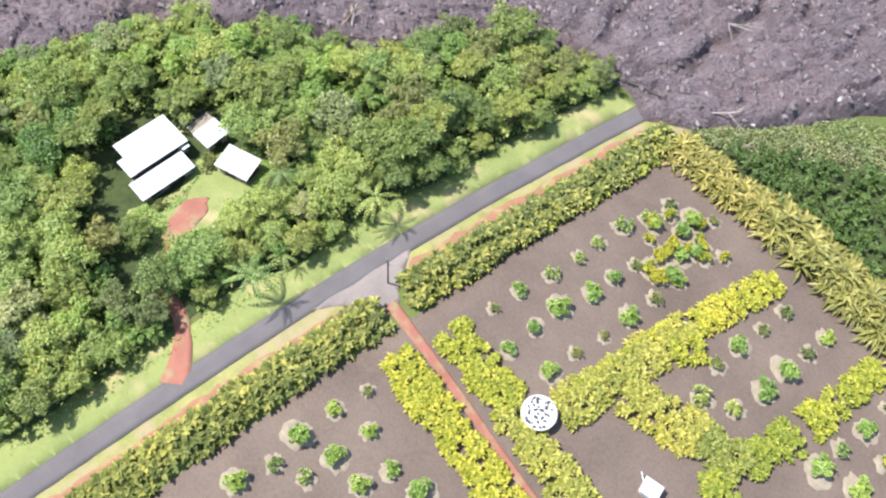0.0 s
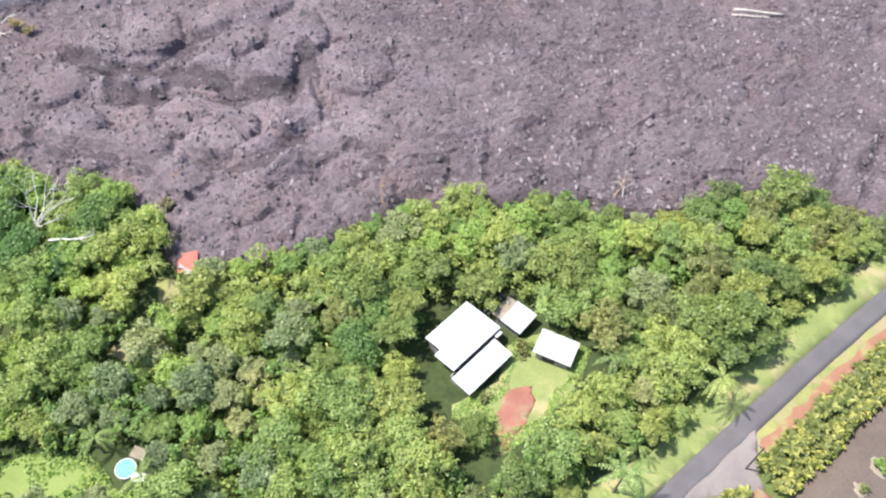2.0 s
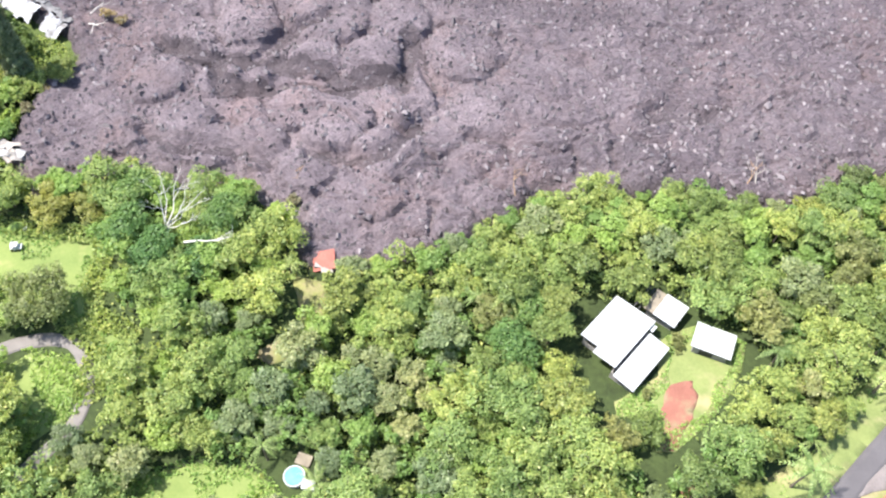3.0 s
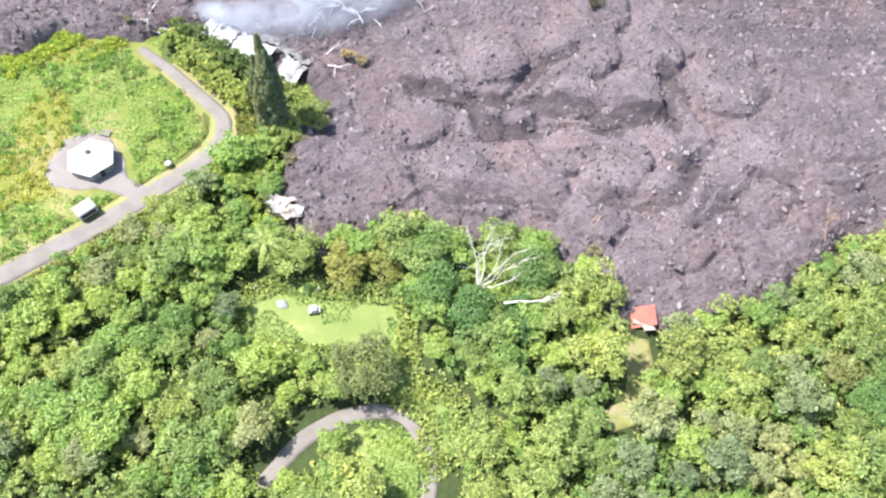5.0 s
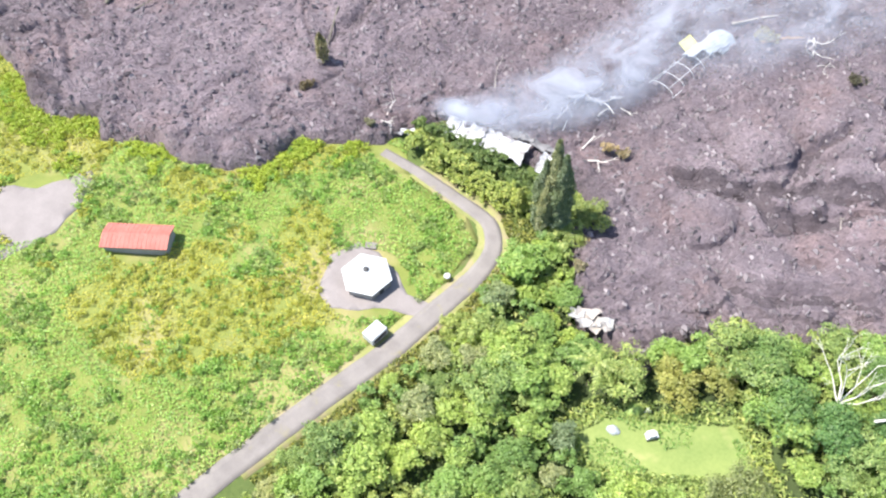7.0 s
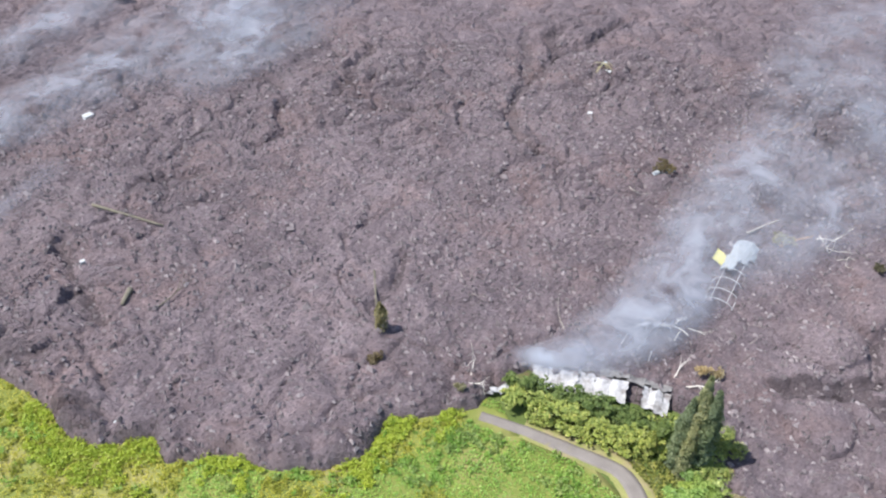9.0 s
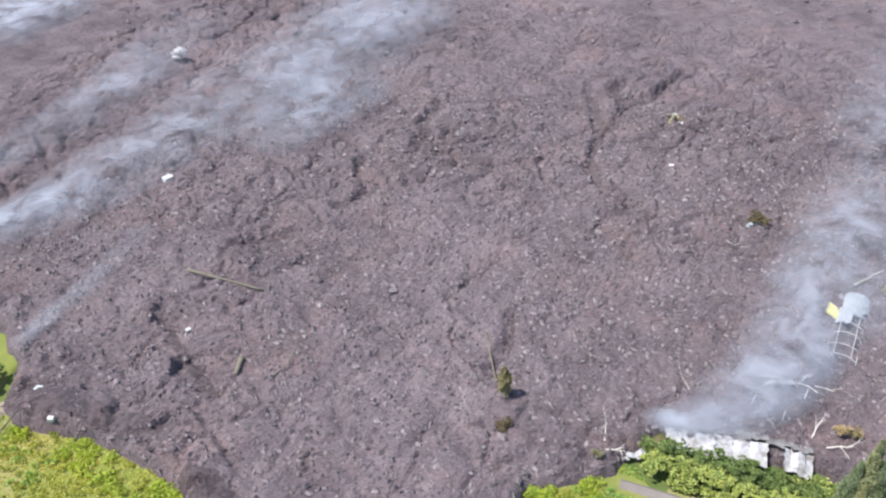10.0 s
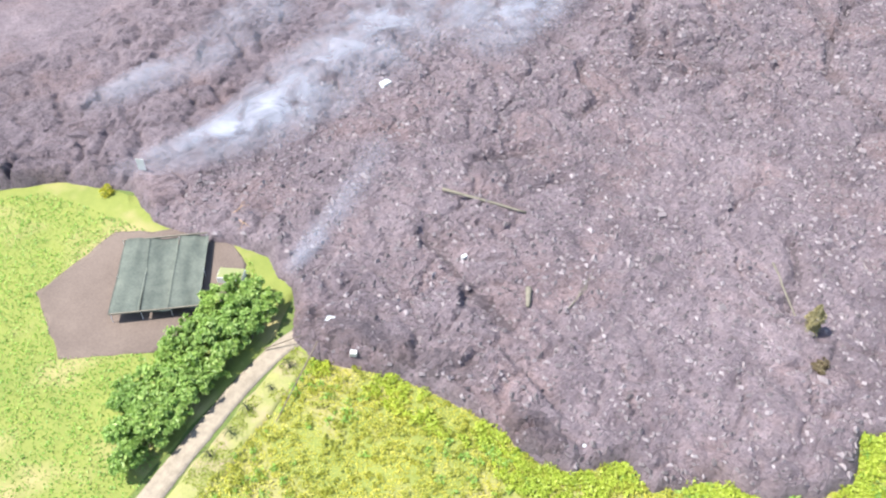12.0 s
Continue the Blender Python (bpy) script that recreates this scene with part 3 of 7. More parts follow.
far_V, far_F = grid_sheet(np.arange(-896, 256, 4.5), np.arange(-196, 690, 4.5), lambda X, Y: lava_height(X, Y) - 0.45, outside_fine)
lV, lF = joined(near_parts + [(far_V, far_F)])
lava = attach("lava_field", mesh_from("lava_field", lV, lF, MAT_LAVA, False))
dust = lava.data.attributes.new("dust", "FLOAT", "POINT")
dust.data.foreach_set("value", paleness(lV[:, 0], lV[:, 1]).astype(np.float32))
tagged(lava, "cooled grey-brown lava flow of rough broken clinker", "lava field", kind="structure")


# ---- roads, paths and clearings ----
VERGE_W = [(-62.5, -240), (-55.7, -240), (-55.7, 60), (-54.6, 100), (-60.5, 98), (-61.5, 60), (-62.5, 40), (-61, 25), (-64, 12), (-62, 2), (-63, -12), (-61, -60)]
VERGE_E = [(-52.2, -240), (-47.0, -240), (-47.0, 100), (-41, 104), (-45, 106), (-51.0, 98.5), (-52.3, 60)]
drape("verge", VERGE_W, MAT_LAWN, 0.03, 3.0, 0.5, label="mown grass verge along the road", category="grass verge")
drape("verge", VERGE_E, MAT_VERGE, 0.03, 3.0, 0.3, label="dry yellowish grass verge beside the garden hedge", category="grass verge", seed=2)
ribbon("road", [(-52, -600), (-54, -160), (-54, -40), (-54.3, -10), (-54.2, 20), (-53.9, 60), (-53, 90), (-52.2, 102)], 3.9, MAT_ASPHALT, 0.07, 0.12,
       "narrow straight grey asphalt road cut off by the lava", "road")
ribbon("cinder_strip", [(-49.6, 39), (-49.3, 60), (-48.8, 96)], [2.0, 2.3, 1.6], MAT_EDGE, 0.05, 1.1, "strip of red cinder between verge and hedge", "cinder strip", seed=5)
ribbon("cinder_strip", [(-49.7, -60), (-49.7, -5), (-49.4, 26)], [1.5, 1.8, 1.0], MAT_EDGE, 0.05, 1.0, "thin strip of red cinder beside the road", "cinder strip", seed=6)
drape("drive_apron", [(-52.6, 21), (-52.6, 41.5), (-49.8, 38), (-47.3, 34.8), (-45.2, 33.8), (-45.2, 30.4), (-48, 28.5), (-50.4, 25)], MAT_DUSTY, 0.09, 1.5, 0.25,
      label="pale gravel apron where the garden drive meets the road", category="gravel apron")
ribbon("drive", [(-46, 32.2), (-40, 32.2), (-30, 32.1), (-15, 31.6), (20, 31)], [2.2, 2.0, 1.6, 1.5, 1.5], MAT_RED, 0.10, 0.15,
       "red cinder drive between two hedges", "drive", seed=7)
ribbon("drive", [(-55, -4), (-58, -1), (-61.5, 1.5), (-66, 3), (-72, 2)], [5.0, 3.6, 2.6, 2.6, 2.2], MAT_RED, 0.085, 0.3,
       "short red cinder driveway running in among the trees", "drive", seed=8)

YARD = [(-92, 20.5), (-91, 23), (-88.5, 30), (-81, 31), (-78.5, 26), (-77, 22), (-76, 14), (-76.5, 6), (-79, 3.5), (-83, 7), (-87, 3), (-89, 5), (-87.5, 14)]
drape("yard", YARD, MAT_LAWN, 0.03, 2.0, 0.5, label="small lawn in front of the house", category="lawn", seed=9)
drape("cinder_patch", [(-85.5, 14), (-83, 18), (-81, 16), (-78, 11), (-77, 5.5), (-78.5, 4.5), (-81.5, 8)], MAT_RED, 0.06, 1.2, 0.8,
      label="patch of red cinder in the yard", category="cinder patch", seed=10)

LAWN_CAMP = [(-200, -66), (-198, -58.5), (-189, -51.5), (-180, -43.5), (-175.5, -45), (-170.5, -50), (-164, -53), (-157, -50), (-150, -56), (-151, -62),
             (-158, -56), (-166, -57.5), (-173, -56.5), (-179, -60.5), (-186, -67), (-193, -70)]
drape("lawn", LAWN_CAMP, MAT_CAMP, 0.03, 2.5, 0.6, label="bright green mown clearing among the trees", category="lawn", seed=11)
ribbon("lane", [(-145, -78), (-147, -66), (-151, -61.5), (-155.7, -59.1), (-161.5, -58), (-166, -62), (-168.7, -67), (-170, -74), (-168, -84)], [2.6, 2.5, 2.5, 2.5, 2.6, 2.8, 3, 3, 2.6],
       MAT_GRAVEL, 0.08, 0.25, "curved gravel lane looping through the trees", "lane", seed=12)
drape("lawn", [(-149, -66), (-153, -62.5), (-160, -61.2), (-165, -65), (-166, -72), (-158, -76), (-149, -76)], MAT_CAMP, 0.04, 2.5, 0.5,
      label="grassy island inside the lane", category="lawn", seed=13)
drape("lawn", [(-133, -64), (-128, -54), (-122, -48.5), (-115, -47), (-109, -44), (-108, -49), (-116, -56), (-124, -66)], MAT_CAMP, 0.03, 2.5, 0.6,
      label="grass around the pool", category="lawn", seed=14)
drape("clearing", [(-147.6, -20.5), (-142, -16.5), (-138, -20), (-134, -24.6), (-132.5, -30), (-134.5, -34.5), (-138.5, -36), (-137.5, -29), (-141, -24)], MAT_VERGE, 0.03, 2.0, 0.6,
      label="overgrown track through the trees", category="clearing", seed=15)

# ---- the meadow with the round house ----
MEADOW = [(-269, -38), (-276, -39), (-282, -45), (-290, -51), (-290, -63), (-294, -67), (-299, -71), (-307, -72), (-316, -78), (-323, -76),
          (-330, -82), (-337, -83), (-349, -81), (-358, -81), (-372, -82), (-383, -86), (-390, -88), (-388.5, -130), (-384, -190), (-375, -255), (-330, -275), (-290, -260), (-240, -270),
          (-237, -110), (-236.5, -60), (-239, -46), (-246, -43), (-262, -43.5)]
drape("meadow", MEADOW, MAT_MEADOW, 0.03, 4.0, 0.3, label="open meadow of tall yellow-green grass and weeds", category="meadow", seed=16)
ribbon("lane", [(-238, -520), (-236, -175), (-235.1, -110.5), (-234.6, -100), (-233.9, -88.8), (-232.8, -76), (-233.2, -63), (-233.2, -53), (-235.0, -45.5), (-240.5, -40.8),
                (-250.5, -41.2), (-262, -41.8), (-271, -43.2)], [4.6, 4.6, 4.6, 4.6, 4.6, 4.6, 4.4, 4.2, 3.8, 3.4, 3.0, 2.6, 2.2], MAT_GRAVEL, 0.09, 0.2,
       "winding pale gravel lane past the round house", "lane", seed=17)
ribbon("verge", [(-235.1, -110.5), (-234.2, -92), (-232.8, -76), (-232.8, -63), (-232.7, -53), (-234.4, -45.2), (-240.5, -40.0), (-250.5, -40.5), (-262, -41.4)], [7.5, 7.5, 7.5, 7.5, 7.5, 7.5, 7, 6, 5], MAT_VERGE, 0.045, 0.8,
       "dry grass edging the gravel lane", "grass verge", seed=26)
drape("verge", [(-231.5, -98), (-231.3, -76), (-231.2, -55), (-232.5, -46), (-229.5, -45), (-228, -52), (-227.5, -64), (-228.5, -80), (-228.5, -98)], MAT_VERGE, 0.03, 2.5, 0.6,
      label="dry grass and weeds beside the gravel lane", category="grass verge", seed=18)
drape("pad", [(-257.5, -70), (-256.5, -64), (-251.5, -62.5), (-245, -63.5), (-240, -65.5), (-234.5, -63.5), (-234.5, -67.5), (-240, -70.5), (-243.5, -74.5), (-248, -78.5), (-253.5, -77)],
      MAT_CONCRETE, 0.08, 2.0, 0.4, label="pale bare pad round the white round house", category="pad", seed=19)
drape("pad", [(-318, -114), (-320, -108), (-314, -103), (-310, -92.5), (-306, -94), (-303, -100), (-301, -106), (-302, -118), (-312, -122)], MAT_CONCRETE, 0.08, 2.5, 0.6,
      label="bare patch of pale gravel in the meadow", category="gravel patch", seed=20)
ribbon("lane", [(-390, -89), (-391.8, -94), (-392.5, -105), (-391.5, -125), (-388, -170), (-384, -300)], [4.5, 4.2, 4.0, 4.2, 4.2, 4.2], MAT_MULCH, 0.09, 0.25,
       "gravel lane along the tall hedge, ending at the lava", "lane", seed=21)

drape("verge", [(-389.6, -92.5), (-384.5, -92), (-383.2, -110), (-382.5, -130), (-381, -170), (-386, -170), (-389, -125)], MAT_VERGE, 0.08, 2.5, 0.6,
      label="strip of short dry grass beside the gravel lane", category="grass verge", seed=27)
drape("meadow", [(-500, -113), (-470, -77), (-440, -73), (-425, -70), (-410, -67), (-400, -76), (-394.5, -92), (-394.5, -130), (-392, -200), (-500, -230)], MAT_MEADOW, 0.03, 4.0, 0.5,
      label="rough grass behind the tall hedge", category="meadow", seed=24)
YARD_WEST = [(-446, -108), (-445, -86), (-434, -78.5), (-421, -75.5), (-412, -79), (-409, -88), (-413, -108), (-428, -118)]
drape("yard", YARD_WEST, MAT_SOIL, 0.06, 2.5, 0.6,
      label="bare grey yard round the shade house", category="yard", seed=25)

# ---- garden ----
GARDEN = [(-42, -70), (60, -70), (60, 99.5), (-41.5, 99.5)]
drape("garden_soil", GARDEN, MAT_SOIL, 0.035, 5.0, 0.3, label="bare grey-brown cinder soil of the garden plots", category="garden soil", seed=22)

WOODS = [(-61, 100), (-78, 97), (-88, 90), (-94, 64), (-110, 54), (-121, 40), (-131, 31), (-131, 12), (-139, -5), (-143, -14), (-147, -18),
         (-152, -18), (-158, -11), (-166, -15), (-174, -15), (-181, -25), (-195, -33), (-198.5, -47), (-204, -48.5), (-212, -48.5), (-218, -43),
         (-228, -33), (-229.5, -46), (-228, -64), (-228, -100), (-229, -170), (-226, -260), (-200, -300), (-150, -285), (-110, -310), (-66, -290), (-65, -150), (-63, -12), (-64, 10), (-62, 25), (-63, 40), (-62, 60)]
drape("shade_dark_litter", WOODS, MAT_SHADE_LITTER, 0.02, 6.0, 0.9, label="ground under the trees with leaf litter, coloured dark for shade", category="leaf litter", seed=23)
drape("shade_dark_litter", [(-40, 104), (-29, 122), (-20, 134), (20, 160), (60, 190), (60, 104.5)], MAT_SHADE_LITTER, 0.02, 4.0, 0.5,
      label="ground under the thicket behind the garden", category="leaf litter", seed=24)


# ---- plants ----
def crown_points(rng, radius, low, high, lobes, count, spread=0.62):
    """Leaf places and outward directions over a crown of uneven lobes."""
    P, N = [], []
    mid = (low + high) / 2
    for k in range(lobes):
        a = 2 * math.pi * (k + rng.uniform(-0.3, 0.3)) / max(lobes - 1, 1)
        r = radius * spread * (0 if k == 0 else rng.uniform(0.35, 1.45))
        c = np.array([r * math.cos(a), r * math.sin(a), (high - radius * 0.4 if k == 0 else mid + rng.uniform(-0.3, 0.32) * (high - low))])
        size = radius * (0.5 if k == 0 else rng.uniform(0.24, 0.46))
        m = int(count / lobes)
        tufts = max(5, m // 17)
        core = unit(rng.normal(size=(tufts, 3)))
        core[:, 2] = np.where(core[:, 2] < -0.25, -core[:, 2], core[:, 2])
        pick = rng.integers(0, tufts, m)
        d = unit(core[pick] + 0.26 * rng.normal(size=(m, 3)))
        bump = (0.55 + 0.75 * rng.random((tufts, 1)))[pick] + 0.12 * rng.normal(size=(m, 1))
        p = c + d * bump * size * np.array([1, 1, 0.62])
        P.append(p)
        N.append(unit(d + 0.55 * rng.normal(size=(m, 3)) + [0, 0, 0.55]))
    return np.concatenate(P), np.concatenate(N)


def trunk_arrays(rng, height, girth, reach, limbs):
    bend = rng.uniform(-0.3, 0.3, 2)
    s = np.linspace(0, 1, 6)
    main = np.stack([bend[0] * s ** 2, bend[1] * s ** 2, s * height * 0.72 - 0.3], -1)
    pieces = [tube(main, girth * (1 - 0.6 * s) * (1 + 0.5 * np.exp(-s * 9)), 7)]
    for k in range(limbs):
        a = 2 * math.pi * (k + rng.uniform(-0.3, 0.3)) / limbs
        base = main[2 + k % 3]
        r = reach * rng.uniform(0.5, 0.8)
        t = np.linspace(0, 1, 4)[:, None]
        end = np.array([r * math.cos(a), r * math.sin(a), height * rng.uniform(0.2, 0.4)])
        pieces.append(tube(base + end * t + np.array([0, 0, 0.4]) * np.sin(t * math.pi), girth * 0.5 * (1 - 0.75 * t[:, 0]), 5))
    return joined(pieces)


def tree_kind(seed, height, radius, mat, lobes=7, count=760, leaf=0.42, long=2.3, low=0.3, girth=0.2):
    rng = np.random.default_rng(seed)
    tV, tF = trunk_arrays(rng, height, girth, radius, 5)
    P, N = crown_points(rng, radius, height * low, height, lobes, int(count * 2.1))
    cV, cF = flakes(P, N, leaf * 0.68, rng, long)
    return mesh_from("trunk", tV, tF, MAT_BARK, True), mesh_from("crown", cV, cF, mat)


def plant_tree(name, kind, x, y, turn, size, label, category="tree", group="", lift=0.0):
    ob = thing(name, x, y, float(ground(x, y)) + lift, turn, label, category, group)
    ob.scale = (size, size, size)
    attach("trunk", kind[0], ob)
    attach("crown", kind[1], ob)
    return ob


BROAD = [tree_kind(100 + k, h, r, m, lobes, n, leaf) for k, (h, r, m, lobes, n, leaf) in enumerate([
    (6.5, 3.6, LEAF_DEEP, 13, 1500, 0.34), (7.5, 3.2, LEAF_DEEP, 11, 1400, 0.32), (6.0, 3.8, LEAF_MID, 15, 1600, 0.33), (7.0, 3.4, LEAF_MID, 12, 1450, 0.32),
    (5.5, 3.0, LEAF_LIME, 11, 1300, 0.32), (6.2, 3.5, LEAF_LIME, 13, 1500, 0.35), (5.2, 2.8, LEAF_GREY, 12, 1300, 0.28), (6.0, 3.2, LEAF_GREY, 13, 1400, 0.30),
    (6.5, 3.4, LEAF_OLIVE, 13, 1500, 0.32)])]
BROAD_LABELS = ["dark green broadleaf tree in dense woodland", "tall dark green broadleaf tree with a dense crown", "spreading mid-green broadleaf tree in dense woodland",
                "rounded mid-green broadleaf tree", "light green broadleaf tree with a loose crown", "spreading light green broadleaf tree", "low grey-green tree with small leaves",
                "grey-green tree with a mottled crown", "olive-brown tree with a dense crown"]


def near_any(x, y, spots):
    return any((x - a) ** 2 + (y - b) ** 2 < r * r for a, b, r in spots)


# clearings: centre and radius
OPEN = [(-140.5, -20.5, 5.0), (-60.8, 38.8, 4.6), (-61.2, 14.4, 4.8), (-75.6, 30.6, 3.2), (-120.7, -45, 3.5), (-201.3, -57.4, 4.0), (-93.9, 25, 6.5), (-84.9, 25.7, 7), (-98.5, 25.5, 4), (-78, 0, 4), (-90, 6, 4), (-146, -72, 4.5), (-148, -64, 4.5), (-165, -61.5, 4.5), (-169.5, -71, 4.5), (-169, -81, 4.5), (-95, 14, 10.2), (-94, 24, 6.7), (-86, 26, 6.7), (-81, 12, 7.7), (-80, 19, 6.2), (-84, 19, 6.2), (-77, 6, 4.2), (-196, -61, 8.0), (-189, -57, 8.5), (-181, -50, 7.8), (-174, -48, 6.0), (-190.2, -47.6, 5.0), (-186, -41, 4.2), (-145.5, -22, 4.5),
        (-155, -54, 4.7), (-152, -58, 5.2), (-149, -68, 4.7), (-156, -60, 4.2), (-162, -60, 4.7), (-168, -67, 4.7), (-169, -76, 4.7), (-115, -44, 6.2),
        (-121, -52, 5.7), (-128, -58, 6.2), (-138, -25, 4.2), (-136, -32, 4.0), (-190, -62.5, 9.5), (-183, -56, 9.0), (-176, -51, 8.0), (-167, -53.5, 6.0), (-150, -63, 6.0), (-156, -51.5, 6.0), (-90, 4.5, 7.0), (-96, 6, 5.5), (-104.5, 15, 5.0), (-100, 6, 5.0), (-82, 28, 6.0), (-209.5, -51, 5.0), (-206, -50, 4.0), (-145, -15, 4.2), (-64, 2, 3.7), (-158, -67, 6.2), (-124, -60, 4.2), (-66, 3, 4.2), (-229, -60, 3.7), (-230, -75, 4.2), (-230, -90, 4.2)]

def seen_side(x, y):
    """The part of the woods that lies north of the flight."""
    return y > 0.66 * (x + 60) - 36


rng = np.random.default_rng(7)
spots, tries = [], 0
while tries < 14000:
    tries += 1
    x, y = rng.uniform(-229, -62), rng.uniform(-125, 99)
    if not seen_side(x, y) or any((x - a) ** 2 + (y - b) ** 2 < 26.0 for a, b in spots) or near_any(x, y, OPEN):
        continue
    if not inside(x, y, WOODS) or float(lava_depth(np.array(x), np.array(y))) > -1.0:
        continue
    spots.append((x, y))
stand = []
for x, y in spots:
    tone = float(fbm(x, y, 34, 2, 77))
    edge = min(float(edge_distance(x, y, WOODS)), -float(lava_depth(np.array(x), np.array(y))))
    if x < -205 or (x < -160 and y < -62):
        k = int(rng.choice([4, 5, 3, 5, 6, 2]))
    elif x > -150 and y < 5 and tone > 0.5 and rng.random() < 0.6:
        k = int(rng.choice([6, 7, 7, 3]))
    elif tone < 0.44:
        k = int(rng.choice([0, 1, 2, 8, 3]))
    elif tone < 0.56:
        k = int(rng.choice([2, 3, 4, 0, 7]))
    else:
        k = int(rng.choice([4, 5, 2, 3, 4]))
    size = rng.uniform(0.8, 1.5) * (0.75 if edge < 3.0 else 1.0)
    stand.append((x, y, k, size))
# the trees north of the flight are things; the rest of the wood is one cover
stand.sort(key=lambda r: 0.66 * (r[0] + 60) - r[1])
for x, y, k, size in stand[:300]:
    plant_tree("tree", BROAD[k], x, y, rng.uniform(0, 360), size, BROAD_LABELS[k], "tree", "woodland trees")


def canopy(name, rows, mat, seed, label, per=78, leaf=0.35):
    """Further trees of a wood too dense to count, as one cover of leaf clumps and stems."""
    rng = np.random.default_rng(seed)
    V, F = [], []
    for x, y, radius, top in rows:
        P, N = crown_points(rng, radius, top * 0.3, top, 6, int(1.9 * per * radius))
        P = P + [x, y, float(ground(x, y))]
        V.append((P, N))
    P, N = (np.concatenate(a) for a in zip(*V))
    lV, lF = flakes(P, N, leaf, rng)
    return tagged(attach(name, mesh_from(name, lV, lF, mat)), label, "woodland", kind="stuff")


def thicket(name, poly, count, mat, low, high, leaf, seed, label, category, keep=None, long=1.7, up=0.6, fine=False):
    """A cover of leaves over an outline, in clumps."""
    rng = np.random.default_rng(seed)
    xs, ys = [p[0] for p in poly], [p[1] for p in poly]
    x, y = rng.uniform(min(xs), max(xs), count * 3), rng.uniform(min(ys), max(ys), count * 3)
    ok = inside(x, y, poly)
    if keep is not None:
        ok &= keep(x, y)
    x, y = x[ok][:count], y[ok][:count]
    clump = fbm(x, y, 3.0, 3, seed)
    z = ground(x, y) + low + (high - low) * np.clip((clump - 0.25) * 1.8, 0, 1) * rng.uniform(0.55, 1, len(x))
    N = unit(rng.normal(size=(len(x), 3)) * 0.7 + [0, 0, up])
    V, F = (flakes if fine else leaves)(np.stack([x, y, z], -1), N, leaf, rng, long)
    ob = attach(name, mesh_from(name, V, F, mat))
    return tagged(ob, label, category, kind="stuff")


def away_from_open(margin=0.0):
    def keep(x, y):
        ok = np.ones(x.shape, bool)
        for a, b, r in OPEN:
            ok &= (x - a) ** 2 + (y - b) ** 2 > (r * 0.75 + margin) ** 2
        return ok
    return keep


south = []
tries = 0
while tries < 5200:
    tries += 1
    x, y = rng.uniform(-227, -67), rng.uniform(-300, 20)
    if seen_side(x, y) or not inside(x, y, WOODS) or any((x - a) ** 2 + (y - b) ** 2 < 34.0 for a, b, _, _ in south):
        continue
    south.append((x, y, rng.uniform(2.8, 4.4), rng.uniform(4.5, 8.0)))
canopy("wood", south, LEAF_MID, 54, "dense green wood spreading away southwards", 22)
canopy("wood", [(x, y, 3.4 * size, 6.2 * size) for x, y, _, size in stand[300:]], LEAF_MID, 53, "dense green wood on the near side")
fill = []
tries = 0
while tries < 9000:
    tries += 1
    x, y = rng.uniform(-229, -62), rng.uniform(-125, 99)
    if not seen_side(x, y) or near_any(x, y, OPEN) or not inside(x, y, WOODS) or float(lava_depth(np.array(x), np.array(y))) > -0.4:
        continue
    if any((x - a) ** 2 + (y - b) ** 2 < 7.5 for a, b, _, _ in fill) or any((x - a) ** 2 + (y - b) ** 2 < 5.0 for a, b in spots):
        continue
    fill.append((x, y, rng.uniform(1.5, 2.7), rng.uniform(3.0, 6.0)))
third = [[r for r in fill if (fbm(r[0], r[1], 22, 2, 40) > 0.5) == flag] for flag in (False, True)]
canopy("understorey", third[0], LEAF_MID, 51, "mid-green saplings and shrubs filling the gaps between the trees")
canopy("understorey", third[1], LEAF_LIME, 52, "light green saplings and shrubs filling the gaps between the trees")


def woods_floor(x, y):
    return away_from_open()(x, y) & (y > 0.66 * (x + 60) - 36) & (lava_depth(x, y) < 0.2)


thicket("undergrowth", WOODS, 29000, LEAF_MID, 0.2, 1.8, 0.55, 31, "tangled green undergrowth between the trees", "undergrowth", woods_floor)


def canopy_gap(x, y):
    ok = woods_floor(x, y)
    for a, b, r in OPEN:
        ok &= (x - a) ** 2 + (y - b) ** 2 > (r + 0.8) ** 2
    return ok & (lava_depth(x, y) < -1.5)


thicket("canopy", WOODS, 7000, LEAF_MID, 1.2, 4.4, 0.40, 32, "loose mid-green twigs and leaves knitting the tree crowns together", "canopy leaves", canopy_gap, 1.9, 1.2)
thicket("canopy", WOODS, 6000, LEAF_LIME, 1.2, 4.6, 0.38, 33, "loose light green twigs and leaves knitting the tree crowns together", "canopy leaves", canopy_gap, 2.0, 1.2)


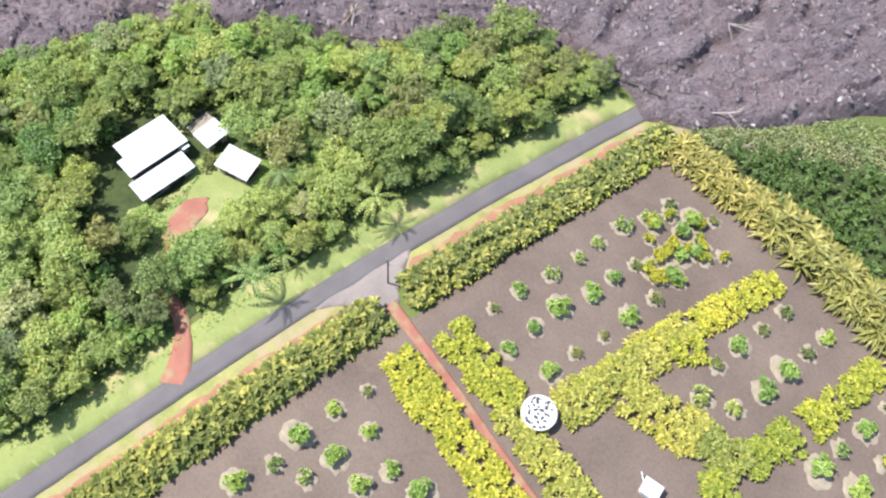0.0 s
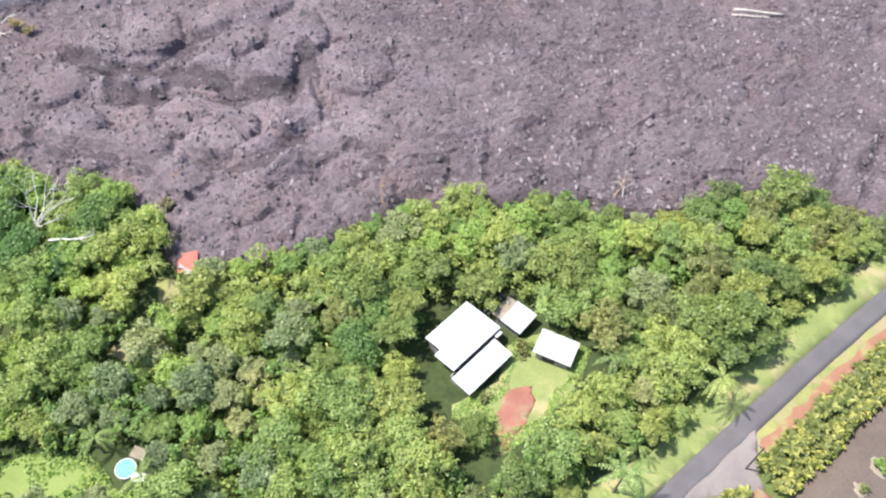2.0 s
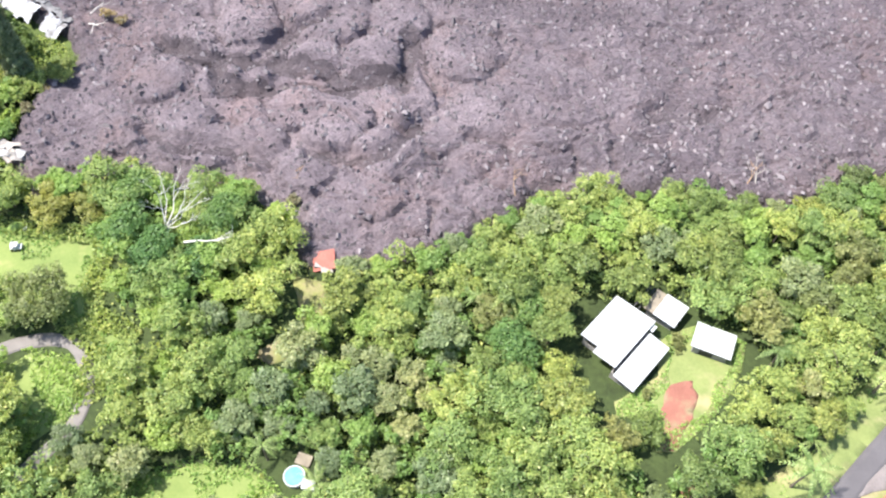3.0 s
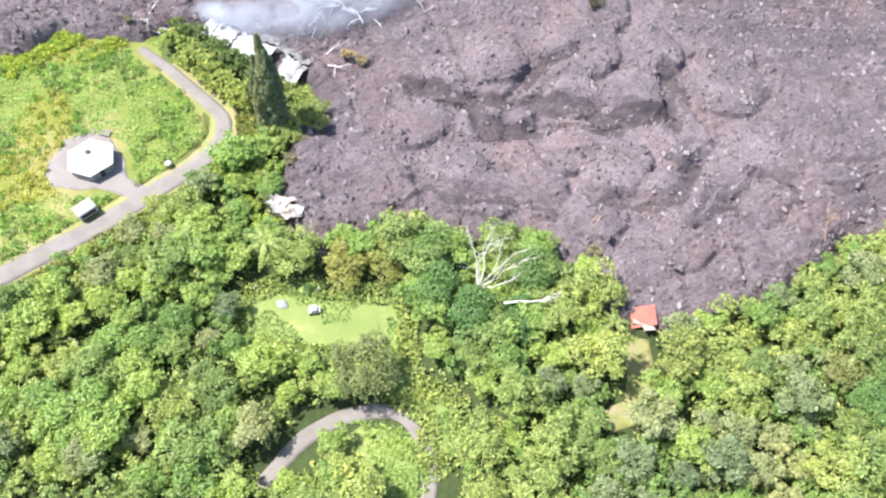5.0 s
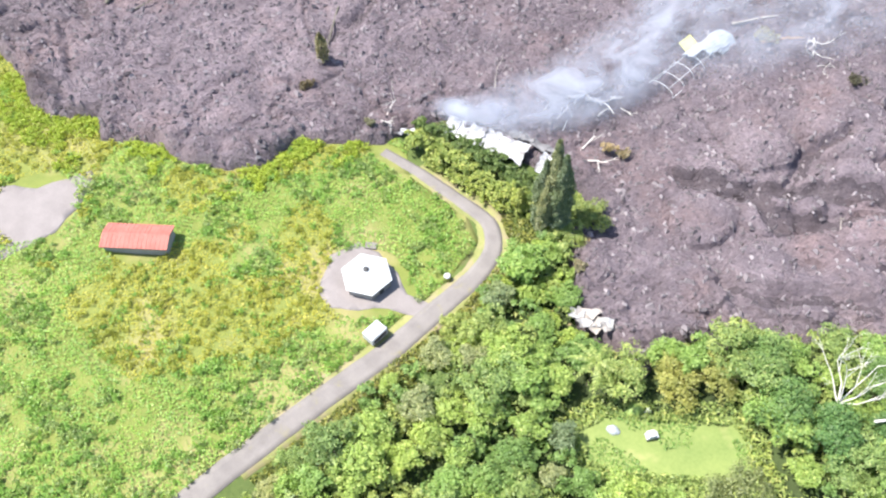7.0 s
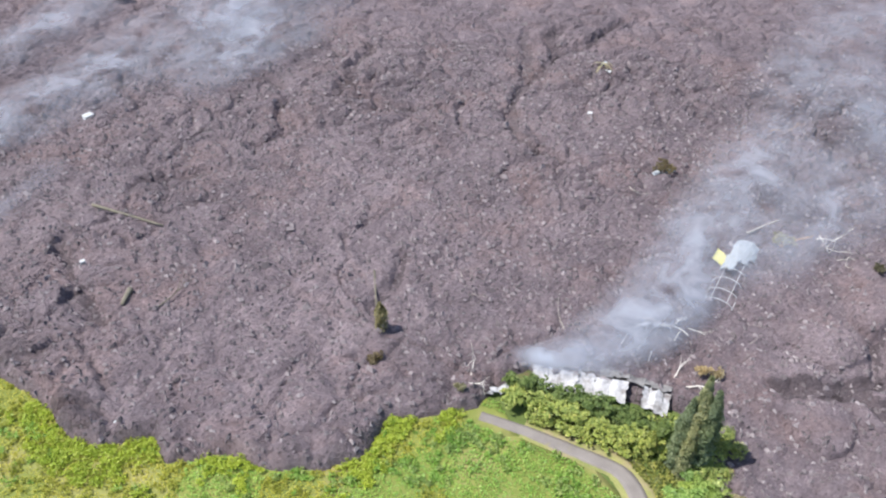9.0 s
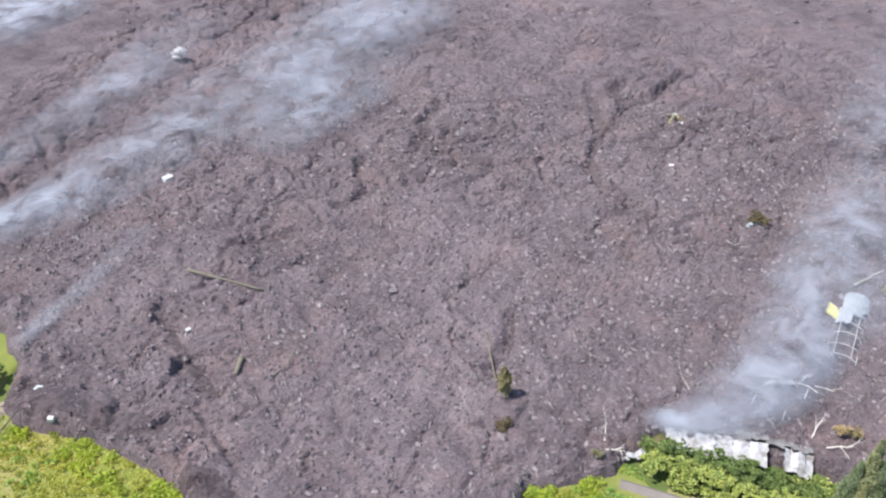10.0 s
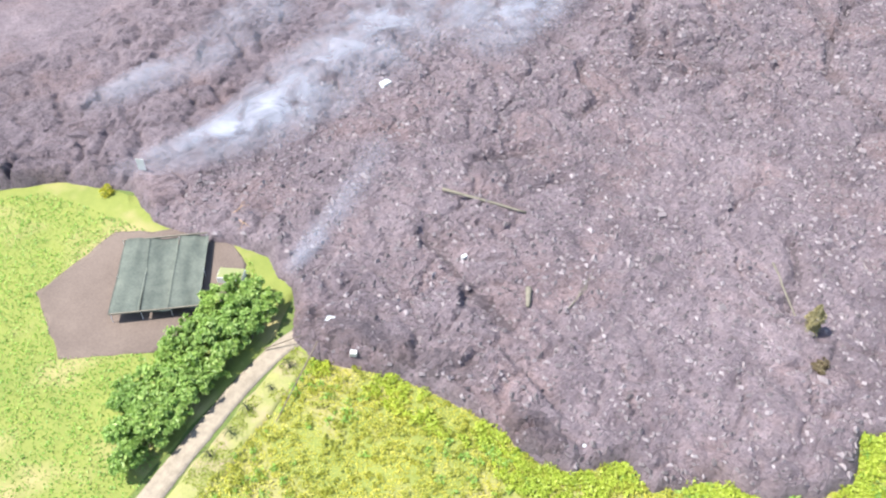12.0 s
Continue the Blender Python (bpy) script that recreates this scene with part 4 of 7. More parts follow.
# ---- garden hedges and shrubs ----
def blades(rng, x, y, z, count, length, width, lift, curl=0.9):
    """Arching strap leaves from one stem: vertices and quads."""
    V, F, base = [], [], 0
    for k in range(count):
        a = 2 * math.pi * (k + rng.uniform(-0.35, 0.35)) / count
        rise = rng.uniform(0.25, 1.0)
        L, w = length * rng.uniform(0.75, 1.2), width * rng.uniform(0.8, 1.2)
        s = np.array([0.05, 0.35, 0.7, 1.0])
        out = L * s * (0.55 + 0.35 * (1 - rise))
        up = lift * rise * s * L - curl * L * 0.55 * s ** 2.4
        half = w * np.array([0.3, 1.0, 0.8, 0.08]) / 2
        c, q = math.cos(a), math.sin(a)
        for o, u, h in zip(out, up, half):
            V += [(x + c * o - q * h, y + q * o + c * h, z + u + 0.12 * h), (x + c * o, y + q * o, z + u - 0.25 * h), (x + c * o + q * h, y + q * o - c * h, z + u + 0.12 * h)]
        for i in range(3):
            for j in range(2):
                p = base + i * 3 + j
                F.append((p, p + 1, p + 4, p + 3))
        base += 12
    return np.array(V), np.array(F)


def hedge(a, b, width, height, mat, label, seed, density=1.1, length=1.2, blade=0.42, count=8, group="garden hedges", soft=0.0):
    """A hedge of leafy rosettes along a line."""
    rng = np.random.default_rng(seed)
    run = math.hypot(b[0] - a[0], b[1] - a[1])
    ux, uy = (b[0] - a[0]) / run, (b[1] - a[1]) / run
    mx, my = (a[0] + b[0]) / 2, (a[1] + b[1]) / 2
    z0 = float(ground(mx, my))
    pieces, stems = [], []
    width = width * (1.7 if width > 2.9 and mat is not LEAF_HEDGE else 1.45)
    length, blade, density, height = length * 1.75, blade * 1.35, density * 0.62, height * 1.15
    n = int(run * width * density)
    for _ in range(n):
        s, t = rng.uniform(0, run), rng.uniform(-0.5, 0.5)
        w = width * (0.82 + 0.36 * float(vnoise(s, seed, 4.0, seed)))
        x, y = a[0] + ux * s - uy * t * w, a[1] + uy * s + ux * t * w
        crest = 1 - (2 * abs(t)) ** 2.2 * 0.65
        top = height * crest * rng.uniform(0.6, 1.05)
        z = float(ground(x, y)) + top
        pieces.append(blades(rng, x - mx, y - my, z - z0, count, length, blade, 0.9))
        if rng.random() < 0.4:
            stems.append(tube([(x - mx, y - my, z - z0 - top - 0.1), (x - mx + rng.uniform(-0.1, 0.1), y - my, z - z0)], [0.07, 0.04], 4))
    ob = thing("hedge", mx, my, z0, 0, label, "hedge", group)
    V, F = joined(pieces)
    attach("foliage", mesh_from("foliage", V, F, mat), ob)
    V, F = joined(stems)
    tagged(attach("stems", mesh_from("stems", V, F, MAT_BARK), ob), kind="stuff")
    return ob


hedge((-46.6, 35), (-45.7, 99.5), 2.6, 2.4, LEAF_HEDGE, "tall hedge of dark broad-leaved plants beside the road", 201, 1.5, 1.2, 0.5)
hedge((-43.9, 34.5), (-43.1, 98.5), 2.2, 1.7, LEAF_HEDGE, "lower hedge of olive and yellow leaves along the garden edge", 202, 1.5, 1.1, 0.42)
hedge((-46.8, -64), (-46.6, 30.0), 2.6, 2.4, LEAF_HEDGE, "tall hedge of dark broad-leaved plants beside the road", 203, 1.4, 1.2, 0.5)
hedge((-44.0, -62), (-43.9, 29.6), 2.4, 1.8, LEAF_HEDGE, "lower hedge of olive and yellow leaves along the garden edge", 204, 1.4, 1.1, 0.42)
hedge((-42.4, 36), (-41.6, 93), 0.9, 0.9, LEAF_YELLOW, "bright yellow edging plants in front of the hedge", 205, 0.8, 0.9, 0.34)
hedge((-42, 98.3), (-20, 102.3), 4.5, 2.4, LEAF_STRAP, "broad hedge of large yellow-green strap leaves", 206, 0.75, 2.1, 0.4, 11)
hedge((-20, 102.3), (14, 103.0), 5.0, 2.8, LEAF_STRAP, "broad hedge of large yellow-green strap leaves", 207, 0.7, 2.6, 0.5, 12)
hedge((14, 103.0), (58, 104), 5.0, 2.8, LEAF_STRAP, "broad hedge of large yellow-green strap leaves", 208, 0.6, 2.6, 0.5, 12)
hedge((-37.5, 27.2), (8, 27.4), 3.5, 1.5, LEAF_YELLOW, "bright yellow-green hedge along the red drive", 209, 2.2, 0.85, 0.34)
hedge((-36.0, 37.3), (-19.5, 37.8), 4.0, 1.6, LEAF_YELLOW, "bright yellow-green hedge along the red drive", 210, 2.2, 0.85, 0.34)
hedge((-20, 36.6), (12, 36.9), 3.6, 1.6, LEAF_GARDEN, "yellow-green hedge along the red drive", 211, 2.0, 0.9, 0.34)
hedge((-14.6, 43.5), (-12.8, 72.5), 4.0, 1.6, LEAF_GARDEN, "yellow-green hedge dividing the garden plots", 212, 2.2, 0.85, 0.34)
hedge((-16.2, 46), (-15.2, 72), 1.0, 1.3, LEAF_YELLOW, "clipped golden edge of the dividing hedge", 213, 3.0, 0.6, 0.3)
hedge((-12.5, 67), (-9.0, 72.5), 4.0, 1.6, LEAF_YELLOW, "bright yellow end of the dividing hedge", 214, 2.2, 0.85, 0.34)
hedge((-12.4, 73.5), (-10.2, 93), 3.0, 1.4, LEAF_YELLOW, "bright yellow hedge between the garden plots", 215, 2.4, 0.8, 0.32)
hedge((-10.5, 54.5), (2, 60), 4.6, 1.6, LEAF_GARDEN, "yellow-green hedge round the inner court", 216, 2.0, 0.9, 0.34)
hedge((2, 60), (10.5, 62.5), 4.6, 1.6, LEAF_GARDEN, "green and yellow hedge round the inner court", 217, 2.0, 0.9, 0.34)
hedge((9.5, 63), (11.5, 74), 3.6, 1.5, LEAF_YELLOW, "bright yellow hedge between the garden plots", 218, 2.4, 0.8, 0.32)
hedge((11.6, 77), (12.6, 95.5), 3.0, 1.5, LEAF_YELLOW, "bright yellow hedge between the garden plots", 219, 2.4, 0.8, 0.32)
hedge((8, 58), (16, 52), 4.0, 1.5, LEAF_YELLOW, "bright yellow hedge round the inner court", 220, 2.0, 0.8, 0.32)


def shrub_kind(seed, radius, height, mat, count, leaf):
    rng = np.random.default_rng(seed)
    P, N = crown_points(rng, radius, height * 0.15, height, 8, count, 0.55)
    V, F = leaves(P, N, leaf, rng, 2.0)
    a = np.linspace(0, 2 * math.pi, 22, endpoint=False)
    ring = []
    for r, z in ((1.40, -0.05), (1.22, 0.05), (0.75, 0.10), (0.2, 0.1)):
        rr = radius * r * (1 + 0.75 * (vnoise(3 * np.cos(a) + 5, 3 * np.sin(a) + seed, 1.0, seed) - 0.55))
        ring.append(np.stack([rr * np.cos(a) - 0.12, rr * np.sin(a) - 0.1, np.full(22, z)], -1))
    ring = np.concatenate(ring)
    i, j = np.meshgrid(np.arange(3), np.arange(22), indexing="ij")
    q = (j + 1) % 22
    rF = np.stack([i * 22 + j, i * 22 + q, (i + 1) * 22 + q, (i + 1) * 22 + j], -1).reshape(-1, 4)
    s = [tube([(0, 0, -0.1), (rng.uniform(-0.1, 0.1), 0.05, height * 0.5)], [0.08, 0.04], 5)]
    return mesh_from("foliage", V, F, mat), mesh_from("mulch_ring", ring, rF, MAT_MULCH, True), mesh_from("stem", *s[0], MAT_BARK)


SHRUBS = [shrub_kind(300, 1.1, 1.5, LEAF_LIME, 340, 0.28), shrub_kind(301, 1.25, 1.7, LEAF_LIME, 380, 0.28), shrub_kind(302, 1.0, 1.2, LEAF_MID, 230, 0.22),
          shrub_kind(303, 0.75, 0.9, LEAF_OLIVE, 150, 0.2), shrub_kind(304, 1.0, 1.3, LEAF_YELLOW, 230, 0.24)]
SHRUB_LABELS = ["round green shrub in a pale mulch ring on bare soil", "bushy light green shrub in a pale mulch ring", "grey-green shrub in a pale mulch ring",
                "small sparse shrub in a wide pale mulch ring", "yellow-leaved shrub on bare soil"]


def shrub(x, y, k, size, turn):
    ob = thing("shrub", x, y, float(ground(x, y)) + 0.03, turn, SHRUB_LABELS[k], "shrub", "garden shrubs")
    ob.scale = (size, size, size)
    for nm, me in zip(("foliage", "mulch_ring", "stem"), SHRUBS[k]):
        attach(nm, me, ob)


NORTH_PLOT = [(-34.9, 46.1, 3), (-35.2, 52.1, 0), (-34.4, 58.6, 2), (-27.4, 62.6, 0), (-28.3, 55.4, 0), (-28.2, 49.5, 1), (-27.9, 43.6, 0), (-21.0, 46.6, 0), (-20.6, 52.5, 3),
              (-20.1, 58.7, 3), (-20.0, 64.8, 0), (-20.1, 71.2, 3), (-27.5, 67.6, 1), (-27.0, 72.9, 3), (-33.3, 81.9, 2), (-33.0, 87.7, 3), (-34.6, 76.5, 2), (-34.3, 70.3, 2),
              (-34.1, 65.3, 2), (-19.1, 88.1, 4), (-25.5, 92.5, 3), (-20.2, 77.1, 0)]
EAST_PLOT = [(-4.7, 89.4, 3), (-4.8, 83.4, 3), (-5.4, 77.2, 0), (-5.0, 71.8, 3), (3.3, 92.0, 0), (2.9, 86.9, 3), (2.8, 80.9, 1), (3.1, 75.5, 0), (-2.5, 64.9, 2), (2.3, 68.4, 2),
             (17.8, 84.6, 0), (17.7, 78.7, 2), (17.6, 73.0, 1), (18, 91, 3), (24, 76, 0), (24, 83, 4), (24, 90, 1), (30, 80, 0)]
SOUTH_PLOT = [(-36.0, 14.1, 0), (-35.4, 20.2, 3), (-29.6, 16.8, 0), (-35.8, 7.6, 1), (-30.1, 10.2, 0), (-34.4, 2.3, 2), (-29.8, 4.8, 2), (-22.9, 16.4, 0), (-35.3, -3.9, 0),
              (-23.8, 10.9, 0), (-17.9, 17.6, 0), (-24, 4, 2), (-29, -2, 0), (-35, -10, 1), (-17, 10, 0), (-11, 17, 2)]
rng = np.random.default_rng(12)
for x, y, k in NORTH_PLOT + EAST_PLOT + SOUTH_PLOT:
    shrub(x, y, k, rng.uniform(1.15, 1.85), rng.uniform(0, 360))
# crowded yellow shrubs in the corner of the north plot
for k in range(30):
    a, r = rng.uniform(0, 2 * math.pi), 8.5 * math.sqrt(rng.random())
    shrub(-26.5 + 0.75 * r * math.cos(a), 81.5 + r * math.sin(a), 4 if rng.random() < 0.75 else 1, rng.uniform(1.15, 1.6), rng.uniform(0, 360))

bushes, tries = [], 0
NE_BUSH = [(-37, 106.5), (-28, 116), (-14, 127), (20, 146), (58, 165), (58, 107.5), (-10, 107)]
while tries < 5000:
    tries += 1
    x, y = rng.uniform(-40, 58), rng.uniform(105, 166)
    if inside(x, y, NE_BUSH) and not any((x - a) ** 2 + (y - b) ** 2 < 6.0 for a, b, _, _ in bushes):
        bushes.append((x, y, rng.uniform(1.5, 2.6), rng.uniform(2.0, 3.6)))
canopy("thicket", bushes, LEAF_THICKET, 61, "dense dark green thicket behind the garden hedge", 55)
thicket("thicket", [(-44, 104.5), (-36, 116), (-26, 135), (6, 160), (20, 155), (-14, 127), (-28, 116), (-37, 106)], 11000, LEAF_GREY, 0.3, 2.2, 0.32, 62,
        "dull scorched scrub at the edge of the lava", "scrub", None, 1.9, 0.8, True)
thicket("dry_scrub", [(-45, 101), (-42, 108), (-34, 122), (-20, 138), (20, 164), (58, 187), (58, 166), (20, 147), (-14, 128), (-28, 116.5), (-38, 105)], 12000, LEAF_DRY, 0.1, 1.7, 0.34, 63,
        "dry straw-coloured scrub along the lava", "dry scrub", lambda x, y: fbm(x, y, 7, 3, 64) > 0.42, 1.9, 0.8, True)



# ---- round water tank and hut in the garden ----
def ring_points(radius, z, n, off=0.0):
    return [(radius * math.cos(2 * math.pi * (k + off) / n), radius * math.sin(2 * math.pi * (k + off) / n), z) for k in range(n)]


def lathe(bm, rings, n):
    rows = [[bm.verts.new(p) for p in ring_points(r, z, n)] for r, z in rings]
    for a, b in zip(rows, rows[1:]):
        for k in range(n):
            bm.faces.new((a[k], a[(k + 1) % n], b[(k + 1) % n], b[k]))
    bm.faces.new(rows[-1])
    bm.faces.new(rows[0][::-1])


tank = thing("water_tank", -16.2, 40.3, float(ground(-16.2, 40.3)), 20, "round water tank under a white cover strewn with dark leaves", "water tank")
bm = bmesh.new()
lathe(bm, [(2.75, -0.2), (2.75, 1.9), (2.82, 1.9), (2.82, 2.05)], 40)
part("tank_wall", bm, MAT_GREY_ROOF, tank)
bm = bmesh.new()
lathe(bm, [(2.95, 1.98), (2.95, 2.09), (2.2, 2.3), (1.2, 2.5), (0.3, 2.58)], 40)
cover = part("cover", bm, MAT_WHITE_ROOF, tank, "white fabric cover with dark fallen leaves")
rng = np.random.default_rng(33)
for k in range(75):
    a, r = rng.uniform(0, 2 * math.pi), 2.6 * math.sqrt(rng.uniform(0.02, 1))
    zz = float(np.interp(r, [0.3, 1.2, 2.2, 2.95], [2.58, 2.5, 2.3, 2.09])) + 0.01
    bm = bmesh.new()
    s = rng.uniform(0.12, 0.36)
    vs = [bm.verts.new((r * math.cos(a) + s * math.cos(t) * rng.uniform(0.6, 1.4), r * math.sin(a) + s * math.sin(t) * rng.uniform(0.5, 1.2), zz + rng.uniform(0, 0.05))) for t in (0, 1.2, 2.5, 3.7, 5)]
    top = bm.verts.new((r * math.cos(a), r * math.sin(a), zz + 0.08))
    for i in range(5):
        bm.faces.new((vs[i], vs[(i + 1) % 5], top))
    part("fallen_leaf", bm, MAT_DARK, cover)

hut = thing("garden_hut", 3.4, 47.2, float(ground(3.4, 47.2)), 18, "small white-roofed hut in the inner garden court", "hut")
bm = bmesh.new()
box(bm, -1.3, -1.1, -0.1, 1.3, 1.1, 2.0)
part("hut_wall", bm, MAT_PALE_WALL, hut)
bm = bmesh.new()
box(bm, -1.6, -1.4, 2.0, 1.6, 1.4, 2.12, 0.03)
part("roof", bm, MAT_WHITE_ROOF, hut)
bm = bmesh.new()
beam(bm, (-1.4, 0, 2.2), (-2.6, 1.5, 2.0), 0.09)
part("pipe", bm, MAT_STEEL, hut)


# ---- the house in the woods ----
def walls_box(x0, y0, x1, y1, z0, z1, thick, mat, parent, openings):
    """Four thick walls; openings are (side, from, to, sill, head) with glass set back."""
    sides = {"w": ((x0, y0), (x0, y1), (1, 0)), "e": ((x1, y0), (x1, y1), (-1, 0)), "s": ((x0, y0), (x1, y0), (0, 1)), "n": ((x0, y1), (x1, y1), (0, -1))}
    for key, (a, b, inn) in sides.items():
        bm = bmesh.new()
        along_y = a[0] == b[0]
        lo, hi = (a[1], b[1]) if along_y else (a[0] + thick, b[0] - thick)
        cuts = sorted([o for o in openings if o[0] == key], key=lambda o: o[1])

        def piece(s, e, za, zb):
            if e - s < 0.02 or zb - za < 0.02:
                return
            if along_y:
                box(bm, min(a[0], a[0] + inn[0] * thick), s, za, max(a[0], a[0] + inn[0] * thick), e, zb)
            else:
                box(bm, s, min(a[1], a[1] + inn[1] * thick), za, e, max(a[1], a[1] + inn[1] * thick), zb)
        c = lo
        for _, s, e, sill, head in cuts:
            piece(c, s, z0, z1)
            piece(s, e, z0, sill)
            piece(s, e, head, z1)
            c = e
        piece(c, hi, z0, z1)
        wall = part("wall", bm, mat, parent)
        for _, s, e, sill, head in cuts:
            bm = bmesh.new()
            d = thick * 0.5
            if along_y:
                box(bm, a[0] + inn[0] * d - 0.02, s, sill, a[0] + inn[0] * d + 0.02, e, head)
            else:
                box(bm, s, a[1] + inn[1] * d - 0.02, sill, e, a[1] + inn[1] * d + 0.02, head)
            part("window", bm, MAT_DARK, wall, "dark window pane")


def sheet_roof(name, x0, y0, x1, y1, z_low, z_high, mat, parent, axis="x", seam=0.8, label=""):
    """A sloping metal roof with standing seams; it rises along the axis."""
    bm = bmesh.new()

    def z_at(x, y):
        t = (x - x0) / (x1 - x0) if axis == "x" else (y - y0) / (y1 - y0)
        return z_low + (z_high - z_low) * t
    for v in box(bm, x0, y0, 0, x1, y1, 0.12):
        v.co.z += z_at(v.co.x, v.co.y)
    roof = part(name, bm, mat, parent, label)
    c = (y0 if axis == "x" else x0) + seam / 2
    end = y1 if axis == "x" else x1
    while c < end:
        bm = bmesh.new()
        vs = box(bm, x0, c - 0.03, 0.121, x1, c + 0.03, 0.17) if axis == "x" else box(bm, c - 0.03, y0, 0.121, c + 0.03, y1, 0.17)
        for v in vs:
            v.co.z += z_at(v.co.x, v.co.y)
        part("seam", bm, mat, roof)
        c += seam
    return roof


hz = float(ground(-95, 14))
house = thing("house", -94.8, 14.2, hz, 6.0, "low house with a broad white metal roof in two levels", "house")
walls_box(-6.5, -4.1, 1.0, 5.8, -0.4, 2.9, 0.18, MAT_WALL, house, [("s", -5.5, -3.8, 0.9, 2.0), ("w", -2, 0.5, 0.9, 2.0), ("n", -4.0, -2.0, 0.9, 2.0)])
walls_box(1.02, -6.4, 5.6, 3.8, -0.4, 2.15, 0.18, MAT_WALL, house, [("e", -5.2, -3.2, 0.7, 1.8), ("e", -1.4, 1.9, 0.0, 1.9), ("s", 2.2, 4.0, 0.8, 1.8)])
sheet_roof("roof", -7.0, -4.6, 1.3, 6.3, 3.0, 3.5, MAT_WHITE_ROOF, house, "x", 0.8, "broad white main roof")
sheet_roof("roof_extension", -3.4, -6.0, 1.3, -4.62, 3.1, 3.4, MAT_WHITE_ROOF, house, "x", 0.7)
sheet_roof("porch_roof", 1.75, -7.0, 6.05, 4.25, 2.6, 2.25, MAT_WHITE_ROOF, house, "x", 0.8, "lower white porch roof")
# dark slabs in the roof step, put there for the shade it throws
bm = bmesh.new()
box(bm, 1.04, -5.8, 2.5, 1.16, 4.0, 3.38)
box(bm, 1.18, -5.8, 2.45, 1.73, 4.0, 2.52)
part("roof_step_shade", bm, MAT_DARK, house, "dark strip standing in for the shade between the two roofs")
bm = bmesh.new()
box(bm, 1.32, 4.5, 2.9, 2.1, 6.0, 3.0, 0.02)
part("eave_extension", bm, MAT_GREY_ROOF, house)
for y in (-6.5, -2.9, 0.5, 3.8):
    bm = bmesh.new()
    beam(bm, (5.9, y, -0.3), (5.9, y, 2.25), 0.07, 6)
    part("porch_post", bm, MAT_DARK, house)

annex = thing("shed", -94.9, 24.9, float(ground(-94.9, 24.9)), 9, "small outbuilding with a stained white metal roof", "shed", "outbuildings")
walls_box(-2.6, -2.1, 2.6, 2.1, -0.3, 2.3, 0.14, MAT_WALL, annex, [("e", -0.8, 0.8, 0.0, 2.0)])
sheet_roof("roof", -1.3, -2.6, 3.2, 2.6, 2.4, 2.7, MAT_WHITE_ROOF, annex, "y", 0.8)
sheet_roof("lean_to_roof", -3.3, -2.5, -1.32, 2.5, 2.36, 2.5, MAT_MULCH, annex, "y", 0.8, "stained tan lean-to roof")
annex2 = thing("shed", -84.9, 25.7, float(ground(-84.9, 25.7)), 25, "larger outbuilding with a white metal roof and a dark open side", "shed", "outbuildings")
walls_box(-3.0, -2.2, 3.0, 2.2, -0.3, 2.3, 0.14, MAT_WALL, annex2, [("e", -1.6, 1.6, 0.0, 2.0), ("s", -1.8, 0.6, 0.0, 2.0)])
sheet_roof("roof", -3.6, -2.6, 3.5, 2.5, 2.4, 2.65, MAT_WHITE_ROOF, annex2, "y", 0.8)
pergola = thing("pergola", -99.1, 24.0, float(ground(-99.1, 24.0)), 98, "dark-framed open pergola beside the house", "pergola")
bm = bmesh.new()
for y in (-0.45, 0.45):
    box(bm, -2.8, y - 0.16, 2.3, 2.8, y + 0.16, 2.5)
part("beam", bm, MAT_DARK, pergola)
for x in (-2.6, 2.6):
    for y in (-0.45, 0.45):
        bm = bmesh.new()
        box(bm, x - 0.07, y - 0.07, -0.2, x + 0.07, y + 0.07, 2.298)
        part("post", bm, MAT_DARK, pergola)
for x in (-2, -1, 0, 1, 2):
    bm = bmesh.new()
    box(bm, x - 0.05, -0.6, 2.502, x + 0.05, 0.6, 2.58)
    part("rafter", bm, MAT_DARK, pergola)

# ---- the round house in the meadow ----
yz = float(ground(-247.9, -69)) + 0.06
round_house = thing("round_house", -247.7, -68.8, yz, 0, "six-sided white tent house with a central roof vent", "round house")


def hexagon(r, z, turn=0.0):
    return [(r * math.cos(radians(60 * k + turn)), r * math.sin(radians(60 * k + turn)), z) for k in range(6)]


HEX = 30
for k in range(6):
    bm = bmesh.new()
    o, i_ = hexagon(4.75, 0, HEX), hexagon(4.6, 0, HEX)
    a, b, c, d = o[k], o[(k + 1) % 6], i_[(k + 1) % 6], i_[k]
    low = [bm.verts.new((p[0], p[1], -0.2)) for p in (a, b, c, d)]
    high = [bm.verts.new((p[0], p[1], 2.35)) for p in (a, b, c, d)]
    bm.faces.new(low[::-1])
    bm.faces.new(high)
    for q in range(4):
        bm.faces.new((low[q], low[(q + 1) % 4], high[(q + 1) % 4], high[q]))
    part("wall_panel", bm, MAT_WALL, round_house)
for k in range(6):
    bm = bmesh.new()
    e, t = hexagon(5.25, 2.25, HEX), hexagon(0.55, 4.0, HEX)
    e2, t2 = hexagon(5.25, 2.16, HEX), hexagon(0.55, 3.9, HEX)
    up = [bm.verts.new(p) for p in (e[k], e[(k + 1) % 6], t[(k + 1) % 6], t[k])]
    dn = [bm.verts.new(p) for p in (e2[k], e2[(k + 1) % 6], t2[(k + 1) % 6], t2[k])]
    bm.faces.new(up)
    bm.faces.new(dn[::-1])
    for q in range(4):
        bm.faces.new((dn[q], dn[(q + 1) % 4], up[(q + 1) % 4], up[q]))
    part("roof_panel", bm, MAT_WHITE_ROOF, round_house)
bm = bmesh.new()
